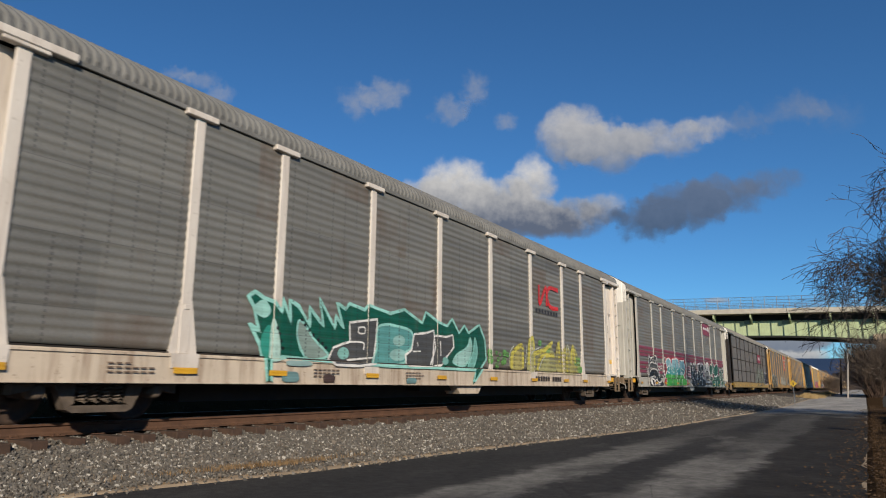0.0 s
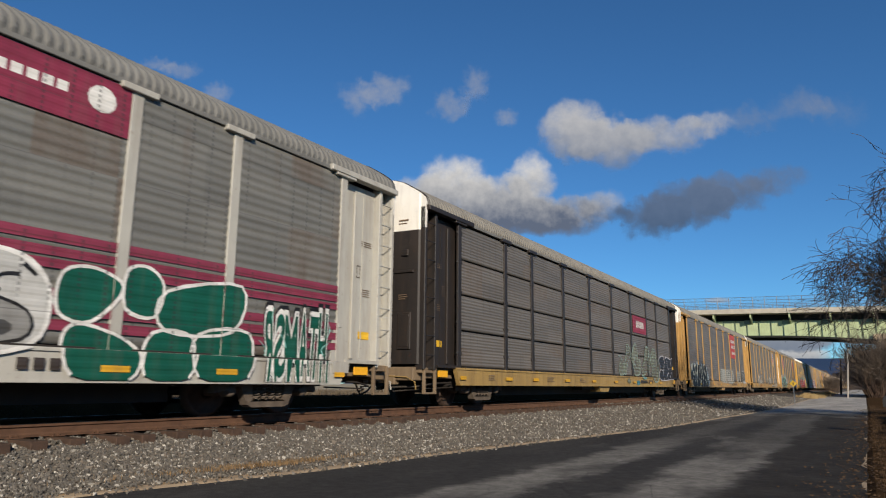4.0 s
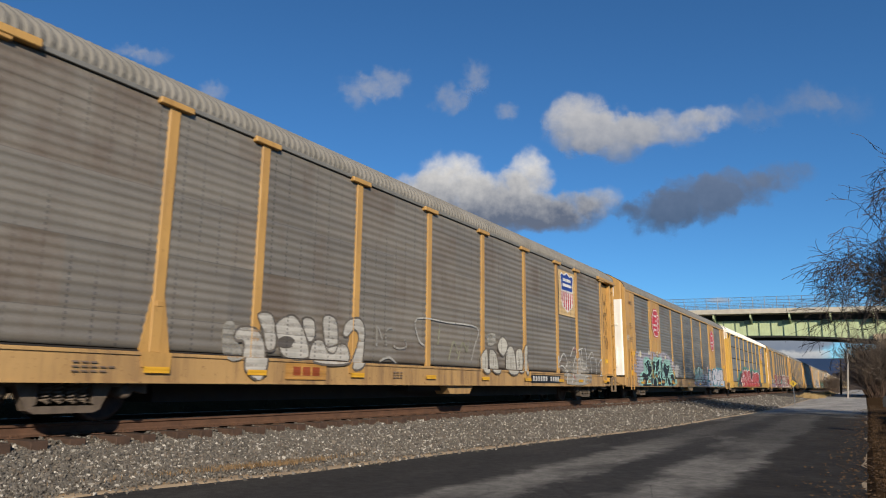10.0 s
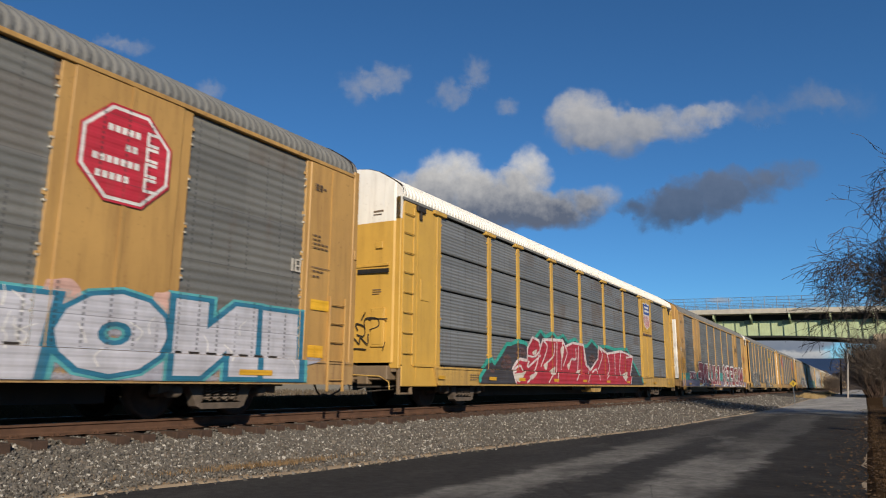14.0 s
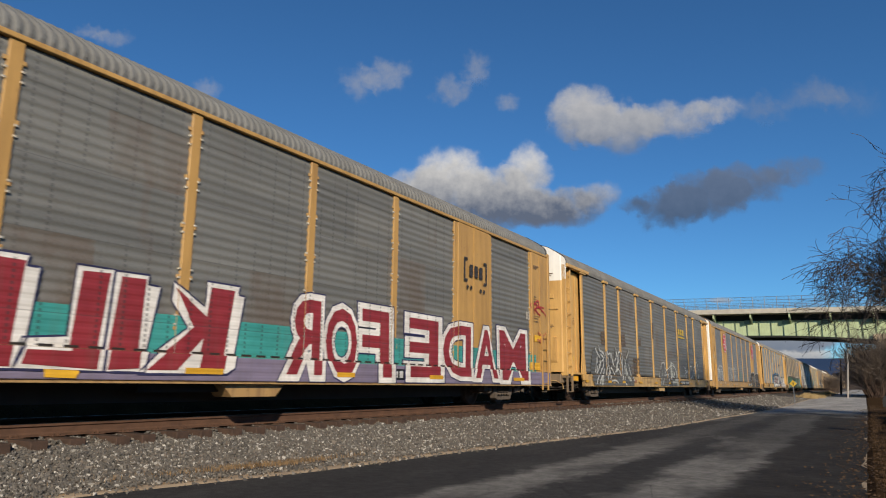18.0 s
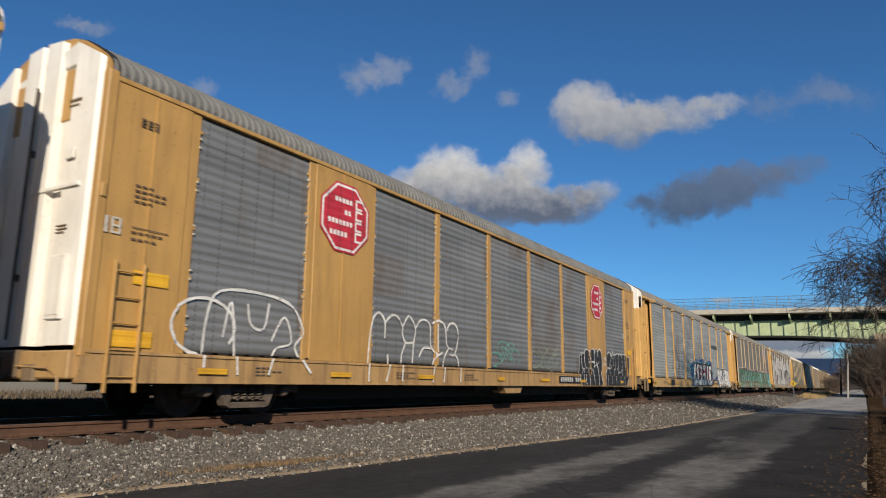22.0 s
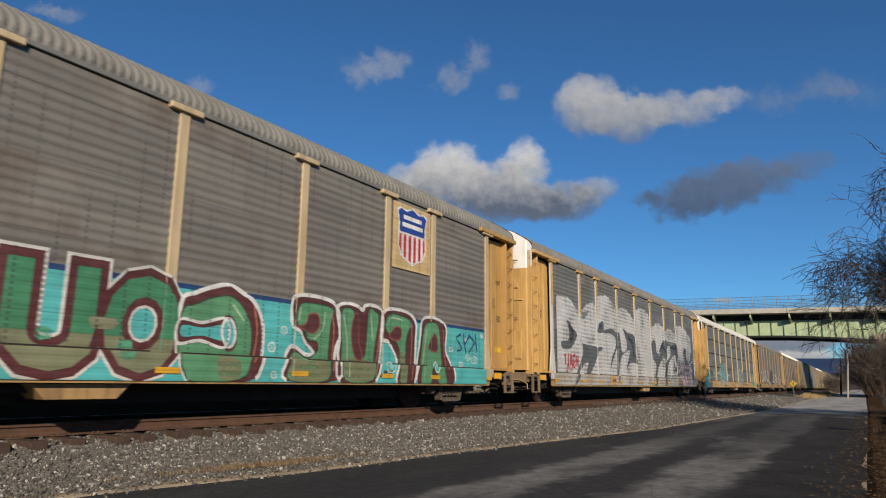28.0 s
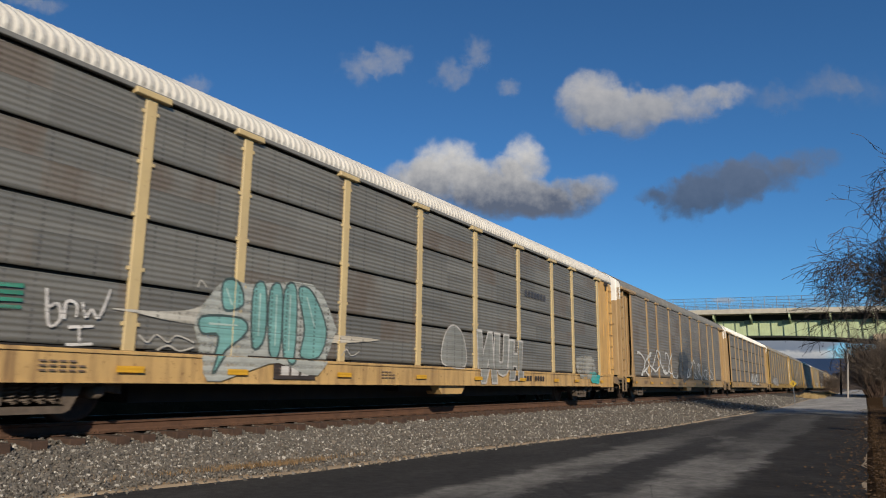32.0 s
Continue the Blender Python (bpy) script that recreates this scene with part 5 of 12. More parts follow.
def decorate(i, car, st):
    L = lambda *a, **k: lay(car, st, *a, **k)
    F = lambda *a, **k: form(car, st, *a, **k)
    T = lambda colour, w, layer, lines, label="thin spray lines", thin=0.0: L(sum((stroke(q, w, w * 0.8) for q in lines), []), colour, layer, label=label, thin=thin)
    if i == 0:
        rng = random.Random(1)
        L(stroke([(20.0, 3.85), (19.2, 3.85), (19.0, 3.5), (19.3, 3.2), (20.0, 3.2)], 0.14) + stroke([(18.95, 3.2), (18.9, 3.85), (18.35, 3.2), (18.3, 3.85)], 0.14), (0.60, 0.03, 0.03), 1, "sign", "red line emblem")
        L(sum((rect(18.0 + k * 0.25, 18.16 + k * 0.25, 2.92, 3.06) for k in range(8)), []), (0.03, 0.03, 0.035), 1, "sign", "row of dark marks")
        F([(5.62, 2.03), (5.78, 2.13), (6.00, 2.04), (6.25, 2.00), (6.46, 1.82), (6.46, 2.09), (6.71, 1.66), (6.63, 2.08), (6.89, 1.98), (7.23, 1.63), (7.17, 2.00), (7.61, 1.66), (7.45, 2.20), (7.96, 1.64), (7.96, 1.91), (8.22, 1.66), (7.98, 2.17), (8.26, 2.06), (8.38, 2.19), (8.90, 2.11), (9.02, 2.22), (9.85, 2.12), (10.39, 2.26), (11.17, 2.01), (11.32, 2.29), (11.94, 2.08), (12.33, 2.03), (12.59, 2.23), (12.95, 1.89), (13.23, 2.11), (13.46, 1.93), (14.07, 2.19), (14.41, 1.79), (14.47, 1.26), (14.11, 0.97), (13.56, 0.55), (13.75, 0.96), (9.52, 0.96), (6.53, 1.03), (6.18, 0.96), (6.21, 0.60), (6.10, 0.60), (6.05, 0.95), (5.97, 1.21), (5.68, 1.58), (5.92, 1.44), (5.76, 1.88)], DGR, 1, MINT, 0.07, soft=False, label="dark green flame shape with a mint edge")
        F([(6.21, 0.96), (6.46, 1.02), (6.37, 1.49), (6.25, 1.71), (6.19, 1.48), (6.19, 1.22)], (0.40, 0.60, 0.54), 2, label="pale mint feather")
        F([(5.74, 1.83), (6.00, 2.02), (6.18, 1.83), (6.02, 1.69)], (0.30, 0.56, 0.50), 2)
        F([(5.96, 1.26), (6.11, 1.57), (6.25, 1.48), (6.21, 1.12), (6.10, 0.96)], (0.03, 0.26, 0.20), 2)
        F([(7.18, 1.02), (6.89, 1.38), (6.89, 1.70), (7.05, 1.67), (7.33, 1.41), (7.62, 1.23), (7.75, 1.09)], (0.22, 0.30, 0.27), 2, MINT, 0.05, label="grey-green feather")
        F([(6.38, 1.54), (6.37, 1.53), (6.36, 1.51), (6.34, 1.51), (6.32, 1.52), (6.31, 1.54), (6.32, 1.56), (6.33, 1.57), (6.35, 1.57), (6.37, 1.56)], BLK, 3)
        F([(6.44, 1.45), (6.44, 1.43), (6.42, 1.42), (6.40, 1.41), (6.39, 1.42), (6.38, 1.44), (6.38, 1.46), (6.40, 1.47), (6.42, 1.47), (6.43, 1.46)], BLK, 3)
        F([(6.50, 1.32), (6.50, 1.30), (6.48, 1.29), (6.46, 1.29), (6.45, 1.30), (6.44, 1.32), (6.44, 1.33), (6.46, 1.35), (6.48, 1.35), (6.49, 1.34)], BLK, 3)
        F([(6.55, 1.20), (6.55, 1.18), (6.53, 1.16), (6.51, 1.16), (6.49, 1.17), (6.48, 1.19), (6.49, 1.21), (6.50, 1.22), (6.53, 1.22), (6.54, 1.21)], BLK, 3)
        F([(7.01, 1.74), (7.01, 1.72), (6.99, 1.71), (6.97, 1.71), (6.95, 1.72), (6.94, 1.74), (6.95, 1.76), (6.96, 1.77), (6.99, 1.77), (7.00, 1.76)], BLK, 3)
        F([(7.12, 1.66), (7.11, 1.64), (7.10, 1.62), (7.07, 1.62), (7.05, 1.63), (7.04, 1.65), (7.05, 1.67), (7.07, 1.68), (7.09, 1.68), (7.11, 1.67)], BLK, 3)
        F([(7.24, 1.56), (7.23, 1.54), (7.21, 1.53), (7.19, 1.52), (7.17, 1.53), (7.16, 1.55), (7.17, 1.57), (7.18, 1.59), (7.21, 1.59), (7.23, 1.58)], BLK, 3)
        F([(7.36, 1.48), (7.36, 1.46), (7.34, 1.45), (7.32, 1.45), (7.29, 1.46), (7.29, 1.48), (7.29, 1.50), (7.31, 1.51), (7.33, 1.51), (7.35, 1.50)], BLK, 3)
        F([(7.50, 1.40), (7.50, 1.38), (7.48, 1.36), (7.46, 1.36), (7.43, 1.37), (7.42, 1.39), (7.43, 1.41), (7.45, 1.43), (7.47, 1.43), (7.49, 1.42)], BLK, 3)
        F([(7.63, 1.33), (7.63, 1.31), (7.61, 1.30), (7.58, 1.30), (7.56, 1.31), (7.55, 1.33), (7.56, 1.35), (7.58, 1.36), (7.60, 1.36), (7.62, 1.35)], BLK, 3)
        F([(7.74, 1.26), (7.73, 1.24), (7.71, 1.23), (7.68, 1.22), (7.66, 1.23), (7.65, 1.25), (7.66, 1.27), (7.68, 1.29), (7.70, 1.29), (7.73, 1.28)], BLK, 3)
        F([(8.40, 1.80), (9.35, 1.95), (9.31, 1.50), (9.23, 0.99), (8.67, 0.93), (7.92, 0.93), (7.77, 1.04), (7.92, 1.27), (8.21, 1.36), (8.43, 1.41)], CHAR, 3, WHT, 0.05, soft=False, label="black spray letter with white edge")
        T(WHT, 0.04, 4, [[(8.43, 1.41), (8.86, 1.42), (8.89, 1.27)], [(8.35, 1.04), (9.20, 1.12)], [(8.70, 1.72), (8.90, 1.74), (8.91, 1.62), (8.71, 1.61), (8.70, 1.72)]])
        F([(8.41, 1.18), (8.38, 1.11), (8.29, 1.06), (8.18, 1.05), (8.09, 1.09), (8.05, 1.16), (8.08, 1.23), (8.16, 1.28), (8.27, 1.29), (8.37, 1.25)], (0.20, 0.42, 0.38), 4)
        F([(9.36, 1.75), (9.68, 1.86), (10.01, 1.86), (10.58, 1.81), (10.75, 1.68), (10.68, 1.39), (10.46, 1.27), (10.39, 1.04), (9.25, 0.98), (9.35, 1.31)], (0.10, 0.30, 0.29), 3, MINT, 0.06, label="teal spray letter with mint edge")
        F([(10.43, 1.55), (10.39, 1.47), (10.27, 1.42), (10.12, 1.41), (10.00, 1.45), (9.95, 1.51), (9.99, 1.59), (10.10, 1.64), (10.25, 1.66), (10.38, 1.62)], (0.26, 0.46, 0.43), 4)
        F([(10.50, 1.24), (10.44, 1.15), (10.27, 1.09), (10.07, 1.08), (9.90, 1.13), (9.83, 1.20), (9.89, 1.28), (10.05, 1.34), (10.25, 1.35), (10.43, 1.31)], (0.26, 0.46, 0.43), 4)
        F([(10.80, 1.72), (11.36, 1.79), (11.67, 1.87), (11.77, 1.45), (11.52, 1.00), (10.50, 0.99), (10.46, 1.23), (10.71, 1.35)], CHAR, 3.5, WHT, 0.05, soft=False, label="black spray letter with white edge")
        F([(11.71, 1.75), (12.28, 1.75), (12.61, 1.82), (12.67, 1.51), (12.31, 1.25), (12.06, 1.04), (11.64, 1.01)], CHAR, 3, WHT, 0.05, soft=False, label="black spray letter with white edge")
        T(WHT, 0.04, 4, [[(10.95, 1.55), (10.98, 1.44)], [(10.77, 1.32), (11.10, 1.34)], [(11.97, 1.62), (12.00, 1.27)]])
        F([(12.40, 1.16), (12.38, 1.10), (12.30, 1.06), (12.21, 1.06), (12.13, 1.09), (12.10, 1.15), (12.12, 1.20), (12.20, 1.24), (12.29, 1.24), (12.37, 1.21)], (0.20, 0.45, 0.40), 4)
        F([(12.64, 1.12), (12.84, 1.34), (13.37, 1.55), (13.54, 1.81), (13.64, 1.48), (13.28, 1.06)], (0.30, 0.50, 0.46), 2, MINT, 0.04)
        F([(13.42, 1.03), (13.71, 1.44), (13.81, 1.83), (13.95, 1.41), (13.69, 0.99)], (0.16, 0.40, 0.35), 2, MINT, 0.04)
        L(blob(rng, 6.46, 6.90, 0.58, 0.78, 24, 0.15), (0.13, 0.24, 0.25), 1, label="dull teal painted patch")
        L(blob(rng, 7.57, 7.92, 0.56, 0.75, 24, 0.15), (0.07, 0.045, 0.04), 1, label="dark painted patch")
        L(blob(rng, 10.42, 10.84, 0.58, 0.72, 24, 0.15), (0.13, 0.24, 0.25), 1)
        L(blob(rng, 6.54, 7.25, 0.88, 0.98, 24, 0.15), (0.28, 0.42, 0.42), 1)
        L(blob(rng, 14.58, 14.83, 1.36, 1.57, 24, 0.15), (0.13, 0.34, 0.09), 1, label="green spray dots", thin=0.2)
        L(blob(rng, 14.61, 14.91, 1.14, 1.38, 24, 0.15), (0.13, 0.34, 0.09), 1, label="green spray dots", thin=0.2)
        L(blob(rng, 15.07, 15.22, 1.42, 1.54, 24, 0.15), (0.13, 0.34, 0.09), 1, label="green spray dots", thin=0.2)
        L(blob(rng, 15.16, 15.34, 1.23, 1.36, 24, 0.15), (0.13, 0.34, 0.09), 1, label="green spray dots", thin=0.2)
        L(blob(rng, 15.29, 15.43, 1.39, 1.49, 24, 0.15), (0.13, 0.34, 0.09), 1, label="green spray dots", thin=0.2)
        L(blob(rng, 15.54, 15.78, 1.40, 1.59, 24, 0.15), (0.13, 0.34, 0.09), 1, label="green spray dots", thin=0.2)
        L(blob(rng, 15.51, 15.78, 1.16, 1.37, 24, 0.15), (0.13, 0.34, 0.09), 1, label="green spray dots", thin=0.2)
        L(blob(rng, 15.76, 15.96, 1.38, 1.53, 24, 0.15), (0.13, 0.34, 0.09), 1, label="green spray dots", thin=0.2)
        L(blob(rng, 15.42, 15.61, 1.13, 1.27, 24, 0.15), (0.13, 0.34, 0.09), 1, label="green spray dots", thin=0.2)
        L(blob(rng, 15.06, 15.28, 1.04, 1.21, 24, 0.15), (0.13, 0.34, 0.09), 1, label="green spray dots", thin=0.2)
        L(blob(rng, 21.45, 22.12, 1.27, 1.61, 24, 0.15), (0.13, 0.34, 0.09), 1, label="green spray dots", thin=0.2)
        L(blob(rng, 21.78, 22.28, 1.03, 1.28, 24, 0.15), (0.13, 0.34, 0.09), 1, label="green spray dots", thin=0.2)
        L(blob(rng, 18.17, 18.45, 1.84, 2.02, 24, 0.15), (0.13, 0.34, 0.09), 1, label="green spray dots", thin=0.2)
        L(blob(rng, 18.74, 19.18, 1.64, 1.90, 24, 0.15), (0.13, 0.34, 0.09), 1, label="green spray dots", thin=0.2)
        F([(16.09, 1.04), (16.02, 1.41), (16.29, 1.66), (16.76, 1.78), (16.98, 1.70), (16.99, 1.07)], (0.42, 0.38, 0.14), 1, thin=0.25, label="yellow spray cloud")
        F([(17.25, 1.04), (17.35, 1.90), (17.70, 2.11), (17.93, 1.61), (18.73, 1.82), (19.40, 2.07), (19.35, 1.84), (19.54, 1.59), (19.64, 1.03), (17.88, 1.00)], (0.38, 0.37, 0.16), 1, thin=0.25)
        F([(19.76, 1.03), (19.77, 1.91), (20.07, 2.10), (20.15, 1.79), (20.81, 2.00), (21.10, 1.78), (21.31, 2.05), (21.69, 1.82), (22.03, 1.07)], (0.44, 0.40, 0.14), 1, thin=0.25)
        T((0.56, 0.50, 0.09), 0.16, 2, [[(16.14, 1.06), (16.18, 1.47), (16.60, 1.71), (16.93, 1.74), (16.95, 1.10)], [(17.41, 1.21), (17.46, 1.88), (17.76, 2.02), (17.85, 1.20)], [(17.84, 1.57), (18.74, 1.74), (19.40, 2.02)], [(18.07, 1.06), (18.44, 1.50), (19.55, 1.57)], [(19.91, 2.04), (20.00, 1.70), (19.98, 1.35)], [(20.32, 1.01), (20.22, 1.64), (20.62, 1.70), (20.74, 1.04)], [(21.12, 1.37), (21.32, 1.95), (21.59, 1.39)]], "yellow spray strokes", thin=0.1)
        T((0.44, 0.46, 0.40), 0.05, 3, [[(15.94, 1.11), (16.01, 1.52), (16.29, 1.73)], [(17.10, 1.23), (17.27, 1.82)], [(17.49, 1.25), (17.60, 1.59), (18.32, 1.79)], [(18.17, 1.08), (18.45, 1.37), (18.75, 1.54)], [(20.62, 1.66), (20.81, 2.00), (21.04, 1.53)]], "pale spray strokes")
    elif i == 1:
        for z0, z1 in ((2.36, 2.50), (2.18, 2.30), (2.02, 2.14), (1.62, 1.76), (1.42, 1.56), (1.22, 1.36)):
            for a, b in zip(POSTS[:-1], POSTS[1:]):
                L(rect(a + 0.09, b - 0.09, z0, z1), (0.22, 0.035, 0.065), 0, "stripe", "dark red stripe")
        rng = random.Random(2)
        L(rect(17.8, 20.3, 4.05, 4.82), (0.22, 0.03, 0.06), 1, "sign", "dark red sign with white marks")
        L(sum((rect(18.0 + k * 0.2, 18.15 + k * 0.2, 4.42, 4.56) for k in range(7)), []) + ngon(19.85, 4.5, 0.22, 0.2, 12), WHT, 2, "sign", "white marks")
        F([(3.38, 2.14), (3.59, 2.00), (3.68, 2.07), (4.18, 2.06), (4.46, 2.17), (4.84, 2.11), (5.07, 1.92), (5.21, 1.54), (5.40, 1.21), (5.42, 0.93), (5.81, 0.62), (3.18, 0.59), (3.25, 0.99), (3.21, 1.32), (3.24, 1.66), (3.29, 1.88)], BLK, 1, label="black painted shape")
        F([(3.40, 2.10), (3.59, 1.97), (4.18, 2.03), (4.46, 2.12), (4.81, 2.06), (5.02, 1.89), (5.16, 1.53), (5.33, 1.21), (5.33, 0.90), (5.17, 0.78), (3.29, 0.99), (3.25, 1.30), (3.28, 1.64)], CHAR, 2, WHT, 0.05, label="painted beast head with white edge")
        F([(3.31, 1.01), (3.38, 1.21), (3.71, 1.38), (4.19, 1.44), (4.79, 1.39), (5.12, 1.20), (5.21, 0.81), (4.67, 0.80), (4.34, 1.07), (3.91, 1.05)], BLK, 3, WHT, 0.045, label="painted open mouth")
        F([(3.49, 1.52), (3.55, 1.52), (3.56, 1.39), (3.50, 1.40)], (0.42, 0.41, 0.39), 3.4, soft=False)
        F([(3.59, 1.52), (3.65, 1.51), (3.66, 1.39), (3.61, 1.40)], (0.42, 0.41, 0.39), 3.4, soft=False)
        F([(3.69, 1.51), (3.76, 1.51), (3.76, 1.39), (3.71, 1.40)], (0.42, 0.41, 0.39), 3.4, soft=False)
        F([(3.80, 1.51), (3.86, 1.50), (3.87, 1.39), (3.81, 1.40)], (0.42, 0.41, 0.39), 3.4, soft=False)
        F([(3.91, 1.50), (3.97, 1.50), (3.97, 1.39), (3.92, 1.40)], (0.42, 0.41, 0.39), 3.4, soft=False)
        F([(4.02, 1.50), (4.08, 1.49), (4.08, 1.39), (4.03, 1.39)], (0.42, 0.41, 0.39), 3.4, soft=False)
        F([(4.13, 1.49), (4.20, 1.49), (4.20, 1.39), (4.14, 1.39)], (0.42, 0.41, 0.39), 3.4, soft=False)
        F([(4.24, 1.49), (4.31, 1.48), (4.31, 1.39), (4.25, 1.39)], (0.42, 0.41, 0.39), 3.4, soft=False)
        F([(4.36, 1.48), (4.43, 1.48), (4.42, 1.39), (4.37, 1.39)], (0.42, 0.41, 0.39), 3.4, soft=False)
        F([(4.47, 1.48), (4.55, 1.47), (4.54, 1.38), (4.48, 1.39)], (0.42, 0.41, 0.39), 3.4, soft=False)
        F([(4.59, 1.47), (4.67, 1.46), (4.67, 1.38), (4.60, 1.39)], (0.42, 0.41, 0.39), 3.4, soft=False)
        F([(4.72, 1.46), (4.79, 1.46), (4.79, 1.38), (4.73, 1.39)], (0.42, 0.41, 0.39), 3.4, soft=False)
        F([(4.84, 1.46), (4.92, 1.45), (4.92, 1.38), (4.85, 1.39)], (0.42, 0.41, 0.39), 3.4, soft=False)
        T(WHT, 0.05, 4, [[(3.24, 1.41), (3.52, 1.68), (3.93, 1.76), (4.21, 1.73), (4.45, 1.71), (4.88, 1.68), (5.11, 1.47)], [(3.70, 1.94), (3.88, 1.95), (4.11, 1.78), (3.74, 1.78), (3.70, 1.94)], [(4.59, 2.12), (4.88, 2.02), (4.73, 1.78), (4.53, 1.79), (4.61, 1.92)], [(3.31, 1.76), (3.36, 1.82)], [(3.32, 0.90), (3.70, 1.01), (3.99, 0.78), (4.36, 0.91), (4.79, 0.79), (5.17, 0.78)]], "white painted lines")
        F([(3.57, 0.83), (3.99, 0.77), (4.36, 0.89), (4.79, 0.77), (5.17, 0.76), (5.20, 0.61), (3.68, 0.59)], (0.06, 0.05, 0.06), 3.2)
        F([(3.20, 0.88), (3.46, 0.93), (3.59, 0.81), (3.68, 0.60), (3.25, 0.76)], WHT, 4, label="white fang shape")
        F([(2.86, 0.97), (3.25, 1.01), (3.23, 0.85), (3.19, 0.59), (2.91, 0.59)], (0.44, 0.41, 0.36), 1)
        T(WHT, 0.045, 4, [[(3.96, 0.62), (4.10, 0.73), (4.14, 0.64)], [(4.23, 0.62), (4.38, 0.73), (4.42, 0.64)], [(4.57, 0.62), (4.67, 0.73), (4.72, 0.65)], [(4.87, 0.63), (5.02, 0.72), (5.06, 0.64)]])
        T((0.58, 0.56, 0.55), 0.05, 3, [[(2.83, 1.26), (2.97, 1.20), (3.14, 1.24), (3.15, 1.41)], [(2.85, 1.42), (2.92, 1.55), (3.01, 1.38), (2.91, 1.31)], [(3.08, 1.35), (3.00, 1.28), (2.84, 1.35)], [(5.30, 1.62), (5.43, 1.53), (5.56, 1.66), (5.69, 1.49), (5.78, 1.64), (6.01, 1.61)], [(5.38, 1.39), (5.72, 1.50), (6.06, 1.46)], [(5.70, 1.73), (5.77, 1.77)]], "white handwritten scrawl")
        F([(6.05, 1.32), (6.46, 1.42), (6.37, 1.24), (6.51, 1.18), (6.38, 0.96), (6.00, 1.13), (6.21, 1.17)], WHT, 3, label="white block mark")
        F([(6.13, 1.28), (6.35, 1.34), (6.24, 1.17), (6.39, 1.13), (6.34, 1.03), (6.13, 1.13)], (0.03, 0.04, 0.07), 4)
        T(WHT, 0.05, 3, [[(6.38, 2.05), (6.78, 2.09)], [(6.41, 1.77), (6.80, 1.81)], [(6.46, 2.06), (6.49, 1.78)], [(6.70, 2.09), (6.72, 1.80)]])
        F([(6.50, 2.02), (6.66, 2.04), (6.67, 1.83), (6.52, 1.81)], CHAR, 3)
        F([(6.75, 1.97), (7.04, 2.11), (7.55, 2.19), (8.01, 2.10), (8.26, 2.15), (9.16, 2.21), (9.97, 2.20), (11.39, 2.21), (11.88, 1.64), (11.39, 1.18), (11.82, 0.94), (11.68, 0.64), (6.42, 0.60), (6.59, 1.19), (6.94, 1.46), (6.85, 1.72)], (0.42, 0.03, 0.05), 1, label="red painted glow")
        F([(6.84, 1.88), (7.05, 2.02), (7.51, 2.10), (7.91, 2.02), (8.26, 1.72), (8.27, 2.06), (9.11, 2.09), (9.28, 2.16), (9.85, 2.06), (10.07, 1.71), (10.18, 2.04), (11.32, 2.07), (11.67, 1.63), (11.13, 1.17), (11.59, 0.94), (11.45, 0.64), (6.49, 0.60), (6.69, 1.16), (7.10, 1.44), (6.99, 1.73)], (0.22, 0.43, 0.50), 2, WHT, 0.07, soft=False, bands=((1.62, (0.04, 0.29, 0.31)), (1.22, (0.05, 0.34, 0.05))), label="blue, teal and green spray lettering")
        T(WHT, 0.06, 4, [[(7.09, 1.57), (7.56, 1.66), (7.62, 1.31), (7.12, 1.39)], [(7.89, 1.98), (8.06, 1.58), (8.12, 1.30), (7.84, 0.62)], [(7.59, 1.68), (7.72, 1.83)], [(8.26, 1.72), (8.46, 1.36), (8.70, 1.37), (8.55, 1.63)], [(9.11, 2.09), (9.24, 1.44), (8.83, 0.63)], [(9.32, 1.48), (9.81, 1.61), (9.86, 1.91)], [(9.35, 1.07), (9.53, 1.38), (9.41, 0.64)], [(10.07, 1.71), (10.35, 1.34), (10.08, 0.64)], [(10.54, 1.61), (11.14, 1.51), (10.68, 1.56)], [(11.13, 1.17), (10.52, 1.39), (10.25, 0.64)]], "white painted letter edges")
        F([(13.07, 1.72), (13.17, 1.92), (13.37, 2.00), (13.64, 1.84), (13.72, 1.58), (13.96, 1.57), (13.94, 1.87), (14.21, 2.00), (14.45, 1.92), (14.61, 2.02), (14.92, 1.82), (15.01, 1.44), (15.30, 1.46), (15.34, 1.93), (15.64, 2.01), (16.29, 2.05), (16.41, 1.80), (16.66, 2.06), (17.19, 1.97), (17.37, 1.68), (16.96, 1.25), (17.37, 0.99), (17.30, 0.63), (13.09, 0.61), (13.17, 1.20)], BLK, 2, WHT, 0.1, label="black spray lettering with white edges")
        T(WHT, 0.07, 3, [[(13.58, 1.02), (13.60, 1.29), (13.78, 1.42), (14.00, 1.36), (14.06, 1.12)], [(13.69, 0.93), (13.84, 1.14), (13.87, 0.63)], [(14.45, 1.88), (14.43, 1.54), (14.62, 1.28), (14.42, 0.64)], [(14.98, 1.43), (15.15, 1.47), (15.34, 1.25), (15.34, 1.00)], [(15.04, 0.99), (15.17, 1.28), (15.15, 0.65)], [(15.70, 1.97), (15.65, 1.56), (15.96, 1.49), (16.05, 1.06), (15.51, 0.97)], [(16.42, 1.80), (16.32, 1.37), (16.28, 1.07), (16.19, 0.66)], [(16.53, 1.45), (16.94, 1.57), (16.95, 1.37), (16.77, 1.17), (16.80, 1.01)]], "white painted letter edges")
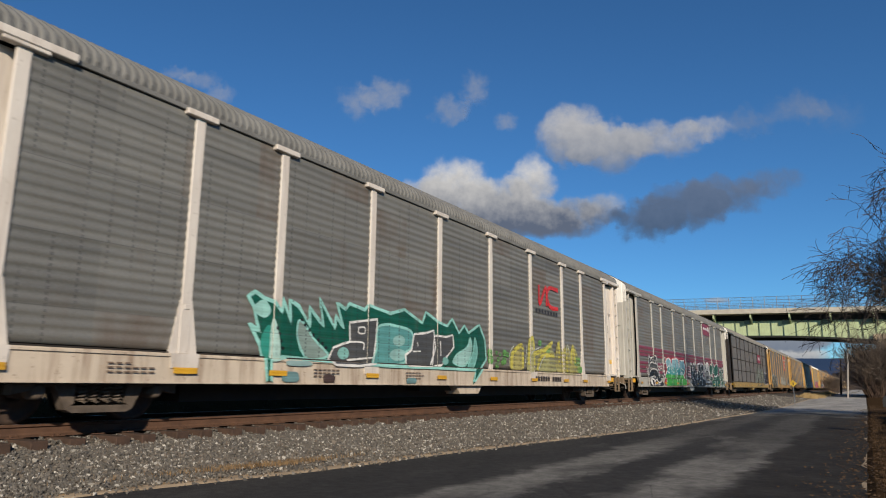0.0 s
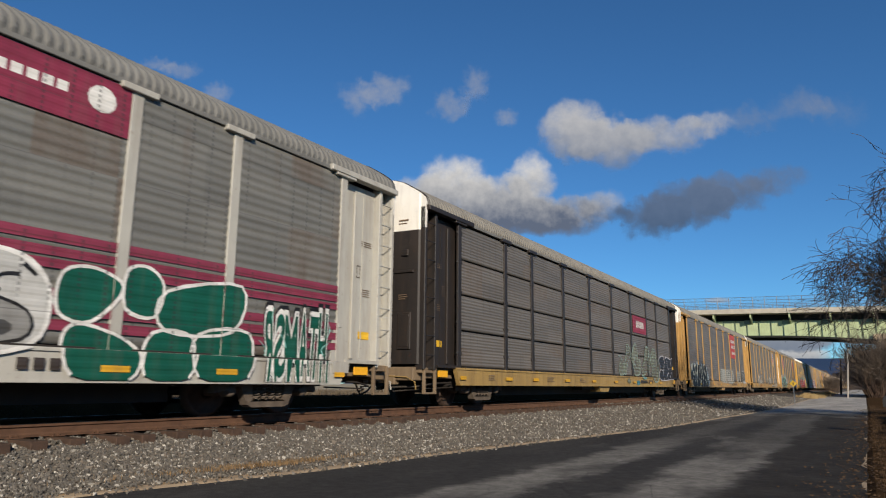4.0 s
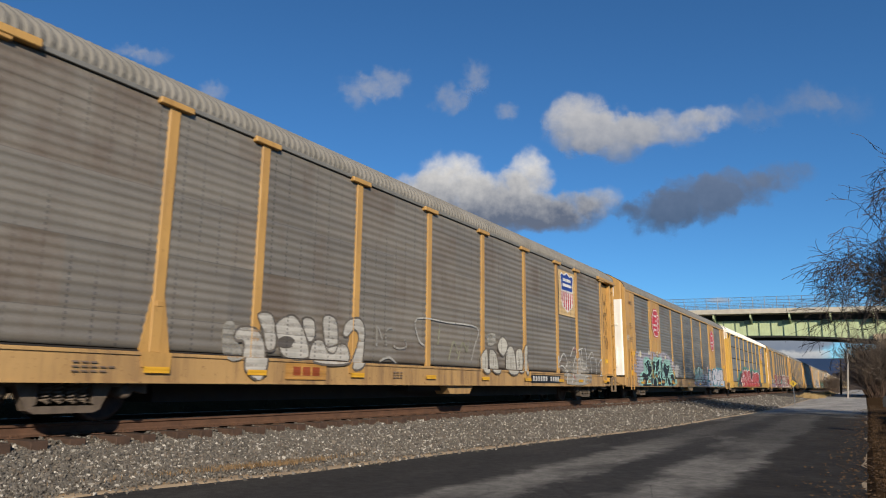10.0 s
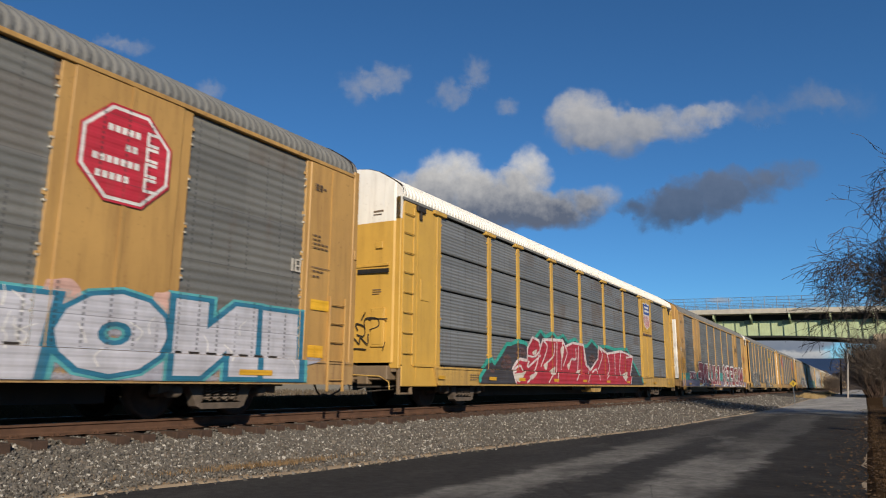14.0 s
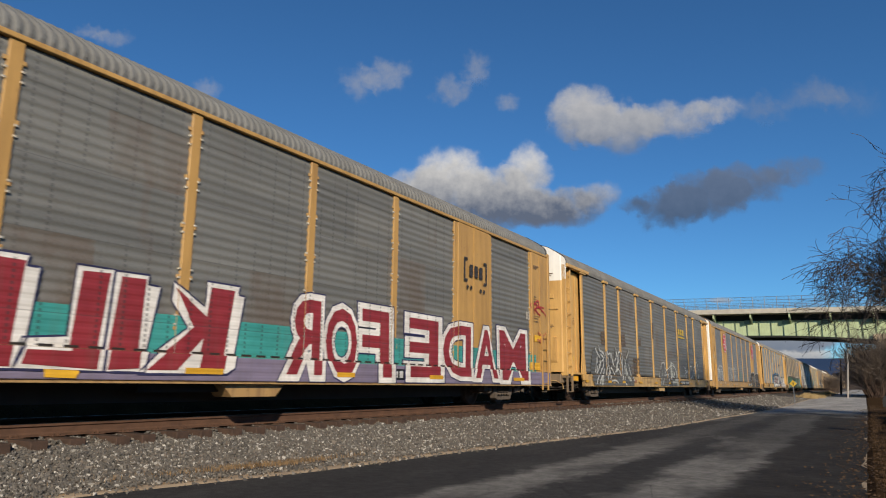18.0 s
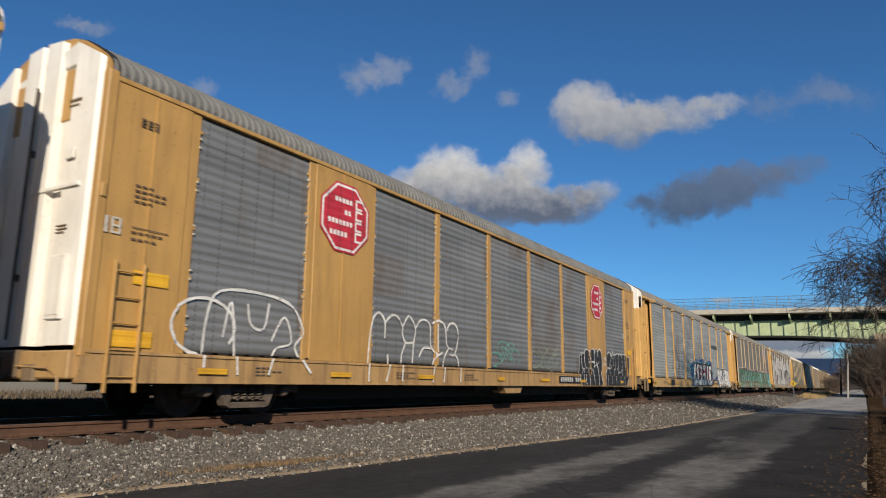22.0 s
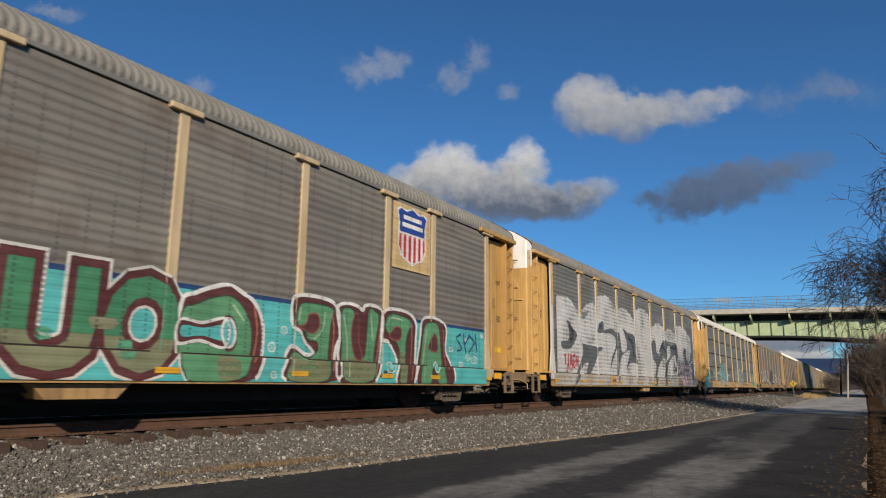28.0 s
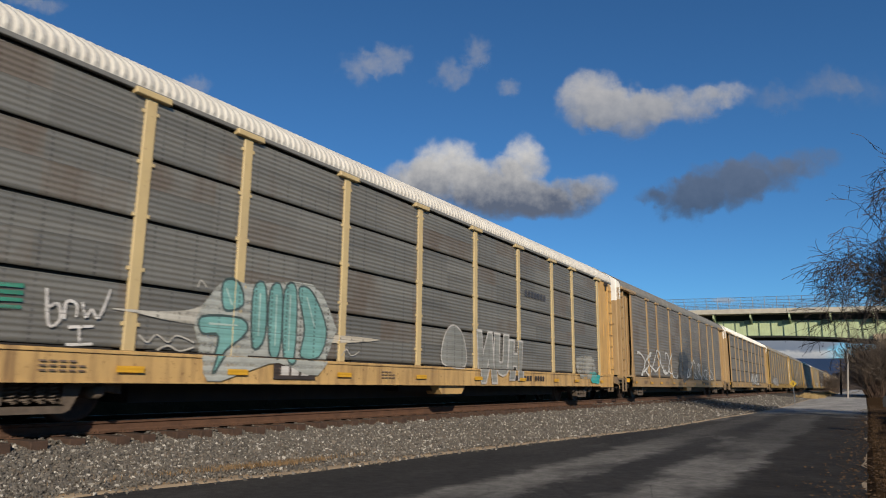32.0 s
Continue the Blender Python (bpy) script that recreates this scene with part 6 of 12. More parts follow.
        T((0.62, 0.42, 0.43), 0.075, 2, [[(12.61, 1.78), (13.11, 1.75)], [(12.40, 1.64), (13.12, 1.60)], [(12.35, 1.48), (13.13, 1.47)], [(12.26, 1.33), (13.15, 1.31)], [(12.45, 1.19), (13.16, 1.17)], [(13.77, 1.74), (13.95, 1.74)], [(13.77, 1.59), (13.96, 1.58)], [(15.01, 1.76), (15.28, 1.76)], [(15.04, 1.60), (15.29, 1.59)]], "pink painted bars")
        T((0.60, 0.57, 0.55), 0.05, 2, [[(12.31, 0.84), (12.43, 0.67), (12.52, 0.85)], [(12.55, 0.85), (12.57, 0.68), (12.71, 0.68)], [(12.81, 0.86), (12.71, 0.77), (12.82, 0.68)], [(12.88, 0.86), (12.90, 0.68), (13.05, 0.68)]], "faint white scrawl")
        F([(17.64, 2.15), (18.04, 2.06), (18.58, 2.18), (19.15, 2.07), (19.45, 1.64), (19.23, 1.00), (17.87, 0.88), (17.42, 1.51)], SLV, 3, WHT, 0.06, label="painted dog face in white and grey")
        F([(17.85, 1.42), (18.44, 1.62), (19.17, 1.44), (19.13, 1.07), (18.01, 1.01)], (0.26, 0.26, 0.25), 4, BLK, 0.04)
        F([(18.12, 1.26), (18.93, 1.30), (18.93, 1.12), (18.18, 1.10)], (0.06, 0.06, 0.06), 5)
        T(BLK, 0.05, 5, [[(17.86, 1.81), (18.10, 1.79), (18.31, 1.67)], [(19.04, 1.88), (18.83, 1.85), (18.66, 1.69)], [(18.13, 1.63), (18.47, 1.56), (18.83, 1.67)], [(17.68, 2.03), (17.83, 1.92)], [(19.07, 2.02), (19.24, 1.89)]])
        F([(19.58, 1.99), (20.03, 2.10), (20.46, 1.87), (20.04, 1.37), (19.56, 1.46)], DGR, 3, WHT, 0.05, label="dark green spray letter with white edge")
        F([(20.50, 2.13), (20.85, 2.23), (21.13, 1.98), (21.00, 1.51), (20.51, 1.60)], DGR, 3, WHT, 0.05, label="dark green spray letter with white edge")
        F([(19.66, 1.15), (19.95, 1.33), (20.75, 1.04), (20.63, 0.59), (19.79, 0.65)], DGR, 3, WHT, 0.05, label="dark green spray letter with white edge")
        F([(21.20, 1.92), (22.66, 2.17), (22.52, 1.40), (21.20, 1.33)], DGR, 3, WHT, 0.05, label="dark green spray letter with white edge")
        F([(21.00, 1.28), (21.72, 1.25), (21.64, 0.63), (20.87, 0.66)], DGR, 3, WHT, 0.05, label="dark green spray letter with white edge")
        F([(21.83, 1.31), (22.89, 1.39), (22.84, 0.66), (21.83, 0.65)], DGR, 3, WHT, 0.05, label="dark green spray letter with white edge")
        piece(car, st, 21, "HTAMSR", 23.2, 24.9, 0.62, 1.9, DGR, WHT, BLK, None, 0.04, 0.045, 0.09, MINT)
    elif i == 2:
        L(rect(17.95, 20.3, 3.05, 3.85), (0.27, 0.025, 0.05), 1, "sign", "dark red sign with white marks")
        L(sum((rect(18.5 + k * 0.23, 18.68 + k * 0.23, 3.3, 3.62) for k in range(6)), []), (0.6, 0.58, 0.55), 2, "sign", "white marks")
        rng = random.Random(12)
        F([(15.55, 1.35), (15.72, 1.55), (15.91, 1.74), (16.25, 1.54), (16.23, 1.10), (15.72, 1.04), (15.57, 1.15)], (0.215, 0.235, 0.185), 1, (0.30, 0.40, 0.345), 0.05, thin=0.38, label="pale grey-green ghostly spray letter")
        F([(16.30, 1.12), (16.35, 1.50), (16.64, 1.94), (16.84, 2.42), (17.31, 2.22), (17.25, 1.91), (16.80, 1.49), (16.58, 1.12)], (0.215, 0.235, 0.185), 1, (0.30, 0.40, 0.345), 0.05, thin=0.38, label="pale grey-green ghostly spray letter")
        F([(17.40, 1.90), (17.54, 2.09), (17.81, 2.33), (18.14, 2.53), (18.36, 2.45), (18.55, 2.08), (18.43, 1.79), (18.00, 1.77), (17.92, 1.62), (18.32, 1.39), (18.40, 1.67), (18.69, 1.80), (18.98, 1.72), (19.04, 1.39), (18.64, 1.09), (17.94, 1.09), (17.84, 1.36), (17.55, 1.67)], (0.215, 0.235, 0.185), 1, (0.30, 0.40, 0.345), 0.05, thin=0.38, label="pale grey-green ghostly spray letter")
        F([(19.18, 1.09), (19.39, 1.54), (19.71, 1.82), (19.90, 2.28), (20.07, 2.47), (20.57, 2.37), (20.28, 1.88), (20.29, 1.54), (19.86, 1.18)], (0.215, 0.235, 0.185), 1, (0.30, 0.40, 0.345), 0.05, thin=0.38, label="pale grey-green ghostly spray letter")
        F([(20.33, 1.21), (20.34, 1.82), (20.58, 2.26), (20.91, 2.05), (20.63, 1.57), (20.60, 1.22)], (0.215, 0.235, 0.185), 1, (0.30, 0.40, 0.345), 0.05, thin=0.38, label="pale grey-green ghostly spray letter")
        F([(20.95, 2.02), (21.36, 2.43), (21.83, 2.30), (21.97, 1.97), (22.37, 1.77), (22.32, 1.15), (21.80, 0.80), (21.25, 0.82), (20.97, 1.10), (21.23, 1.47), (20.93, 1.66)], (0.215, 0.235, 0.185), 1, (0.30, 0.40, 0.345), 0.05, thin=0.38, label="pale grey-green ghostly spray letter")
        T((0.30, 0.40, 0.345), 0.035, 3, [[(17.97, 1.80), (18.19, 1.97), (18.42, 1.91)], [(18.15, 1.38), (18.10, 1.55), (18.26, 1.68)], [(21.06, 1.96), (21.39, 2.02), (21.46, 1.70)], [(21.30, 1.61), (21.75, 1.57), (22.04, 1.75)], [(15.48, 1.88), (15.76, 1.84), (15.89, 1.91), (15.97, 1.80)]], "pale thin lines", thin=0.1)
        F([(16.80, 1.75), (16.80, 1.74), (16.79, 1.73), (16.77, 1.72), (16.75, 1.73), (16.75, 1.75), (16.75, 1.76), (16.77, 1.77), (16.78, 1.77), (16.80, 1.77)], (0.34, 0.35, 0.31), 1)
        F([(17.10, 1.65), (17.10, 1.64), (17.08, 1.62), (17.07, 1.62), (17.05, 1.63), (17.04, 1.65), (17.05, 1.66), (17.06, 1.67), (17.08, 1.68), (17.09, 1.67)], (0.34, 0.35, 0.31), 1)
        F([(17.20, 1.82), (17.20, 1.81), (17.18, 1.80), (17.16, 1.79), (17.15, 1.80), (17.14, 1.82), (17.14, 1.83), (17.16, 1.84), (17.18, 1.85), (17.19, 1.84)], (0.34, 0.35, 0.31), 1)
        F([(17.01, 1.46), (17.00, 1.44), (16.99, 1.43), (16.97, 1.43), (16.96, 1.44), (16.95, 1.45), (16.95, 1.47), (16.97, 1.48), (16.98, 1.48), (17.00, 1.47)], (0.34, 0.35, 0.31), 1)
        F([(18.81, 2.11), (18.81, 2.09), (18.79, 2.08), (18.77, 2.07), (18.75, 2.08), (18.74, 2.10), (18.74, 2.12), (18.76, 2.13), (18.78, 2.13), (18.80, 2.13)], (0.34, 0.35, 0.31), 1)
        F([(18.98, 1.97), (18.98, 1.95), (18.96, 1.94), (18.93, 1.94), (18.91, 1.95), (18.91, 1.96), (18.91, 1.98), (18.93, 2.00), (18.95, 2.00), (18.98, 1.99)], (0.34, 0.35, 0.31), 1)
        F([(19.21, 2.13), (19.21, 2.11), (19.19, 2.09), (19.16, 2.09), (19.14, 2.10), (19.13, 2.12), (19.14, 2.14), (19.16, 2.15), (19.18, 2.15), (19.20, 2.15)], (0.34, 0.35, 0.31), 1)
        F([(19.50, 2.23), (19.50, 2.21), (19.48, 2.19), (19.45, 2.19), (19.43, 2.20), (19.42, 2.22), (19.42, 2.24), (19.45, 2.25), (19.47, 2.26), (19.49, 2.25)], (0.34, 0.35, 0.31), 1)
        F([(19.40, 1.92), (19.39, 1.90), (19.37, 1.89), (19.35, 1.89), (19.33, 1.90), (19.32, 1.92), (19.32, 1.94), (19.34, 1.95), (19.37, 1.95), (19.39, 1.94)], (0.34, 0.35, 0.31), 1)
        F([(19.16, 1.77), (19.16, 1.75), (19.14, 1.74), (19.11, 1.74), (19.09, 1.75), (19.08, 1.76), (19.09, 1.78), (19.11, 1.80), (19.13, 1.80), (19.15, 1.79)], (0.34, 0.35, 0.31), 1)
        F([(18.57, 2.23), (18.57, 2.21), (18.55, 2.20), (18.52, 2.20), (18.51, 2.21), (18.50, 2.22), (18.50, 2.24), (18.52, 2.25), (18.54, 2.26), (18.56, 2.25)], (0.34, 0.35, 0.31), 1)
        F([(17.37, 2.26), (17.36, 2.24), (17.35, 2.23), (17.33, 2.23), (17.31, 2.24), (17.30, 2.25), (17.31, 2.27), (17.32, 2.28), (17.34, 2.28), (17.36, 2.28)], (0.34, 0.35, 0.31), 1)
        F([(17.55, 2.35), (17.54, 2.33), (17.53, 2.32), (17.51, 2.31), (17.49, 2.32), (17.48, 2.34), (17.49, 2.35), (17.50, 2.37), (17.52, 2.37), (17.54, 2.36)], (0.34, 0.35, 0.31), 1)
        L(blob(rng, 17.98, 18.53, 0.63, 0.83, 24, 0.15), (0.06, 0.20, 0.26), 1, label="teal-blue painted patch", thin=0.1)
        L(blob(rng, 19.12, 19.78, 0.89, 1.06, 24, 0.15), (0.14, 0.30, 0.30), 1, thin=0.1)
        L(blob(rng, 16.51, 17.05, 0.69, 0.91, 24, 0.15), (0.19, 0.21, 0.15), 1, thin=0.2)
        F([(22.52, 1.94), (23.04, 2.12), (23.53, 2.11), (23.72, 1.79), (23.97, 2.07), (24.31, 2.11), (24.76, 2.05), (25.09, 2.03), (25.61, 2.14), (26.21, 1.83), (26.18, 1.22), (25.82, 1.00), (24.63, 0.94), (23.10, 0.87), (22.33, 0.98), (22.81, 1.45)], (0.018, 0.018, 0.024), 2, (0.52, 0.51, 0.54), 0.045, label="black spray lettering with pale lines")
        T((0.52, 0.51, 0.54), 0.04, 4, [[(23.68, 2.02), (23.53, 1.53), (23.10, 0.85)], [(22.37, 1.23), (22.88, 1.43), (23.42, 1.34)], [(24.28, 1.96), (24.33, 1.58), (24.71, 1.47)], [(23.95, 0.72), (24.16, 1.10), (24.65, 1.33)], [(25.09, 1.98), (25.24, 1.50), (25.90, 1.30)], [(24.79, 0.97), (25.20, 1.34)]], "pale thin lines")
    elif i == 3:
        rng = random.Random(4)
        L(rect(17.75, 20.3, 2.9, 4.80), (0.46, 0.05, 0.045), 1, "sign", "red sign with three rows of white marks")
        for z, n in ((4.15, 8), (3.7, 7), (3.2, 7)):
            L(sum((rect(20.1 - k * 0.27, 20.28 - k * 0.27, z, z + 0.24) for k in range(n)), []), (0.62, 0.60, 0.57), 2, "sign", "row of white marks")
        F([(6.91, 1.82), (7.24, 1.78), (7.61, 1.25), (7.56, 0.88), (7.01, 0.80)], (0.32, 0.40, 0.44), 1, thin=0.1, label="pale blue painted glow")
        L(blob(rng, 1.85, 2.22, 1.76, 1.97, 24, 0.15), (0.32, 0.40, 0.45), 0.5, label="pale blue painted glow")
        L(blob(rng, 2.80, 3.14, 1.87, 2.05, 24, 0.15), (0.32, 0.40, 0.45), 0.5, label="pale blue painted glow")
        L(blob(rng, 3.70, 4.05, 1.92, 2.17, 24, 0.15), (0.32, 0.40, 0.45), 0.5, label="pale blue painted glow")
        L(blob(rng, 5.11, 5.45, 1.84, 2.09, 24, 0.15), (0.32, 0.40, 0.45), 0.5, label="pale blue painted glow")
        L(blob(rng, 5.81, 6.20, 1.88, 2.08, 24, 0.15), (0.32, 0.40, 0.45), 0.5, label="pale blue painted glow")
        F([(1.88, 1.65), (2.21, 1.94), (2.49, 2.02), (2.94, 1.88), (3.35, 1.96), (3.78, 1.90), (4.56, 2.03), (5.10, 1.82), (5.98, 1.98), (6.43, 2.08), (6.91, 1.82), (7.11, 1.36), (7.05, 0.88), (6.88, 0.59), (2.02, 0.56), (1.84, 1.01)], (0.58, 0.56, 0.44), 1.5, label="cream painted ground")
        F([(1.90, 1.50), (2.06, 1.62), (2.28, 1.56), (2.52, 1.32), (2.78, 1.25), (2.86, 1.34), (2.67, 1.52), (2.47, 1.55), (2.45, 1.91), (2.59, 1.98), (2.89, 1.85), (3.12, 1.59), (3.17, 1.28), (3.02, 1.02), (2.71, 0.99), (2.47, 1.19), (2.38, 1.14), (2.41, 1.01), (2.63, 0.83), (2.77, 0.92), (3.13, 0.97), (3.04, 0.57), (2.06, 0.57), (1.86, 1.01)], BLK, 3, label="black spray letter with cream edge")
        F([(3.83, 1.74), (3.78, 1.60), (3.62, 1.50), (3.42, 1.48), (3.25, 1.55), (3.18, 1.67), (3.22, 1.80), (3.37, 1.90), (3.57, 1.93), (3.75, 1.87)], BLK, 3, label="black dot of a spray letter")
        F([(3.40, 1.36), (3.62, 1.40), (3.71, 1.14), (3.70, 0.94), (4.01, 1.18), (3.92, 0.58), (3.16, 0.58), (3.30, 0.93)], BLK, 3, label="black spray letter with cream edge")
        F([(4.00, 1.84), (4.34, 1.95), (4.37, 1.34), (4.54, 1.35), (4.51, 1.94), (4.79, 1.85), (4.95, 1.42), (5.01, 0.94), (4.99, 0.59), (4.36, 0.59), (4.38, 0.74), (4.55, 0.87), (4.57, 1.09), (4.26, 1.06), (4.28, 0.78), (3.89, 0.58), (3.94, 0.91), (3.96, 1.34)], BLK, 3.4, label="black spray letter with cream edge")
        F([(5.04, 1.74), (5.33, 1.65), (5.39, 1.31), (5.53, 1.52), (5.49, 1.84), (5.97, 1.93), (5.85, 1.48), (5.54, 1.07), (5.82, 0.95), (5.98, 0.95), (5.93, 0.60), (5.18, 0.59), (5.19, 0.95), (5.07, 1.42)], BLK, 3, label="black spray letter with cream edge")
        F([(6.11, 1.77), (6.43, 2.02), (6.81, 1.84), (7.00, 1.36), (6.95, 0.94), (6.83, 0.61), (5.97, 0.60), (6.25, 0.89), (5.85, 1.04), (5.78, 1.34), (5.93, 1.54), (6.30, 1.32), (6.54, 1.26), (6.64, 1.46), (6.33, 1.55)], BLK, 3.4, label="black spray letter with cream edge")
        F([(6.50, 1.01), (6.48, 0.94), (6.42, 0.90), (6.35, 0.89), (6.28, 0.93), (6.25, 1.00), (6.27, 1.07), (6.33, 1.12), (6.41, 1.12), (6.47, 1.08)], (0.58, 0.56, 0.44), 4)
        T((0.33, 0.27, 0.25), 0.035, 2, [[(7.22, 2.01), (7.36, 1.86), (7.67, 1.40), (7.63, 1.02)], [(7.43, 1.99), (7.75, 2.06)], [(8.28, 2.00), (8.83, 1.97), (8.80, 1.60), (8.25, 1.43)], [(8.04, 1.13), (8.52, 1.30), (8.76, 1.04)], [(9.35, 1.98), (9.90, 2.06)], [(9.77, 1.85), (9.88, 1.12)], [(11.47, 1.98), (10.81, 2.02), (10.59, 1.66), (11.31, 1.51), (11.16, 1.12), (10.53, 1.14)], [(10.27, 2.02), (9.92, 1.78)]], "faint thin spray lines")
        F([(12.27, 1.75), (12.83, 1.92), (14.39, 1.92), (15.08, 1.89), (18.33, 1.85), (18.29, 0.88), (12.94, 0.92), (12.28, 1.11)], (0.36, 0.365, 0.33), 1, thin=0.2, label="pale painted wash")
        T((0.50, 0.495, 0.45), 0.045, 3, [[(12.46, 1.07), (12.54, 1.69), (13.02, 1.81), (13.13, 1.24)], [(13.43, 1.05), (13.53, 1.70), (14.06, 1.78), (14.12, 1.07)], [(14.39, 1.08), (14.61, 1.71), (15.20, 1.79), (15.07, 1.10)], [(15.55, 1.05), (15.81, 1.72), (16.33, 1.74), (16.37, 1.07)]], "pale spray lines")
        F([(20.53, 1.60), (20.96, 1.87), (21.28, 1.80), (21.83, 1.74), (21.99, 1.90), (22.30, 1.94), (22.53, 1.84), (22.55, 1.35), (22.50, 0.94), (22.13, 0.96), (22.08, 1.08), (21.72, 1.23), (21.35, 1.20), (21.17, 1.01), (20.83, 0.97), (20.72, 1.45)], (0.33, 0.335, 0.31), 2, (0.50, 0.49, 0.46), 0.05, thin=0.12, label="pale grey spray lettering")
        F([(20.20, 1.40), (20.59, 1.48), (20.75, 1.22), (20.79, 1.02), (20.26, 0.96)], (0.40, 0.39, 0.36), 2, (0.50, 0.49, 0.46), 0.04, thin=0.12)
        T((0.13, 0.12, 0.115), 0.06, 3, [[(21.04, 1.66), (21.15, 1.40), (21.32, 1.26)], [(21.56, 1.72), (21.56, 1.43), (21.89, 1.20)], [(20.81, 1.58), (20.90, 1.23)], [(21.91, 1.62), (22.21, 1.54), (22.13, 1.21)]], "dark spray lines", thin=0.1)
        F([(23.18, 1.69), (23.43, 1.94), (23.70, 1.90), (23.93, 1.99), (24.19, 1.90), (24.62, 1.98), (25.05, 1.84), (25.14, 1.54), (24.96, 0.96), (24.36, 0.93), (23.41, 0.93), (23.19, 1.22)], (0.095, 0.095, 0.092), 2, (0.55, 0.55, 0.52), 0.045, label="dark bubble lettering with white edges")
        F([(23.34, 1.01), (23.94, 1.08), (24.44, 1.03), (24.98, 1.18), (24.94, 0.94), (23.42, 0.91)], (0.52, 0.52, 0.50), 3, thin=0.08, label="white painted base")
        T((0.50, 0.50, 0.47), 0.04, 3.5, [[(23.70, 1.90), (23.80, 1.68), (24.09, 1.62), (24.20, 1.82)], [(23.57, 1.31), (23.57, 1.64), (23.76, 1.70)], [(23.57, 1.25), (23.74, 1.50), (23.90, 1.45), (23.89, 1.14)], [(24.12, 1.28), (24.31, 1.48), (24.66, 1.47), (24.77, 1.25)], [(24.22, 1.60), (24.93, 1.53)], [(24.36, 1.91), (24.53, 1.50), (24.51, 1.17)], [(24.62, 1.97), (24.74, 1.65)]], "white spray loops")
        T((0.45, 0.44, 0.40), 0.05, 2, [[(20.52, 1.61), (20.78, 1.80), (21.02, 1.87), (21.28, 1.79)]])
    elif i == 4:
        rng = random.Random(5)
        shield_sign(car, st, 20.75, 22.05, 3.2, 4.55)
        F([(5.87, 1.35), (5.99, 1.50), (6.33, 1.49), (6.56, 1.26), (6.59, 0.89), (6.43, 0.62), (6.08, 0.79), (6.09, 1.23), (5.93, 1.26)], (0.45, 0.435, 0.395), 2, (0.12, 0.105, 0.09), 0.04, thin=0.06, label="chalky white spray letter")
        F([(6.35, 1.74), (6.68, 1.78), (6.83, 1.48), (6.83, 1.18), (6.62, 1.14), (6.51, 1.46)], (0.45, 0.435, 0.395), 2, (0.12, 0.105, 0.09), 0.04, thin=0.06, label="chalky white spray letter")
        F([(6.81, 1.61), (7.21, 1.81), (7.47, 1.65), (7.66, 1.34), (7.72, 1.06), (7.36, 1.00), (7.02, 1.06), (6.88, 1.33)], (0.45, 0.435, 0.395), 2, (0.12, 0.105, 0.09), 0.04, thin=0.06, label="chalky white spray letter")
        F([(7.49, 1.74), (7.80, 1.77), (7.87, 1.47), (7.69, 1.34)], (0.45, 0.435, 0.395), 2, (0.12, 0.105, 0.09), 0.04, thin=0.06, label="chalky white spray letter")
        F([(7.82, 1.34), (8.07, 1.40), (8.26, 1.27), (8.79, 1.36), (8.87, 0.98), (7.79, 0.96)], (0.45, 0.435, 0.395), 2, (0.12, 0.105, 0.09), 0.04, thin=0.06, label="chalky white spray letter")
        F([(8.08, 1.83), (8.45, 1.84), (8.56, 1.41), (8.45, 1.16), (8.19, 1.26)], (0.45, 0.435, 0.395), 2, (0.12, 0.105, 0.09), 0.04, thin=0.06, label="chalky white spray letter")
        F([(8.70, 1.58), (8.82, 1.82), (9.21, 1.92), (9.41, 1.72), (9.40, 1.22), (9.30, 0.90), (8.95, 0.89), (9.19, 1.45), (9.07, 1.66), (8.82, 1.50)], (0.45, 0.435, 0.395), 2, (0.12, 0.105, 0.09), 0.04, thin=0.06, label="chalky white spray letter")
        F([(5.63, 1.49), (5.85, 1.56), (5.93, 1.26), (6.08, 1.13), (6.05, 0.98), (5.70, 0.95)], (0.30, 0.29, 0.26), 1, thin=0.25)
        F([(7.33, 1.32), (7.29, 1.24), (7.18, 1.20), (7.04, 1.19), (6.92, 1.22), (6.88, 1.28), (6.91, 1.35), (7.01, 1.40), (7.15, 1.41), (7.27, 1.38)], (0.10, 0.09, 0.08), 3, thin=0.1)
        T((0.45, 0.435, 0.395), 0.08, 4, [[(7.03, 1.14), (7.18, 1.07), (7.34, 1.18), (7.27, 1.28)]])
        T((0.30, 0.29, 0.265), 0.05, 2, [[(9.85, 1.37), (9.86, 1.80), (10.06, 1.52)], [(10.21, 1.39), (10.20, 1.73), (10.42, 1.80)], [(10.49, 1.41), (10.69, 1.36), (10.99, 1.41), (10.93, 1.58)], [(9.97, 1.05), (10.32, 1.15), (10.62, 1.02)]], "faint pale scrawl")
        T((0.42, 0.41, 0.38), 0.045, 2, [[(11.77, 1.48), (11.51, 1.62), (11.43, 2.10), (12.81, 2.12)], [(12.81, 2.12), (14.46, 2.10), (14.28, 1.57), (14.11, 1.20)]], "loose painted frame")
        T((0.28, 0.28, 0.19), 0.05, 2, [[(12.39, 1.53), (12.49, 2.05)], [(12.92, 1.17), (13.16, 1.66), (13.38, 1.35)], [(13.39, 1.18), (13.65, 1.66), (13.88, 1.42), (13.94, 1.72)]], "thin olive lines")
        F([(14.70, 0.94), (14.64, 1.33), (14.96, 1.56), (15.08, 1.39), (15.06, 0.91)], (0.45, 0.435, 0.38), 2, (0.12, 0.105, 0.09), 0.04, label="chalky white spray letter")
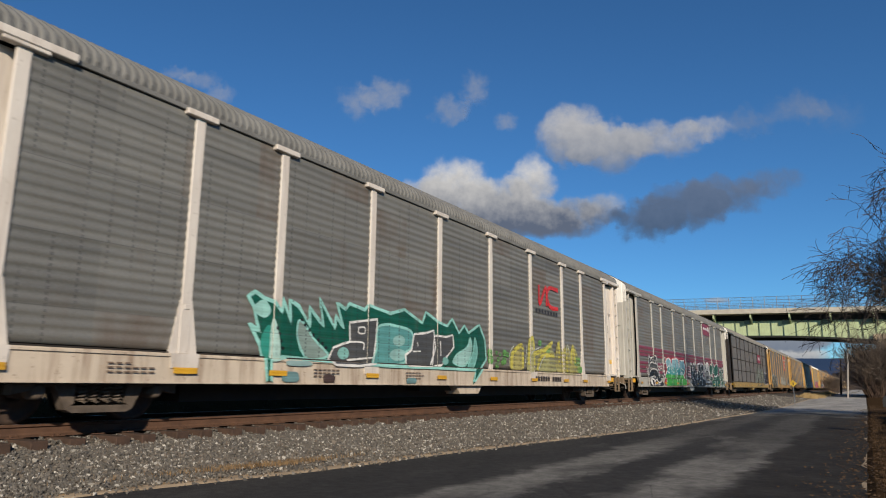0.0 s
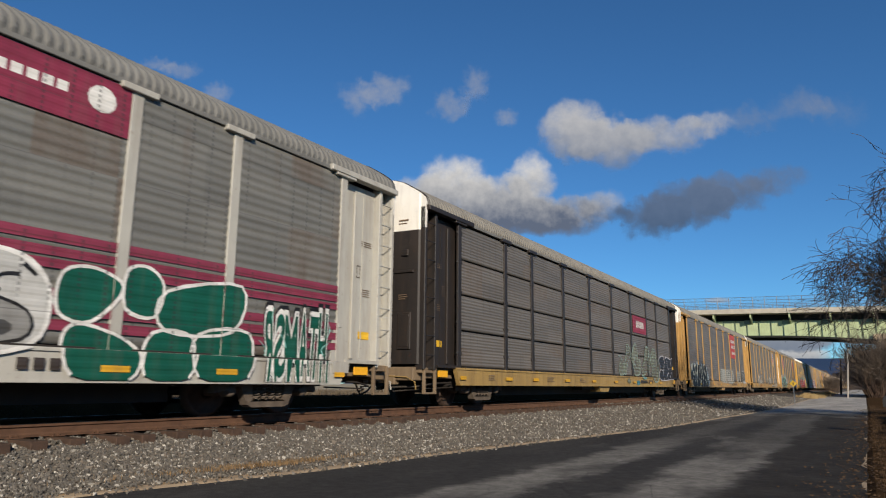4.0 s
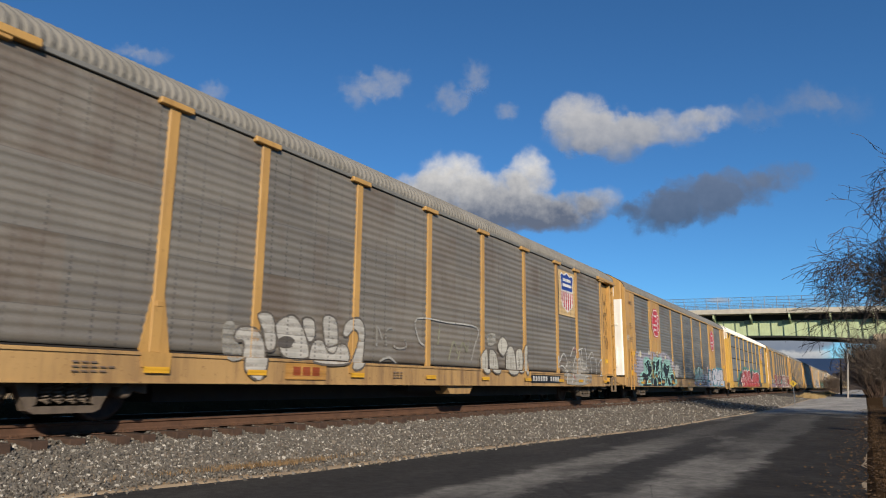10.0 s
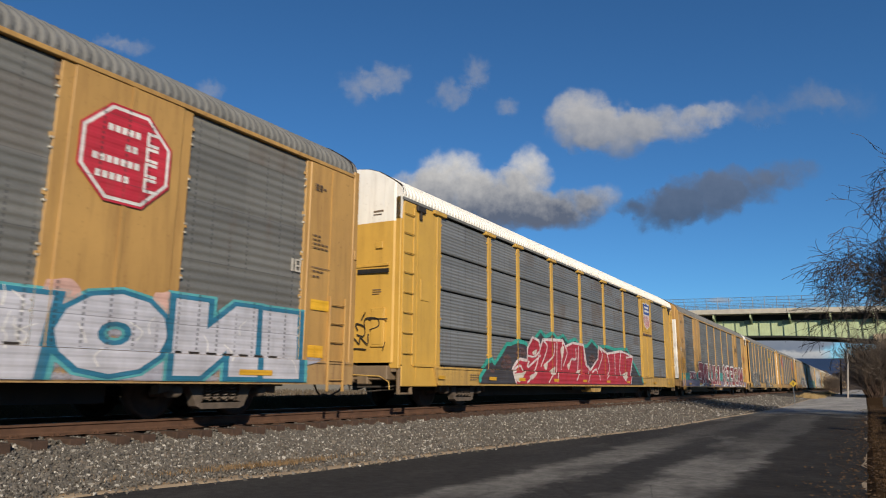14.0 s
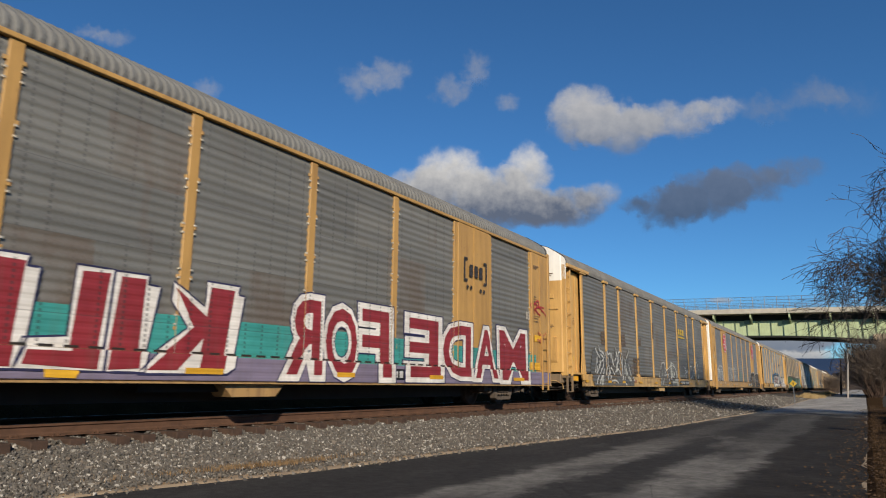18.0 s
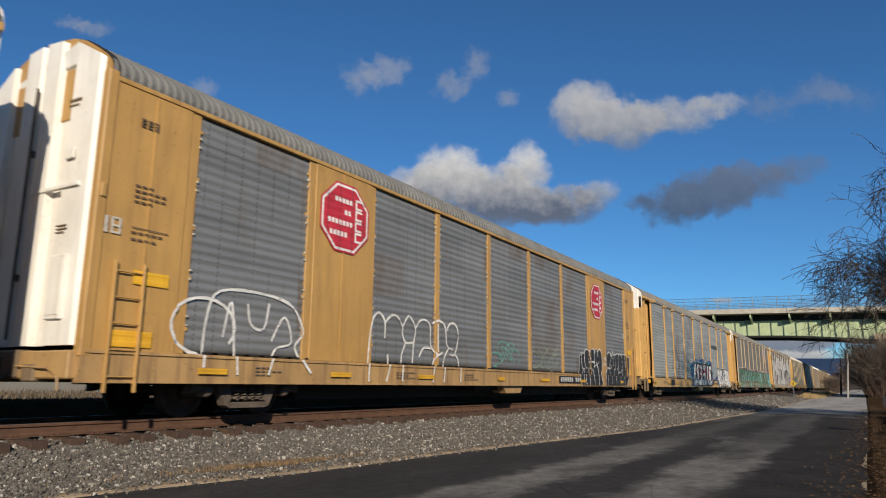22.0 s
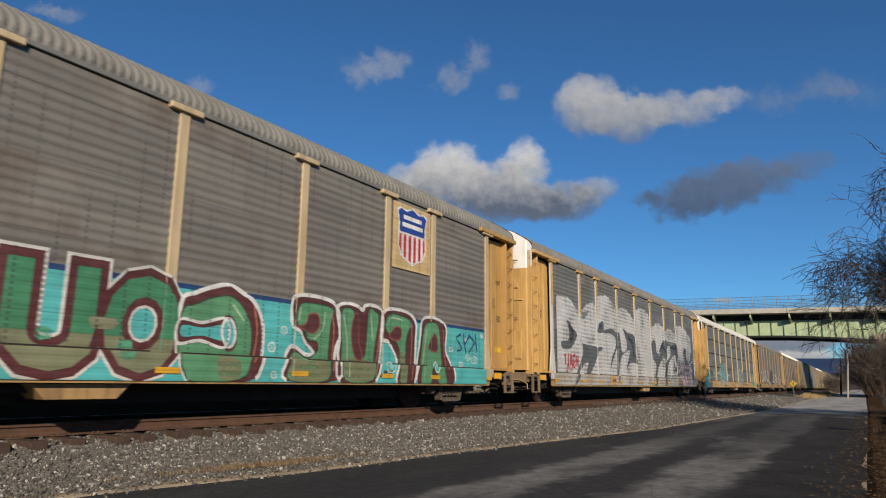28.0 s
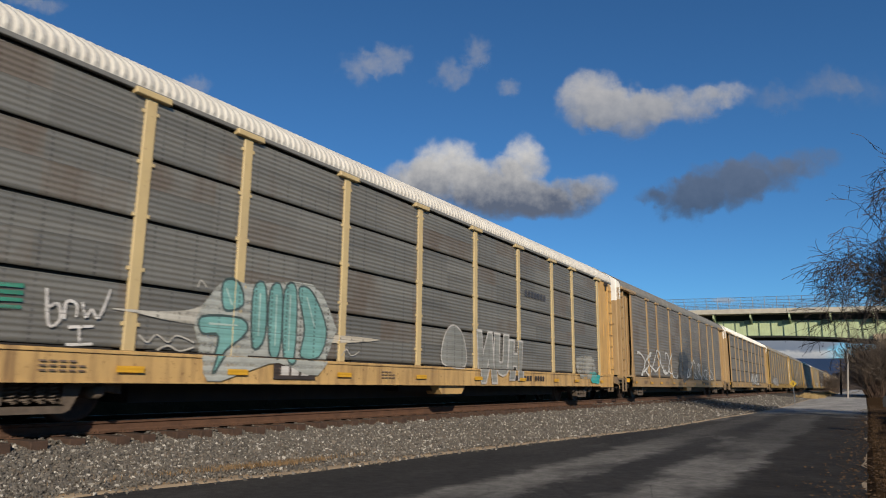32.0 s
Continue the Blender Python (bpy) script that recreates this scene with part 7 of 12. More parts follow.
        F([(15.22, 0.98), (15.18, 1.53), (15.59, 1.46), (15.74, 0.92)], (0.45, 0.435, 0.38), 2, (0.12, 0.105, 0.09), 0.04, label="chalky white spray letter")
        F([(15.69, 1.65), (15.99, 1.97), (16.37, 1.74), (16.06, 1.39)], (0.45, 0.435, 0.38), 2, (0.12, 0.105, 0.09), 0.04, label="chalky white spray letter")
        F([(16.29, 0.94), (16.31, 1.59), (16.75, 1.67), (16.98, 0.95)], (0.45, 0.435, 0.38), 2, (0.12, 0.105, 0.09), 0.04, label="chalky white spray letter")
        F([(16.98, 1.00), (16.95, 1.58), (17.38, 1.63), (17.39, 1.01)], (0.45, 0.435, 0.38), 2, (0.12, 0.105, 0.09), 0.04, label="chalky white spray letter")
        F([(17.53, 0.96), (17.51, 1.64), (17.81, 1.78), (17.72, 0.95)], (0.45, 0.435, 0.38), 2, (0.12, 0.105, 0.09), 0.04, label="chalky white spray letter")
        T((0.12, 0.105, 0.09), 0.03, 4, [[(14.89, 1.03), (14.88, 1.34)], [(15.39, 1.09), (15.42, 1.36)], [(16.57, 1.08), (16.56, 1.37)], [(17.18, 1.10), (17.18, 1.40)]])
        F([(15.06, 1.96), (15.54, 2.01), (15.51, 1.73), (15.12, 1.66)], (0.36, 0.35, 0.31), 1, thin=0.2)
        F([(20.77, 1.09), (21.30, 1.40), (21.89, 1.54), (22.74, 1.58), (23.33, 1.32), (23.48, 0.68), (21.02, 0.63)], (0.36, 0.34, 0.30), 1, thin=0.3, label="pale painted wash")
        T((0.54, 0.53, 0.50), 0.055, 2, [[(20.35, 1.16), (20.37, 1.57), (20.48, 1.35), (20.72, 1.58), (20.98, 1.67), (21.24, 1.40), (21.11, 1.21)], [(20.41, 1.20), (20.75, 1.25), (21.05, 1.15)], [(21.58, 1.60), (21.94, 1.94), (22.22, 1.79), (22.02, 1.52), (21.84, 1.26)], [(22.37, 1.86), (22.92, 1.96)], [(22.55, 1.82), (22.68, 1.25), (23.16, 1.19)], [(22.74, 1.88), (22.89, 1.19)], [(23.13, 1.99), (23.32, 1.69), (23.24, 1.21)], [(23.41, 1.56), (23.90, 1.86), (24.09, 1.68), (23.76, 1.59), (23.86, 1.03)], [(24.25, 1.46), (24.43, 1.60), (24.40, 0.98)], [(24.60, 1.34), (25.09, 1.61), (25.04, 1.07), (24.62, 0.97)], [(22.26, 1.16), (22.31, 1.48), (22.57, 1.56)], [(21.02, 0.64), (21.06, 0.93), (21.32, 1.11)], [(21.52, 0.65), (21.63, 1.01)], [(22.73, 0.67), (22.89, 0.90), (23.22, 0.91)]], "loose white spray strokes")
        T((0.30, 0.08, 0.07), 0.05, 2.5, [[(21.91, 1.83), (22.06, 1.94), (22.21, 1.70)], [(21.64, 0.95), (21.89, 0.78)]], "thin red strokes")
    elif i == 5:
        octagon_sign(car, st, 4.6, 6.15, 3.05, 4.5)
        octagon_sign(car, st, 20.62, 22.1, 3.05, 4.5)
        rng = random.Random(6)
        L(blob(rng, 1.2, 9.6, 0.4, 2.25, 70, 0.22), (0.36, 0.35, 0.42), 0, label="lilac painted glow", thin=0.3)
        L(blob(rng, 14.4, 25.2, 0.5, 1.35, 60, 0.25), (0.40, 0.40, 0.46), 0, label="lilac painted glow", thin=0.3)
        piece(car, st, 52, "FUSA", 14.6, 17.5, 0.95, 1.72, (0.33, 0.36, 0.34), MINT, None, None, 0.05, 0.04)
        piece(car, st, 53, "INOL", 18.7, 25.2, 0.6, 1.75, (0.50, 0.50, 0.55), (0.03, 0.16, 0.26), (0.10, 0.36, 0.38), None, 0.13, 0.04, 0.07, WHT, 0.10)
        for y in (19.0, 20.4, 22.0):
            L(blob(rng, y, y + 0.5, 1.5, 1.9, 16, 0.3), (0.58, 0.36, 0.30), 1)
        F([(2.19, 1.15), (2.82, 1.30), (2.83, 1.72), (3.07, 1.94), (3.67, 1.99), (4.24, 1.85), (4.84, 2.04), (5.69, 2.08), (6.26, 2.07), (6.69, 1.73), (7.10, 1.98), (8.34, 1.98), (8.42, 1.71), (9.11, 1.19), (9.00, 0.63), (2.16, 0.57)], (0.28, 0.50, 0.46), 1, thin=0.12, label="mint painted halo")
        F([(2.25, 0.61), (2.29, 0.91), (2.60, 1.22), (2.94, 1.22), (3.31, 1.16), (3.60, 1.25), (3.29, 1.43), (3.01, 1.62), (3.05, 1.72), (3.43, 1.79), (3.68, 1.90), (4.04, 1.77), (4.32, 1.47), (4.30, 1.28), (3.71, 0.96), (3.51, 0.99), (3.01, 0.71), (3.73, 0.72), (3.69, 0.60), (2.31, 0.59)], (0.013, 0.014, 0.016), 3, (0.32, 0.62, 0.55), 0.06, label="black spray letter with mint edge")
        F([(4.39, 1.80), (4.86, 1.82), (5.00, 1.70), (4.81, 1.45), (4.60, 1.24), (4.70, 1.04), (5.04, 0.90), (4.97, 0.60), (4.22, 0.59), (4.33, 0.94), (4.49, 1.24), (4.39, 1.47)], (0.013, 0.014, 0.016), 3, (0.32, 0.62, 0.55), 0.06, label="black spray letter with mint edge")
        F([(4.96, 1.74), (5.27, 1.86), (5.70, 1.98), (5.74, 1.71), (5.57, 1.44), (5.24, 1.27), (5.34, 1.04), (5.69, 1.18), (5.81, 0.86), (5.72, 0.60), (5.07, 0.60), (4.84, 1.14), (4.90, 1.33)], (0.013, 0.014, 0.016), 3, (0.32, 0.62, 0.55), 0.06, label="black spray letter with mint edge")
        F([(5.94, 1.83), (6.12, 1.95), (6.50, 1.74), (6.44, 1.29), (6.21, 1.01), (6.66, 0.95), (6.66, 0.68), (5.95, 0.60), (5.83, 0.99), (6.04, 1.40)], (0.013, 0.014, 0.016), 3, (0.32, 0.62, 0.55), 0.06, label="black spray letter with mint edge")
        F([(6.61, 1.42), (7.05, 1.86), (7.45, 1.71), (8.12, 1.73), (8.06, 1.45), (7.63, 1.06), (7.93, 0.69), (7.32, 0.65), (7.18, 1.11), (6.99, 0.68), (6.75, 0.89), (6.89, 1.24)], (0.013, 0.014, 0.016), 3, (0.32, 0.62, 0.55), 0.06, label="black spray letter with mint edge")
        F([(8.32, 1.22), (8.90, 1.26), (9.01, 1.03), (8.80, 0.71), (8.23, 0.62), (8.04, 0.66), (8.21, 0.96)], (0.013, 0.014, 0.016), 3, (0.32, 0.62, 0.55), 0.06, label="black spray letter with mint edge")
        F([(2.62, 1.03), (2.89, 1.19), (3.62, 1.19), (4.30, 1.23), (4.36, 0.59), (3.81, 0.59), (3.72, 0.86), (3.09, 0.89)], (0.05, 0.07, 0.075), 2)
        F([(4.61, 1.16), (5.75, 1.32), (5.99, 0.60), (4.66, 0.59)], (0.05, 0.07, 0.075), 2)
        T((0.32, 0.62, 0.55), 0.05, 5, [[(3.06, 1.72), (3.38, 1.62), (3.53, 1.41)], [(3.69, 1.79), (3.91, 1.61), (4.12, 1.57)], [(4.63, 1.68), (4.88, 1.64)], [(5.30, 1.48), (5.64, 1.64)], [(7.23, 1.62), (7.58, 1.50), (7.81, 1.59)], [(3.05, 1.32), (3.36, 1.20), (3.61, 1.23)], [(5.24, 1.29), (4.91, 1.27), (4.60, 1.25)], [(3.77, 0.97), (3.51, 1.01), (3.01, 0.72)]], "thin mint highlights")
        L(blob(rng, 2.31, 2.73, 0.68, 0.89, 24, 0.15), (0.36, 0.21, 0.07), 4, label="orange painted patch", thin=0.1)
        L(blob(rng, 3.13, 3.67, 0.72, 0.87, 24, 0.15), (0.36, 0.21, 0.07), 4, label="orange painted patch", thin=0.1)
        L(blob(rng, 4.81, 5.29, 1.00, 1.16, 24, 0.15), (0.36, 0.21, 0.07), 4, label="orange painted patch", thin=0.1)
        L(blob(rng, 5.85, 6.53, 0.73, 0.88, 24, 0.15), (0.36, 0.21, 0.07), 4, label="orange painted patch", thin=0.1)
        L(blob(rng, 8.12, 8.73, 0.72, 0.91, 24, 0.15), (0.36, 0.21, 0.07), 4, label="orange painted patch", thin=0.1)
        L(blob(rng, 3.86, 4.27, 0.62, 0.70, 24, 0.15), (0.36, 0.21, 0.07), 4, label="orange painted patch", thin=0.1)
        F([(4.39, 1.42), (4.49, 1.42), (4.51, 0.96), (4.37, 0.94)], (0.62, 0.40, 0.05), 4, soft=False, label="yellow marker strip")
        F([(9.10, 1.39), (9.27, 1.40), (9.26, 0.95), (9.10, 0.95)], (0.62, 0.40, 0.05), 4, soft=False)
        F([(2.54, 2.11), (2.52, 2.01), (2.44, 1.93), (2.33, 1.92), (2.24, 1.97), (2.20, 2.06), (2.22, 2.16), (2.30, 2.23), (2.40, 2.25), (2.50, 2.20)], (0.60, 0.56, 0.42), 1, thin=0.05, label="pale yellow painted dot")
        F([(2.15, 2.02), (2.15, 1.98), (2.12, 1.96), (2.08, 1.95), (2.04, 1.97), (2.02, 2.00), (2.03, 2.04), (2.06, 2.07), (2.10, 2.08), (2.14, 2.06)], (0.60, 0.56, 0.42), 1, thin=0.05, label="pale yellow painted dot")
        F([(4.10, 2.22), (4.08, 2.15), (4.02, 2.11), (3.94, 2.10), (3.88, 2.13), (3.85, 2.19), (3.86, 2.25), (3.92, 2.30), (4.00, 2.31), (4.07, 2.28)], (0.60, 0.56, 0.42), 1, thin=0.05, label="pale yellow painted dot")
        F([(5.57, 2.26), (5.54, 2.18), (5.46, 2.12), (5.35, 2.11), (5.26, 2.14), (5.22, 2.22), (5.25, 2.30), (5.33, 2.35), (5.44, 2.37), (5.53, 2.33)], (0.60, 0.56, 0.42), 1, thin=0.05, label="pale yellow painted dot")
        F([(5.95, 2.27), (5.93, 2.24), (5.89, 2.21), (5.84, 2.20), (5.80, 2.22), (5.78, 2.25), (5.79, 2.29), (5.83, 2.32), (5.88, 2.33), (5.93, 2.31)], (0.60, 0.56, 0.42), 1, thin=0.05, label="pale yellow painted dot")
        F([(7.51, 2.13), (7.48, 2.06), (7.39, 2.01), (7.29, 2.00), (7.21, 2.03), (7.17, 2.10), (7.20, 2.16), (7.28, 2.21), (7.38, 2.22), (7.47, 2.19)], (0.60, 0.56, 0.42), 1, thin=0.05, label="pale yellow painted dot")
        F([(8.99, 1.82), (8.97, 1.78), (8.91, 1.75), (8.85, 1.75), (8.79, 1.76), (8.77, 1.80), (8.79, 1.84), (8.84, 1.87), (8.91, 1.87), (8.96, 1.85)], (0.60, 0.56, 0.42), 1, thin=0.05, label="pale yellow painted dot")
        F([(1.56, 0.79), (1.55, 0.74), (1.52, 0.71), (1.47, 0.71), (1.43, 0.74), (1.41, 0.79), (1.42, 0.84), (1.45, 0.87), (1.50, 0.87), (1.54, 0.84)], (0.60, 0.56, 0.42), 1, thin=0.05, label="pale yellow painted dot")
        F([(10.73, 1.48), (10.59, 1.25), (10.23, 1.11), (9.80, 1.09), (9.46, 1.21), (9.33, 1.41), (9.44, 1.62), (9.77, 1.77), (10.21, 1.80), (10.58, 1.69)], (0.46, 0.44, 0.41), 1, thin=0.2, label="pale painted patch")
    elif i == 6:
        shield_sign(car, st, 20.75, 22.0, 3.35, 4.6, (0.62, 0.36, 0.04))
        L(sum((rect(20.6 + k * 0.16, 20.72 + k * 0.16, 3.0, 3.1) for k in range(10)), []), (0.12, 0.06, 0.04), 5, "sign", "row of small marks")
        rng = random.Random(7)
        F([(3.62, 0.76), (4.17, 1.21), (4.51, 1.28), (4.67, 1.17), (4.99, 1.40), (5.48, 1.77), (5.75, 1.77), (6.21, 1.90), (6.80, 1.87), (7.11, 1.73), (7.53, 2.03), (8.03, 2.33), (8.44, 2.16), (9.06, 2.33), (9.57, 2.16), (10.05, 2.32), (10.54, 2.10), (11.29, 2.26), (11.75, 2.02), (12.57, 2.07), (13.10, 2.32), (13.82, 2.08), (14.79, 2.17), (16.05, 2.10), (17.93, 2.20), (18.89, 1.61), (19.92, 1.02), (20.16, 0.63), (3.70, 0.61)], (0.055, 0.05, 0.055), 1, (0.04, 0.33, 0.26), 0.13, soft=False, label="dark painted ground with a teal edge")
        F([(5.08, 1.11), (5.32, 1.44), (5.67, 1.43), (5.78, 1.14), (5.43, 1.03)], (0.13, 0.075, 0.07), 1.6, thin=0.2)
        F([(6.13, 1.41), (6.22, 1.67), (6.71, 1.70), (6.81, 1.47)], (0.13, 0.075, 0.07), 1.6, thin=0.2)
        F([(12.72, 1.39), (12.90, 1.74), (13.34, 1.73), (13.51, 1.42)], (0.13, 0.075, 0.07), 1.6, thin=0.2)
        F([(4.22, 0.94), (4.45, 1.04), (4.49, 0.91)], (0.13, 0.075, 0.07), 1.6, thin=0.2)
        F([(5.74, 0.93), (5.96, 1.14), (6.32, 1.36), (6.92, 1.33), (6.96, 1.72), (7.37, 2.08), (7.87, 2.00), (7.98, 1.78), (8.21, 2.06), (9.19, 2.10), (9.98, 2.13), (10.25, 1.93), (10.98, 2.10), (12.15, 2.08), (12.46, 1.31), (12.88, 1.17), (13.80, 1.63), (13.91, 2.12), (14.98, 1.88), (16.95, 2.06), (18.79, 1.90), (18.03, 0.65), (5.97, 0.61)], (0.42, 0.03, 0.045), 2, (0.66, 0.56, 0.55), 0.09, soft=False, label="red interlocked spray lettering with pale edges")
        T((0.66, 0.56, 0.55), 0.075, 4, [[(6.96, 1.48), (7.54, 1.48), (7.98, 1.73)], [(7.07, 1.33), (6.97, 1.13), (7.99, 1.53)], [(7.98, 1.78), (7.55, 1.09), (6.73, 0.65)], [(8.21, 2.03), (8.57, 1.82), (7.99, 1.16)], [(8.45, 1.29), (9.06, 1.55), (9.19, 1.98)], [(9.06, 1.08), (8.46, 0.66)], [(9.44, 2.06), (9.38, 1.21), (9.25, 0.67)], [(9.98, 2.10), (9.77, 1.10)], [(10.25, 1.93), (10.39, 1.68), (9.97, 1.23)]], "pale letter edges")
        T((0.66, 0.56, 0.55), 0.075, 4, [[(10.53, 1.25), (10.82, 1.51), (11.27, 1.53), (11.28, 1.93)], [(11.59, 2.01), (11.41, 1.08), (11.10, 0.75)], [(12.15, 2.05), (12.30, 1.37), (12.71, 1.25), (12.36, 0.70)], [(13.05, 1.08), (13.59, 1.20), (13.76, 0.78)], [(13.91, 2.08), (14.38, 1.81), (13.78, 1.21)], [(14.98, 1.88), (15.25, 1.25), (14.62, 0.86)], [(16.04, 2.02), (15.96, 0.88)], [(16.95, 2.06), (16.65, 1.21), (17.32, 0.78)], [(17.64, 1.81), (18.79, 1.90)], [(5.78, 0.93), (6.33, 1.16), (6.63, 0.96)]], "pale letter edges")
        F([(5.80, 0.89), (6.34, 0.94), (6.64, 1.00), (6.16, 0.65)], (0.60, 0.55, 0.47), 3)
        F([(6.93, 0.86), (7.55, 0.98), (7.14, 0.75)], (0.60, 0.55, 0.47), 3)
        F([(8.22, 1.23), (8.57, 1.32), (8.46, 1.06)], (0.60, 0.55, 0.47), 3)
        F([(8.63, 0.98), (9.19, 1.20), (9.06, 0.93)], (0.60, 0.55, 0.47), 3)
        F([(9.77, 1.83), (10.12, 1.92), (9.91, 1.47)], (0.60, 0.55, 0.47), 3)
        F([(10.39, 1.30), (10.75, 1.41), (10.53, 1.12)], (0.60, 0.55, 0.47), 3)
        F([(11.26, 1.07), (11.73, 1.15), (11.41, 0.95)], (0.60, 0.55, 0.47), 3)
        F([(16.87, 1.01), (17.84, 1.20), (17.32, 0.82)], (0.60, 0.55, 0.47), 3)
        F([(7.33, 1.60), (7.70, 1.71), (7.54, 1.50)], (0.60, 0.55, 0.47), 3)
    elif i == 7:
        rng = random.Random(8)
        L([((0.1, 0.98), (25.5, 0.98), (25.5, 1.52), (16.0, 1.60), (8.0, 1.55), (0.1, 1.35))], (0.05, 0.30, 0.27), 0, label="turquoise painted band")
        L(rect(0.1, 26.6, 0.6, 0.98), (0.20, 0.17, 0.24), 0, label="dull violet band")
        for word, a, b in (("MADE", 18.1, 24.95), ("FOR", 14.1, 17.55)):
            sh = letters(rng, word, a, b, 0.72, 2.12, 0.03, 0.03, 0.0, 0.06)
            lay_letters(car, st, sh, [(0.10, (0.03, 0.03, 0.09), 2), (0.085, (0.74, 0.71, 0.66), 3), (0.022, (0.25, 0.028, 0.035), 4)], "dark red block letter with white edge")
        sh = letters(rng, "2015", 2.6, 4.3, 1.05, 1.45, 0.02, 0.03)
        L(rect(2.5, 4.4, 1.0, 1.52), (0.62, 0.58, 0.54), 2)
        L(sh(0.02), (0.3, 0.03, 0.04), 3, label="small red lettering")
        L(rect(20.75, 20.82, 3.3, 3.95) + rect(20.75, 20.95, 3.3, 3.37) + rect(20.75, 20.95, 3.88, 3.95) + rect(22.0, 22.07, 3.3, 3.95) + rect(21.87, 22.07, 3.3, 3.37) + rect(21.87, 22.07, 3.88, 3.95) + sum((rect(21.05 + k * 0.28, 21.25 + k * 0.28, 3.45, 3.78) for k in range(3)), []) + ngon(20.95, 3.15, 0.06, 0.06, 8) + ngon(21.15, 3.15, 0.06, 0.06, 8) + ngon(21.7, 3.12, 0.06, 0.06, 8) + ngon(21.9, 3.12, 0.06, 0.06, 8), (0.04, 0.035, 0.03), 6, "sign", "black bracketed emblem")
        scrawl(car, st, 71, 25.2, 26.4, 2.7, 3.3, RED, 4, 0.05)
        scrawl(car, st, 72, 25.6, 26.4, 1.9, 2.4, (0.40, 0.12, 0.06), 3, 0.05)
        F([(5.11, 2.17), (6.40, 2.18), (6.37, 0.62), (4.94, 0.60), (5.04, 1.05), (4.81, 1.04), (4.81, 1.57), (5.14, 1.55)], (0.74, 0.71, 0.66), 2.6, (0.03, 0.03, 0.08), 0.03, soft=False, label="white edge of a block letter")
        F([(5.26, 2.10), (6.25, 2.10), (6.20, 0.76), (5.05, 0.75), (5.08, 1.08), (5.44, 1.10), (5.47, 0.99), (5.79, 1.00), (5.81, 1.60), (5.24, 1.61)], (0.25, 0.028, 0.035), 4, soft=False, label="dark red block letter")
        F([(4.87, 1.49), (5.70, 1.51), (5.69, 1.14), (4.87, 1.11)], (0.25, 0.028, 0.035), 4, soft=False, label="dark red block letter")
        F([(6.37, 2.13), (6.91, 2.14), (6.89, 2.01), (7.06, 2.00), (6.91, 1.55), (7.36, 2.13), (7.88, 2.15), (7.90, 0.76), (7.29, 0.75), (7.30, 1.21), (7.00, 0.94), (6.80, 0.75), (6.37, 0.74)], (0.74, 0.71, 0.66), 2.6, (0.03, 0.03, 0.08), 0.03, soft=False, label="white edge of a block letter")
        F([(6.45, 2.06), (6.87, 2.08), (6.83, 1.32), (7.41, 2.04), (7.84, 2.08), (7.82, 0.80), (7.37, 0.79), (7.42, 1.52), (6.73, 0.82), (6.38, 0.84)], (0.25, 0.028, 0.035), 4, soft=False, label="dark red block letter")
        F([(7.90, 2.14), (8.49, 2.18), (8.49, 2.02), (8.68, 2.01), (8.61, 1.15), (8.45, 0.77), (7.88, 0.76)], (0.74, 0.71, 0.66), 2.6, (0.03, 0.03, 0.08), 0.03, soft=False, label="white edge of a block letter")
        F([(7.99, 2.05), (8.44, 2.07), (8.32, 0.83), (7.91, 0.78)], (0.25, 0.028, 0.035), 4, soft=False, label="dark red block letter")
        F([(9.04, 2.14), (9.60, 2.14), (9.58, 2.00), (9.76, 2.00), (9.68, 1.09), (9.51, 0.71), (8.26, 0.69), (8.31, 0.96), (8.62, 1.17), (8.97, 1.17)], (0.74, 0.71, 0.66), 2.6, (0.03, 0.03, 0.08), 0.03, soft=False, label="white edge of a block letter")
        F([(9.13, 2.06), (9.56, 2.06), (9.48, 0.74), (8.29, 0.76), (8.33, 0.87), (9.01, 0.91)], (0.25, 0.028, 0.035), 4, soft=False, label="dark red block letter")
        F([(10.22, 2.12), (10.78, 2.12), (10.70, 0.70), (9.51, 0.71), (9.63, 1.11), (10.18, 1.16)], (0.74, 0.71, 0.66), 2.6, (0.03, 0.03, 0.08), 0.03, soft=False, label="white edge of a block letter")
        F([(10.31, 2.04), (10.72, 2.06), (10.61, 0.73), (9.61, 0.78), (9.66, 0.96), (10.23, 0.96)], (0.25, 0.028, 0.035), 4, soft=False, label="dark red block letter")
        F([(10.79, 2.11), (11.34, 2.12), (11.32, 1.98), (11.55, 1.97), (11.34, 0.70), (10.72, 0.70)], (0.74, 0.71, 0.66), 2.6, (0.03, 0.03, 0.08), 0.03, soft=False, label="white edge of a block letter")
        F([(10.89, 2.04), (11.29, 2.05), (11.25, 0.76), (10.76, 0.73)], (0.25, 0.028, 0.035), 4, soft=False, label="dark red block letter")
        F([(11.76, 2.09), (12.38, 1.76), (12.39, 2.17), (13.09, 2.17), (13.06, 2.02), (13.21, 2.01), (13.02, 0.80), (12.85, 0.70), (11.22, 0.68), (11.62, 1.08), (12.06, 1.40), (11.74, 1.79)], (0.74, 0.71, 0.66), 2.6, (0.03, 0.03, 0.08), 0.03, soft=False, label="white edge of a block letter")
        F([(11.80, 2.00), (12.43, 1.60), (12.48, 2.08), (12.98, 2.08), (12.80, 0.78), (12.29, 0.76), (12.40, 1.26), (11.89, 0.75), (11.37, 0.74), (12.19, 1.42)], (0.25, 0.028, 0.035), 4, soft=False, label="dark red block letter")
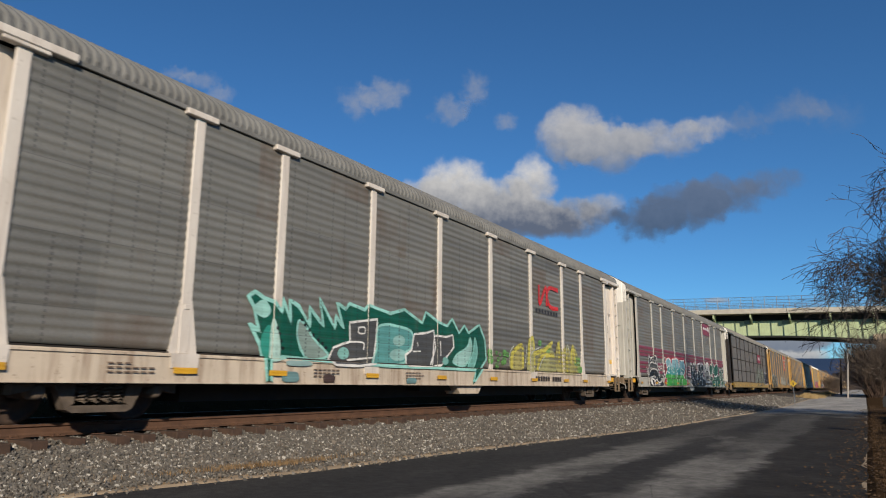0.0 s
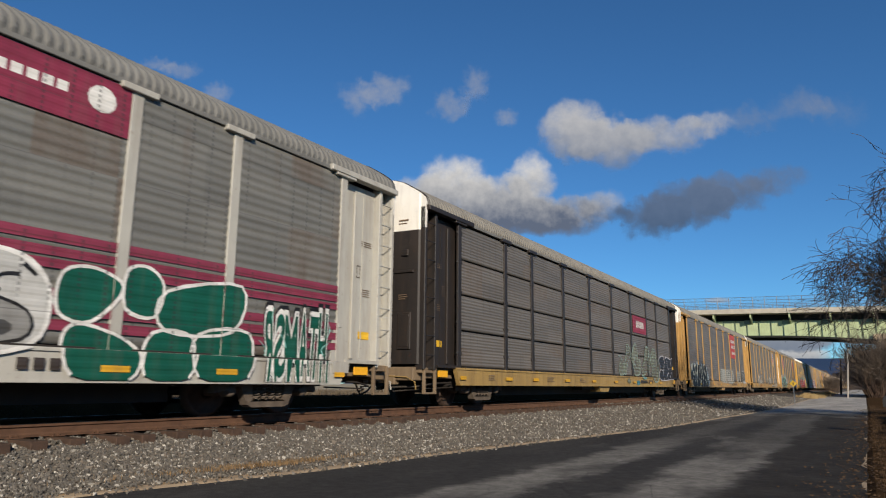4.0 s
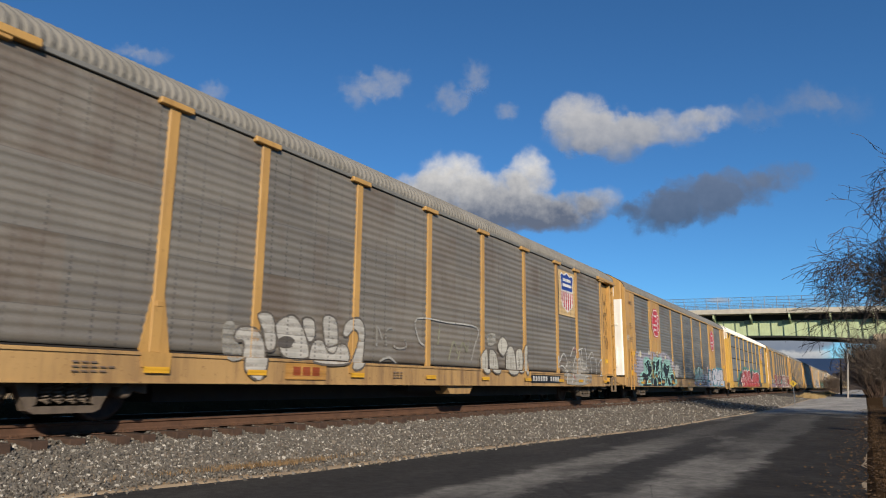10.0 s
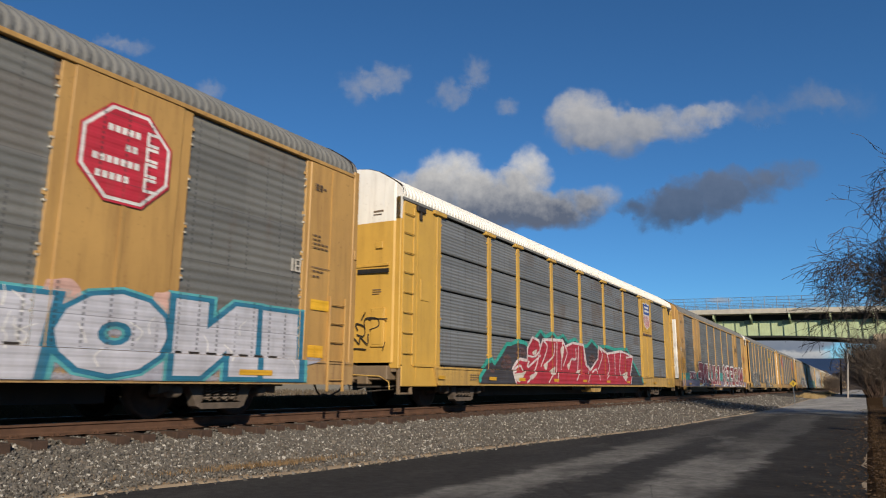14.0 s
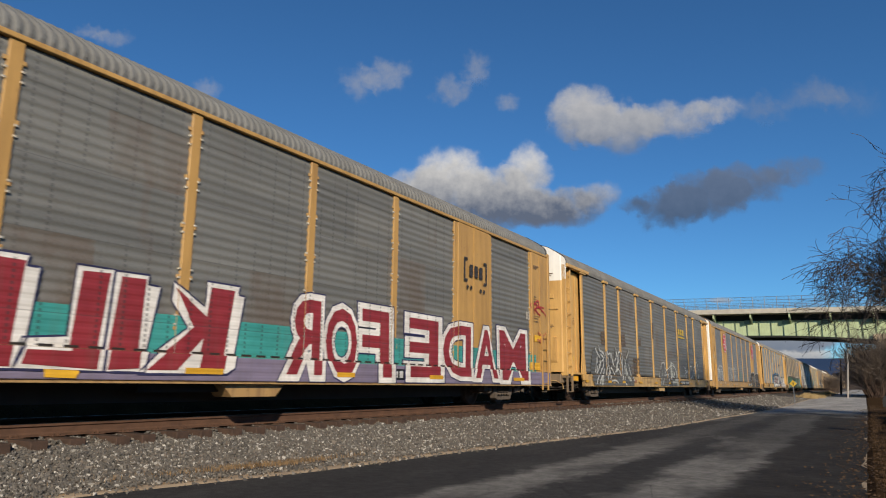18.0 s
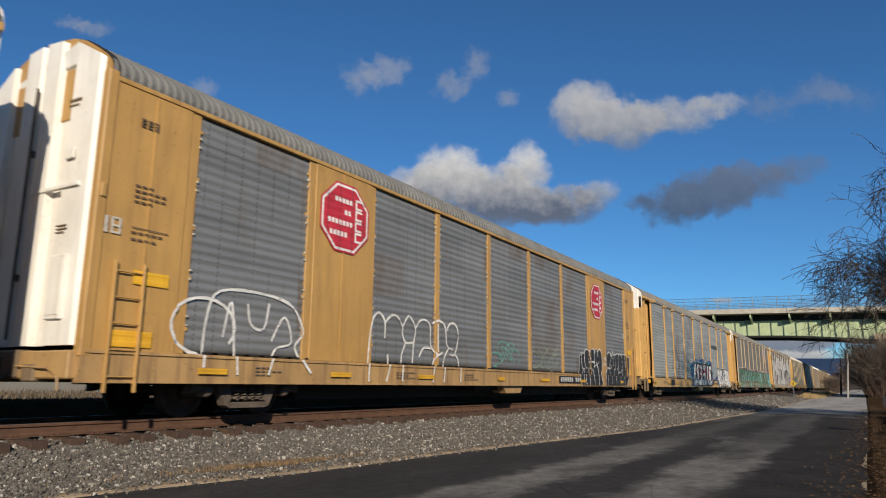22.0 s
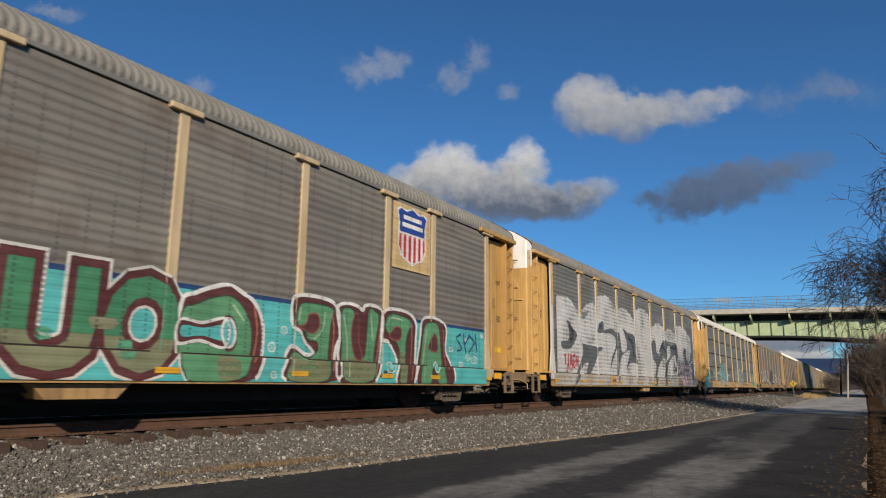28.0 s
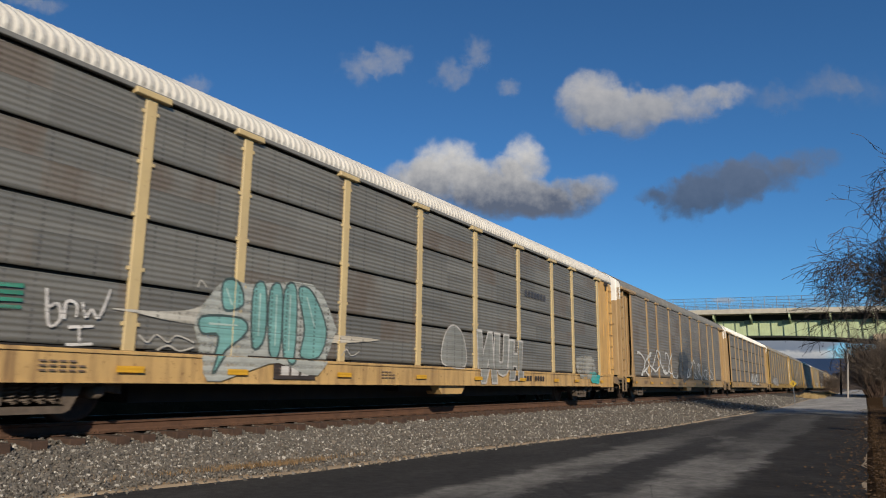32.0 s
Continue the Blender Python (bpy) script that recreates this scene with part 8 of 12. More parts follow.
        F([(8.44, 1.38), (9.04, 1.38), (8.97, 1.17), (8.62, 1.17)], (0.05, 0.30, 0.27), 1)
        F([(5.26, 0.91), (5.62, 0.92), (5.61, 0.71), (5.27, 0.71)], BLK, 4.6, soft=False, label="black data plate")
        T((0.6, 0.6, 0.58), 0.025, 5, [[(5.41, 0.91), (5.44, 0.72)], [(5.29, 0.83), (5.40, 0.83)], [(5.44, 0.88), (5.60, 0.88)], [(5.46, 0.76), (5.60, 0.76)]])
        F([(8.27, 0.96), (8.90, 0.95), (8.86, 0.60), (8.24, 0.62)], BLK, 4.8, soft=False, label="black plate")
        F([(6.85, 0.70), (7.31, 0.70), (7.31, 0.60), (6.86, 0.61)], (0.75, 0.42, 0.03), 5, soft=False, label="orange-yellow marker")
        F([(9.90, 0.72), (10.37, 0.71), (10.32, 0.61), (9.91, 0.62)], (0.75, 0.42, 0.03), 5, soft=False)
        F([(4.77, 1.90), (4.76, 1.83), (4.72, 1.78), (4.66, 1.77), (4.61, 1.81), (4.58, 1.87), (4.59, 1.95), (4.63, 2.00), (4.69, 2.01), (4.74, 1.97)], (0.02, 0.02, 0.02), 3)
        F([(4.72, 1.88), (4.72, 1.85), (4.70, 1.83), (4.67, 1.82), (4.64, 1.84), (4.63, 1.87), (4.64, 1.91), (4.66, 1.93), (4.68, 1.93), (4.71, 1.92)], (0.45, 0.28, 0.12), 4)
    elif i == 8:
        L(sum((rect(17.9 + k * 0.55, 18.3 + k * 0.55, 3.55, 3.88) for k in range(3)), []) + rect(17.85, 19.5, 3.36, 3.46), (0.62, 0.42, 0.05), 1, "sign", "yellow emblem")
        rng = random.Random(81)
        F([(2.52, 1.76), (2.90, 2.08), (3.20, 1.83), (3.32, 2.17), (3.72, 1.95), (4.06, 1.79), (4.31, 2.01), (4.92, 1.98), (5.15, 1.64), (5.30, 1.42), (5.56, 2.27), (5.81, 1.91), (6.17, 2.09), (6.69, 1.72), (7.03, 1.75), (7.53, 2.24), (7.49, 1.59), (7.78, 1.55), (8.03, 0.78), (7.31, 0.40), (2.69, 0.43)], (0.115, 0.115, 0.11), 1, thin=0.08, label="dark smoky spray lettering")
        T((0.50, 0.505, 0.48), 0.085, 3, [[(2.90, 2.04), (3.15, 1.84), (3.40, 1.71)], [(3.35, 2.17), (3.42, 1.98), (3.67, 1.94), (3.92, 1.85), (4.04, 1.71)], [(3.08, 1.72), (3.12, 1.39), (3.01, 1.15)], [(2.98, 1.06), (3.23, 1.21), (3.48, 1.47), (3.81, 1.61)], [(3.53, 1.82), (3.85, 1.71), (3.91, 1.46), (3.66, 1.20)], [(3.28, 0.80), (3.48, 1.09), (3.65, 1.25)], [(3.83, 1.01), (3.98, 1.27)], [(4.22, 0.83), (4.24, 1.13), (4.33, 1.35)]], "pale flowing spray lines")
        T((0.50, 0.505, 0.48), 0.085, 3, [[(4.29, 1.45), (4.23, 1.75), (4.31, 1.98), (4.56, 1.85), (4.80, 1.93), (4.89, 1.67)], [(4.38, 1.93), (4.48, 1.52), (4.63, 1.21), (4.48, 0.99)], [(4.92, 1.95), (5.08, 1.63), (5.31, 1.37)], [(4.50, 0.84), (4.76, 1.16), (4.86, 1.33), (5.34, 1.03)], [(5.38, 1.60), (5.61, 1.80), (5.60, 2.21)], [(5.62, 2.04), (5.83, 1.70), (5.59, 1.21)], [(5.46, 1.15), (5.87, 1.29), (6.19, 1.07), (6.37, 0.83)]], "pale flowing spray lines")
        T((0.50, 0.505, 0.48), 0.075, 3, [[(6.00, 1.48), (5.89, 1.89), (6.10, 2.03), (6.42, 1.92), (6.52, 1.71), (6.48, 1.27)], [(6.20, 1.80), (6.40, 1.26), (6.21, 0.83)], [(6.79, 1.48), (6.60, 0.84)], [(6.90, 1.74), (7.06, 1.30), (7.51, 0.80)], [(7.11, 1.76), (7.50, 2.10), (7.52, 2.21)], [(7.45, 1.52), (7.66, 1.20), (8.03, 0.80)], [(3.12, 0.66), (3.27, 0.84), (3.58, 1.00)], [(4.68, 0.79), (5.23, 0.80), (5.58, 0.70)], [(6.87, 0.54), (6.53, 0.78)], [(2.81, 1.09), (2.94, 1.38), (2.99, 1.66)], [(2.78, 0.65), (2.92, 0.88), (3.08, 0.97)]], "pale flowing spray lines")
        T((0.03, 0.03, 0.03), 0.05, 3.4, [[(3.03, 1.34), (3.19, 1.49), (3.26, 1.69)], [(3.61, 1.58), (3.50, 1.28), (3.25, 1.07)], [(4.02, 1.63), (4.04, 1.27), (3.90, 0.87)], [(4.50, 1.36), (4.41, 1.09)], [(4.69, 1.75), (4.71, 1.32), (5.00, 1.18)], [(5.85, 1.47), (6.03, 1.12)], [(6.62, 1.59), (6.50, 1.02)], [(7.23, 1.38), (7.36, 0.93)]], "black spray lines")
        F([(3.30, 1.35), (3.50, 1.67), (3.64, 1.44), (3.41, 1.26)], (0.36, 0.37, 0.34), 2, thin=0.1, label="pale painted patch")
        F([(5.52, 1.25), (5.63, 1.51), (5.88, 1.35), (5.74, 1.15)], (0.36, 0.37, 0.34), 2, thin=0.1, label="pale painted patch")
        F([(6.96, 0.96), (6.97, 1.42), (7.35, 1.06), (7.48, 0.77)], (0.36, 0.37, 0.34), 2, thin=0.1, label="pale painted patch")
        F([(4.96, 1.84), (5.18, 1.58), (5.14, 1.35)], (0.36, 0.37, 0.34), 2, thin=0.1, label="pale painted patch")
        F([(3.29, 0.71), (3.54, 1.00), (3.65, 0.86), (3.49, 0.57)], (0.36, 0.37, 0.34), 2, thin=0.1, label="pale painted patch")
        F([(3.63, 2.70), (4.17, 2.82), (4.23, 2.21), (3.72, 2.20)], (0.135, 0.095, 0.062), 0.4, soft=False, thin=0.35, label="rust-brown stain")
        F([(6.39, 2.78), (7.04, 2.85), (7.17, 2.33), (6.43, 2.25)], (0.135, 0.095, 0.062), 0.4, soft=False, thin=0.35, label="rust-brown stain")
        F([(8.26, 1.83), (9.37, 1.89), (9.29, 1.12), (8.36, 1.13)], (0.135, 0.095, 0.062), 0.4, soft=False, thin=0.35, label="rust-brown stain")
        F([(9.25, 2.80), (9.80, 2.84), (9.76, 2.48), (9.27, 2.46)], (0.135, 0.095, 0.062), 0.4, soft=False, thin=0.35, label="rust-brown stain")
        F([(11.86, 3.73), (12.27, 3.75), (12.21, 2.96), (11.88, 2.96)], (0.135, 0.095, 0.062), 0.4, soft=False, thin=0.35, label="rust-brown stain")
        F([(12.95, 0.65), (13.03, 1.15), (13.47, 1.68), (14.15, 1.82), (14.45, 1.44), (15.23, 1.58), (15.87, 1.77), (16.83, 1.44), (16.97, 0.96), (16.09, 0.36), (13.05, 0.38)], (0.12, 0.12, 0.115), 1, (0.54, 0.54, 0.51), 0.06, thin=0.05, label="dark spray lettering with white edges")
        T((0.54, 0.54, 0.51), 0.05, 3, [[(13.47, 1.64), (13.67, 1.03), (13.31, 0.65)], [(14.15, 1.80), (14.05, 1.14), (14.45, 1.44)], [(14.25, 1.14), (14.87, 1.21), (14.76, 0.86)], [(14.46, 0.37), (14.66, 0.76)], [(15.23, 1.56), (15.08, 0.97), (15.86, 1.09)], [(15.87, 1.75), (16.34, 1.21), (16.83, 1.39)], [(15.74, 0.37), (16.09, 0.89)]], "white spray lines")
        F([(15.52, 1.79), (16.15, 1.83), (16.38, 1.74), (16.75, 1.56), (17.16, 1.24), (17.10, 1.07), (16.99, 0.87), (16.84, 0.42), (15.69, 0.43)], (0.42, 0.43, 0.39), 2, thin=0.06, label="pale silver spray letter")
        F([(15.91, 1.71), (16.10, 1.69), (16.24, 1.46), (16.22, 1.17), (16.07, 1.21)], (0.10, 0.10, 0.098), 3, label="dark inside of a spray letter")
        F([(16.26, 1.51), (16.50, 1.58), (16.87, 1.22), (16.77, 1.01), (16.47, 0.99), (16.30, 1.15), (16.54, 1.19), (16.48, 1.34)], (0.10, 0.10, 0.098), 3, label="dark inside of a spray letter")
        F([(15.69, 1.08), (16.13, 1.07), (16.16, 0.89), (15.72, 0.86)], (0.10, 0.10, 0.098), 3, label="dark inside of a spray letter")
        F([(15.65, 0.75), (16.57, 0.78), (16.61, 0.43), (15.69, 0.43)], (0.13, 0.135, 0.125), 3, soft=False)
        T(WHT, 0.05, 2, [[(18.93, 1.79), (19.03, 1.70), (19.42, 1.61), (19.55, 1.78)], [(19.22, 1.53), (19.68, 1.48)], [(19.88, 1.57), (20.03, 1.29)], [(19.72, 1.45), (20.13, 1.46)], [(20.08, 1.61), (19.86, 1.28)], [(19.08, 1.37), (19.16, 0.98), (19.54, 1.14), (19.61, 1.41), (19.24, 1.31), (19.11, 1.16)], [(20.60, 1.75), (21.04, 1.79), (21.25, 1.52), (21.23, 1.22), (20.65, 1.01)], [(22.14, 1.81), (21.68, 1.71), (21.65, 1.37), (21.96, 1.27), (22.10, 1.65)]], "white handwritten tag")
        T(WHT, 0.055, 2, [[(22.11, 1.80), (22.06, 1.12)], [(22.46, 1.44), (22.37, 1.90), (22.66, 2.12), (23.13, 1.81), (23.24, 1.34), (22.79, 0.92), (22.54, 1.07), (22.58, 1.44), (22.78, 1.59)]], "white spray loop")
        F([(21.48, 1.08), (21.46, 1.05), (21.41, 1.02), (21.36, 1.02), (21.31, 1.04), (21.29, 1.08), (21.30, 1.12), (21.35, 1.14), (21.41, 1.14), (21.45, 1.12)], WHT, 2)
    elif i == 9:
        octagon_sign(car, st, 4.58, 6.15, 3.2, 4.65)
        octagon_sign(car, st, 20.62, 22.1, 3.2, 4.6)
        rng = random.Random(9)
        L(stroke([(2.0 + 0.65 * math.cos(a), 1.45 + 0.45 * math.sin(a)) for a in np.linspace(-0.6, 4.6, 18)], 0.05), WHT, 2, label="white spray loop")
        L(stroke([(2.0, 0.8), (2.05, 1.6), (2.3, 2.05), (3.3, 2.1), (4.0, 1.95), (4.3, 1.5), (4.1, 1.2), (4.5, 0.75)], 0.05) + stroke([(2.4, 1.3), (2.55, 1.9), (2.7, 0.7)], 0.045) + stroke([(2.9, 1.9), (3.0, 1.55), (3.3, 1.5), (3.4, 1.95)], 0.045) + stroke([(3.5, 1.3), (3.8, 1.75), (4.0, 1.3), (3.6, 1.15), (3.4, 0.7)], 0.045), WHT, 2, label="white outlined scrawl")
        tag = lambda *lines: [L(stroke(q, 0.05), WHT, 2, label="white spray line") for q in lines]
        tag([(6.28, 0.62), (6.33, 1.35), (6.42, 1.85), (6.65, 2.1), (6.9, 1.94), (6.92, 1.56)], [(7.04, 1.21), (7.04, 0.96), (6.91, 0.62)], [(6.93, 1.91), (7.16, 2.08), (7.4, 2.07), (7.6, 1.86), (7.6, 1.7), (7.74, 1.51), (8.04, 1.52)], [(7.61, 1.86), (7.75, 2.05), (7.9, 2.12), (8.14, 1.86), (8.07, 1.5), (8.03, 1.05)])
        tag([(7.74, 1.5), (7.58, 1.2), (7.53, 0.63)], [(8.14, 1.86), (8.34, 2.06), (8.6, 2.09), (8.8, 1.95), (8.83, 1.5), (9.16, 1.29), (9.39, 1.36)], [(8.31, 1.2), (8.5, 1.42), (8.83, 1.43)], [(9.16, 1.29), (8.94, 1.09), (8.84, 0.62)])
        tag([(8.9, 2.04), (9.2, 2.13), (9.5, 2.0), (9.61, 1.54), (9.9, 1.45)], [(9.14, 2.03), (9.15, 1.36)], [(9.68, 1.46), (9.45, 1.18), (9.35, 0.62)], [(9.58, 1.9), (9.76, 2.1), (10.05, 2.08), (10.18, 1.8), (10.0, 1.34), (9.75, 1.32)])
        tag([(9.99, 1.34), (10.19, 1.15), (10.18, 0.63)])
        scrawl(car, st, 91, 12.2, 14.1, 1.05, 1.8, (0.17, 0.40, 0.33), 5, 0.04, 0.9)
        scrawl(car, st, 92, 15.0, 17.4, 1.0, 1.8, (0.26, 0.32, 0.22), 6, 0.035, 0.9)
        F([(19.34, 0.57), (19.25, 1.42), (19.33, 1.69), (19.50, 1.80), (19.71, 1.76), (19.86, 1.87), (20.07, 1.94), (20.29, 1.91), (20.39, 1.86), (20.57, 1.98), (20.80, 1.95), (20.89, 1.89), (21.05, 2.01), (21.23, 1.89), (21.33, 1.96), (21.52, 2.00), (21.71, 1.82), (21.74, 1.31), (21.59, 0.94), (21.57, 0.59)], (0.022, 0.022, 0.022), 2, (0.60, 0.59, 0.57), 0.045, label="black bubble lettering with white lines")
        T((0.60, 0.59, 0.57), 0.045, 4, [[(20.39, 1.86), (20.43, 1.62), (20.56, 1.49), (20.80, 1.51)], [(20.37, 1.83), (20.40, 1.57)], [(20.30, 1.47), (20.58, 1.47), (20.80, 1.46)], [(20.35, 1.45), (20.44, 1.26), (20.60, 1.12)], [(20.89, 1.89), (20.80, 1.74), (20.82, 1.29)], [(21.23, 1.89), (21.25, 1.63)], [(21.00, 1.53), (21.11, 1.39), (21.38, 1.52)], [(21.12, 1.39), (21.25, 1.22), (21.27, 0.77), (21.21, 0.59)]], "white spray lines")
        T((0.60, 0.59, 0.57), 0.045, 4, [[(20.84, 0.59), (20.70, 0.81), (20.68, 1.09), (20.80, 1.31), (21.05, 1.36), (21.23, 1.22)], [(20.22, 0.57), (20.16, 1.04), (20.29, 1.22), (20.52, 1.22), (20.61, 1.09)], [(19.86, 1.85), (19.82, 1.53), (19.94, 1.27), (20.11, 1.24)], [(19.86, 1.22), (19.73, 0.99), (19.82, 0.58)], [(19.51, 1.78), (19.48, 1.45), (19.62, 1.20), (19.86, 1.22)], [(19.63, 1.16), (19.51, 0.90), (19.59, 0.58)]], "white spray lines")
        T((0.60, 0.59, 0.57), 0.04, 2, [[(21.98, 1.66), (22.13, 1.70), (22.08, 1.55), (21.97, 1.47), (22.16, 1.45)], [(22.16, 1.71), (22.21, 1.58), (22.30, 1.64)], [(21.92, 1.38), (22.19, 1.43), (22.26, 1.52)], [(22.32, 1.72), (22.27, 1.56)]], "small white scrawl")
        F([(22.47, 1.58), (22.61, 1.87), (22.85, 1.97), (23.04, 1.88), (23.13, 1.75), (23.37, 2.02), (23.36, 1.86), (23.63, 1.86), (24.14, 1.95), (24.18, 1.88), (24.43, 1.96), (24.61, 1.82), (24.67, 2.04), (24.76, 1.91), (25.00, 1.95), (25.60, 1.81), (25.57, 1.38), (25.51, 1.13), (25.10, 0.61), (22.16, 0.58), (22.15, 0.96), (22.22, 1.13), (22.38, 1.16), (22.44, 1.25), (22.54, 1.34)], (0.022, 0.022, 0.022), 2, (0.60, 0.59, 0.57), 0.04, soft=False, label="black spray lettering with thin white lines")
        T((0.60, 0.59, 0.57), 0.035, 4, [[(22.56, 1.34), (22.81, 1.32), (22.85, 1.56)], [(23.13, 1.75), (22.95, 1.49), (23.13, 1.33), (22.54, 1.25)], [(23.36, 1.83), (23.37, 1.40)], [(23.63, 1.86), (23.67, 1.30), (23.52, 1.27)], [(24.14, 1.95), (24.07, 1.48), (24.21, 1.17), (24.49, 1.17), (24.67, 1.46), (24.64, 1.86)], [(25.07, 1.90), (25.09, 1.41)], [(22.42, 1.20), (22.41, 0.92), (22.34, 0.58)], [(22.88, 1.25), (22.95, 0.94), (22.94, 0.64)], [(23.48, 1.26), (23.49, 0.95), (23.54, 0.64)], [(23.96, 1.32), (24.13, 1.04), (24.12, 0.62)], [(24.67, 1.26), (24.74, 0.60)]], "thin white spray lines")
    elif i == 10:
        rng = random.Random(10)
        L(blob(rng, 19.2, 24.9, 0.5, 1.6, 50, 0.25), (0.015, 0.09, 0.30), 0, label="deep blue painted cloud", thin=0.2)
        piece(car, st, 102, "SEAOS", 19.8, 24.8, 0.62, 1.85, (0.68, 0.67, 0.64), BLK, (0.55, 0.55, 0.53), None, 0.13, 0.035, 0.06, None, 0.10)
        L(sum((rect(18.1 + k * 0.28, 18.3 + k * 0.28, 3.25, 3.5) for k in range(8)), []), (0.07, 0.08, 0.09), 1, "sign", "row of dark marks")
        L(rect(4.9, 5.6, 0.66, 0.93), BLK, 6, "plate", "black plate")
        F([(10.12, 2.16), (10.36, 2.00), (10.76, 1.94), (11.25, 2.05), (11.50, 2.15), (12.28, 2.35), (12.77, 2.15), (13.83, 2.33), (14.86, 2.36), (14.90, 2.05), (16.98, 2.37), (17.76, 2.13), (17.93, 1.58), (17.87, 0.81), (17.48, 0.70), (10.76, 0.62), (10.53, 0.78), (10.54, 1.35), (10.61, 1.67), (10.25, 1.89)], (0.02, 0.085, 0.26), 1, thin=0.12, label="deep blue painted cloud")
        L(blob(rng, 10.06, 10.40, 1.80, 1.92, 24, 0.15), (0.07, 0.46, 0.48), 2, label="cyan paint splash")
        L(blob(rng, 11.09, 11.34, 1.61, 1.83, 24, 0.15), (0.07, 0.46, 0.48), 2, label="cyan paint splash")
        L(blob(rng, 12.04, 12.26, 2.01, 2.18, 24, 0.15), (0.07, 0.46, 0.48), 2, label="cyan paint splash")
        L(blob(rng, 13.01, 13.22, 2.07, 2.23, 24, 0.15), (0.07, 0.46, 0.48), 2, label="cyan paint splash")
        L(blob(rng, 9.89, 10.09, 1.36, 1.50, 24, 0.15), (0.07, 0.46, 0.48), 2, label="cyan paint splash")
        L(blob(rng, 10.50, 10.73, 1.04, 1.25, 24, 0.15), (0.07, 0.46, 0.48), 2, label="cyan paint splash")
        L(blob(rng, 10.70, 10.84, 1.43, 1.51, 24, 0.15), (0.07, 0.46, 0.48), 2, label="cyan paint splash")
        L(blob(rng, 10.34, 10.44, 1.43, 1.49, 24, 0.15), (0.07, 0.46, 0.48), 2, label="cyan paint splash")
        L(blob(rng, 14.27, 14.51, 2.09, 2.23, 24, 0.15), (0.07, 0.46, 0.48), 2, label="cyan paint splash")
        L(blob(rng, 16.25, 16.51, 2.07, 2.23, 24, 0.15), (0.07, 0.46, 0.48), 2, label="cyan paint splash")
        L(blob(rng, 11.15, 11.30, 1.32, 1.43, 24, 0.15), (0.07, 0.46, 0.48), 2, label="cyan paint splash")
        L(blob(rng, 10.01, 10.20, 1.74, 1.80, 24, 0.15), (0.07, 0.46, 0.48), 2, label="cyan paint splash")
        L(blob(rng, 17.79, 18.16, 1.68, 1.82, 24, 0.15), (0.07, 0.46, 0.48), 2, label="cyan paint splash")
        L(blob(rng, 18.25, 18.51, 1.46, 1.57, 24, 0.15), (0.07, 0.46, 0.48), 2, label="cyan paint splash")
        F([(11.51, 2.06), (12.22, 2.10), (13.03, 2.10), (14.34, 2.08), (15.44, 2.12), (16.18, 2.08), (17.31, 2.15), (17.55, 1.55), (17.51, 0.70), (10.88, 0.62), (11.40, 1.53)], BLK, 1.6, soft=False, label="black painted ground")
        F([(12.04, 1.70), (12.28, 1.65), (12.07, 1.34), (11.93, 1.40)], (0.30, 0.02, 0.045), 2.2, label="dark red painted shading")
        F([(12.96, 1.95), (13.25, 1.82), (13.00, 1.53)], (0.30, 0.02, 0.045), 2.2, label="dark red painted shading")
        F([(12.91, 1.41), (13.44, 1.44), (13.57, 1.11), (13.03, 1.15)], (0.30, 0.02, 0.045), 2.2, label="dark red painted shading")
        F([(13.88, 1.61), (14.40, 1.65), (14.32, 1.28)], (0.30, 0.02, 0.045), 2.2, label="dark red painted shading")
        F([(15.11, 1.93), (15.60, 1.89), (15.51, 1.42), (15.02, 1.61)], (0.30, 0.02, 0.045), 2.2, label="dark red painted shading")
        F([(16.08, 1.70), (16.42, 1.73), (16.33, 1.07), (15.96, 1.06)], (0.30, 0.02, 0.045), 2.2, label="dark red painted shading")
        F([(16.64, 1.58), (16.90, 1.60), (16.86, 1.01)], (0.30, 0.02, 0.045), 2.2, label="dark red painted shading")
        F([(12.36, 1.49), (12.67, 1.45), (12.62, 1.14), (12.35, 1.19)], (0.30, 0.02, 0.045), 2.2, label="dark red painted shading")
        F([(11.69, 1.98), (12.03, 2.00), (11.93, 1.51), (11.81, 1.16), (12.04, 1.14), (12.29, 1.14), (12.23, 0.65), (10.93, 0.65), (10.98, 0.99), (11.50, 1.53)], (0.72, 0.72, 0.69), 3, BLK, 0.05, soft=False, label="white spray letter with black edge")
        F([(12.21, 1.65), (12.55, 1.96), (12.95, 2.06), (13.03, 1.80), (12.65, 1.75), (12.52, 1.59), (12.69, 1.69), (12.89, 1.77), (12.87, 1.28), (12.94, 1.02), (13.47, 1.01), (13.46, 0.67), (12.32, 0.67), (12.41, 1.13), (12.36, 1.43)], (0.72, 0.72, 0.69), 3, BLK, 0.05, soft=False, label="white spray letter with black edge")
        F([(13.21, 1.78), (13.31, 1.94), (14.17, 1.98), (14.13, 1.73), (13.90, 1.66), (13.82, 1.47), (14.06, 1.40), (14.00, 1.03), (13.98, 0.67), (13.50, 0.67), (13.47, 1.01), (13.31, 1.08), (13.68, 1.18), (13.54, 1.34), (13.22, 1.36), (13.43, 1.51), (13.69, 1.65)], (0.72, 0.72, 0.69), 3, BLK, 0.05, soft=False, label="white spray letter with black edge")
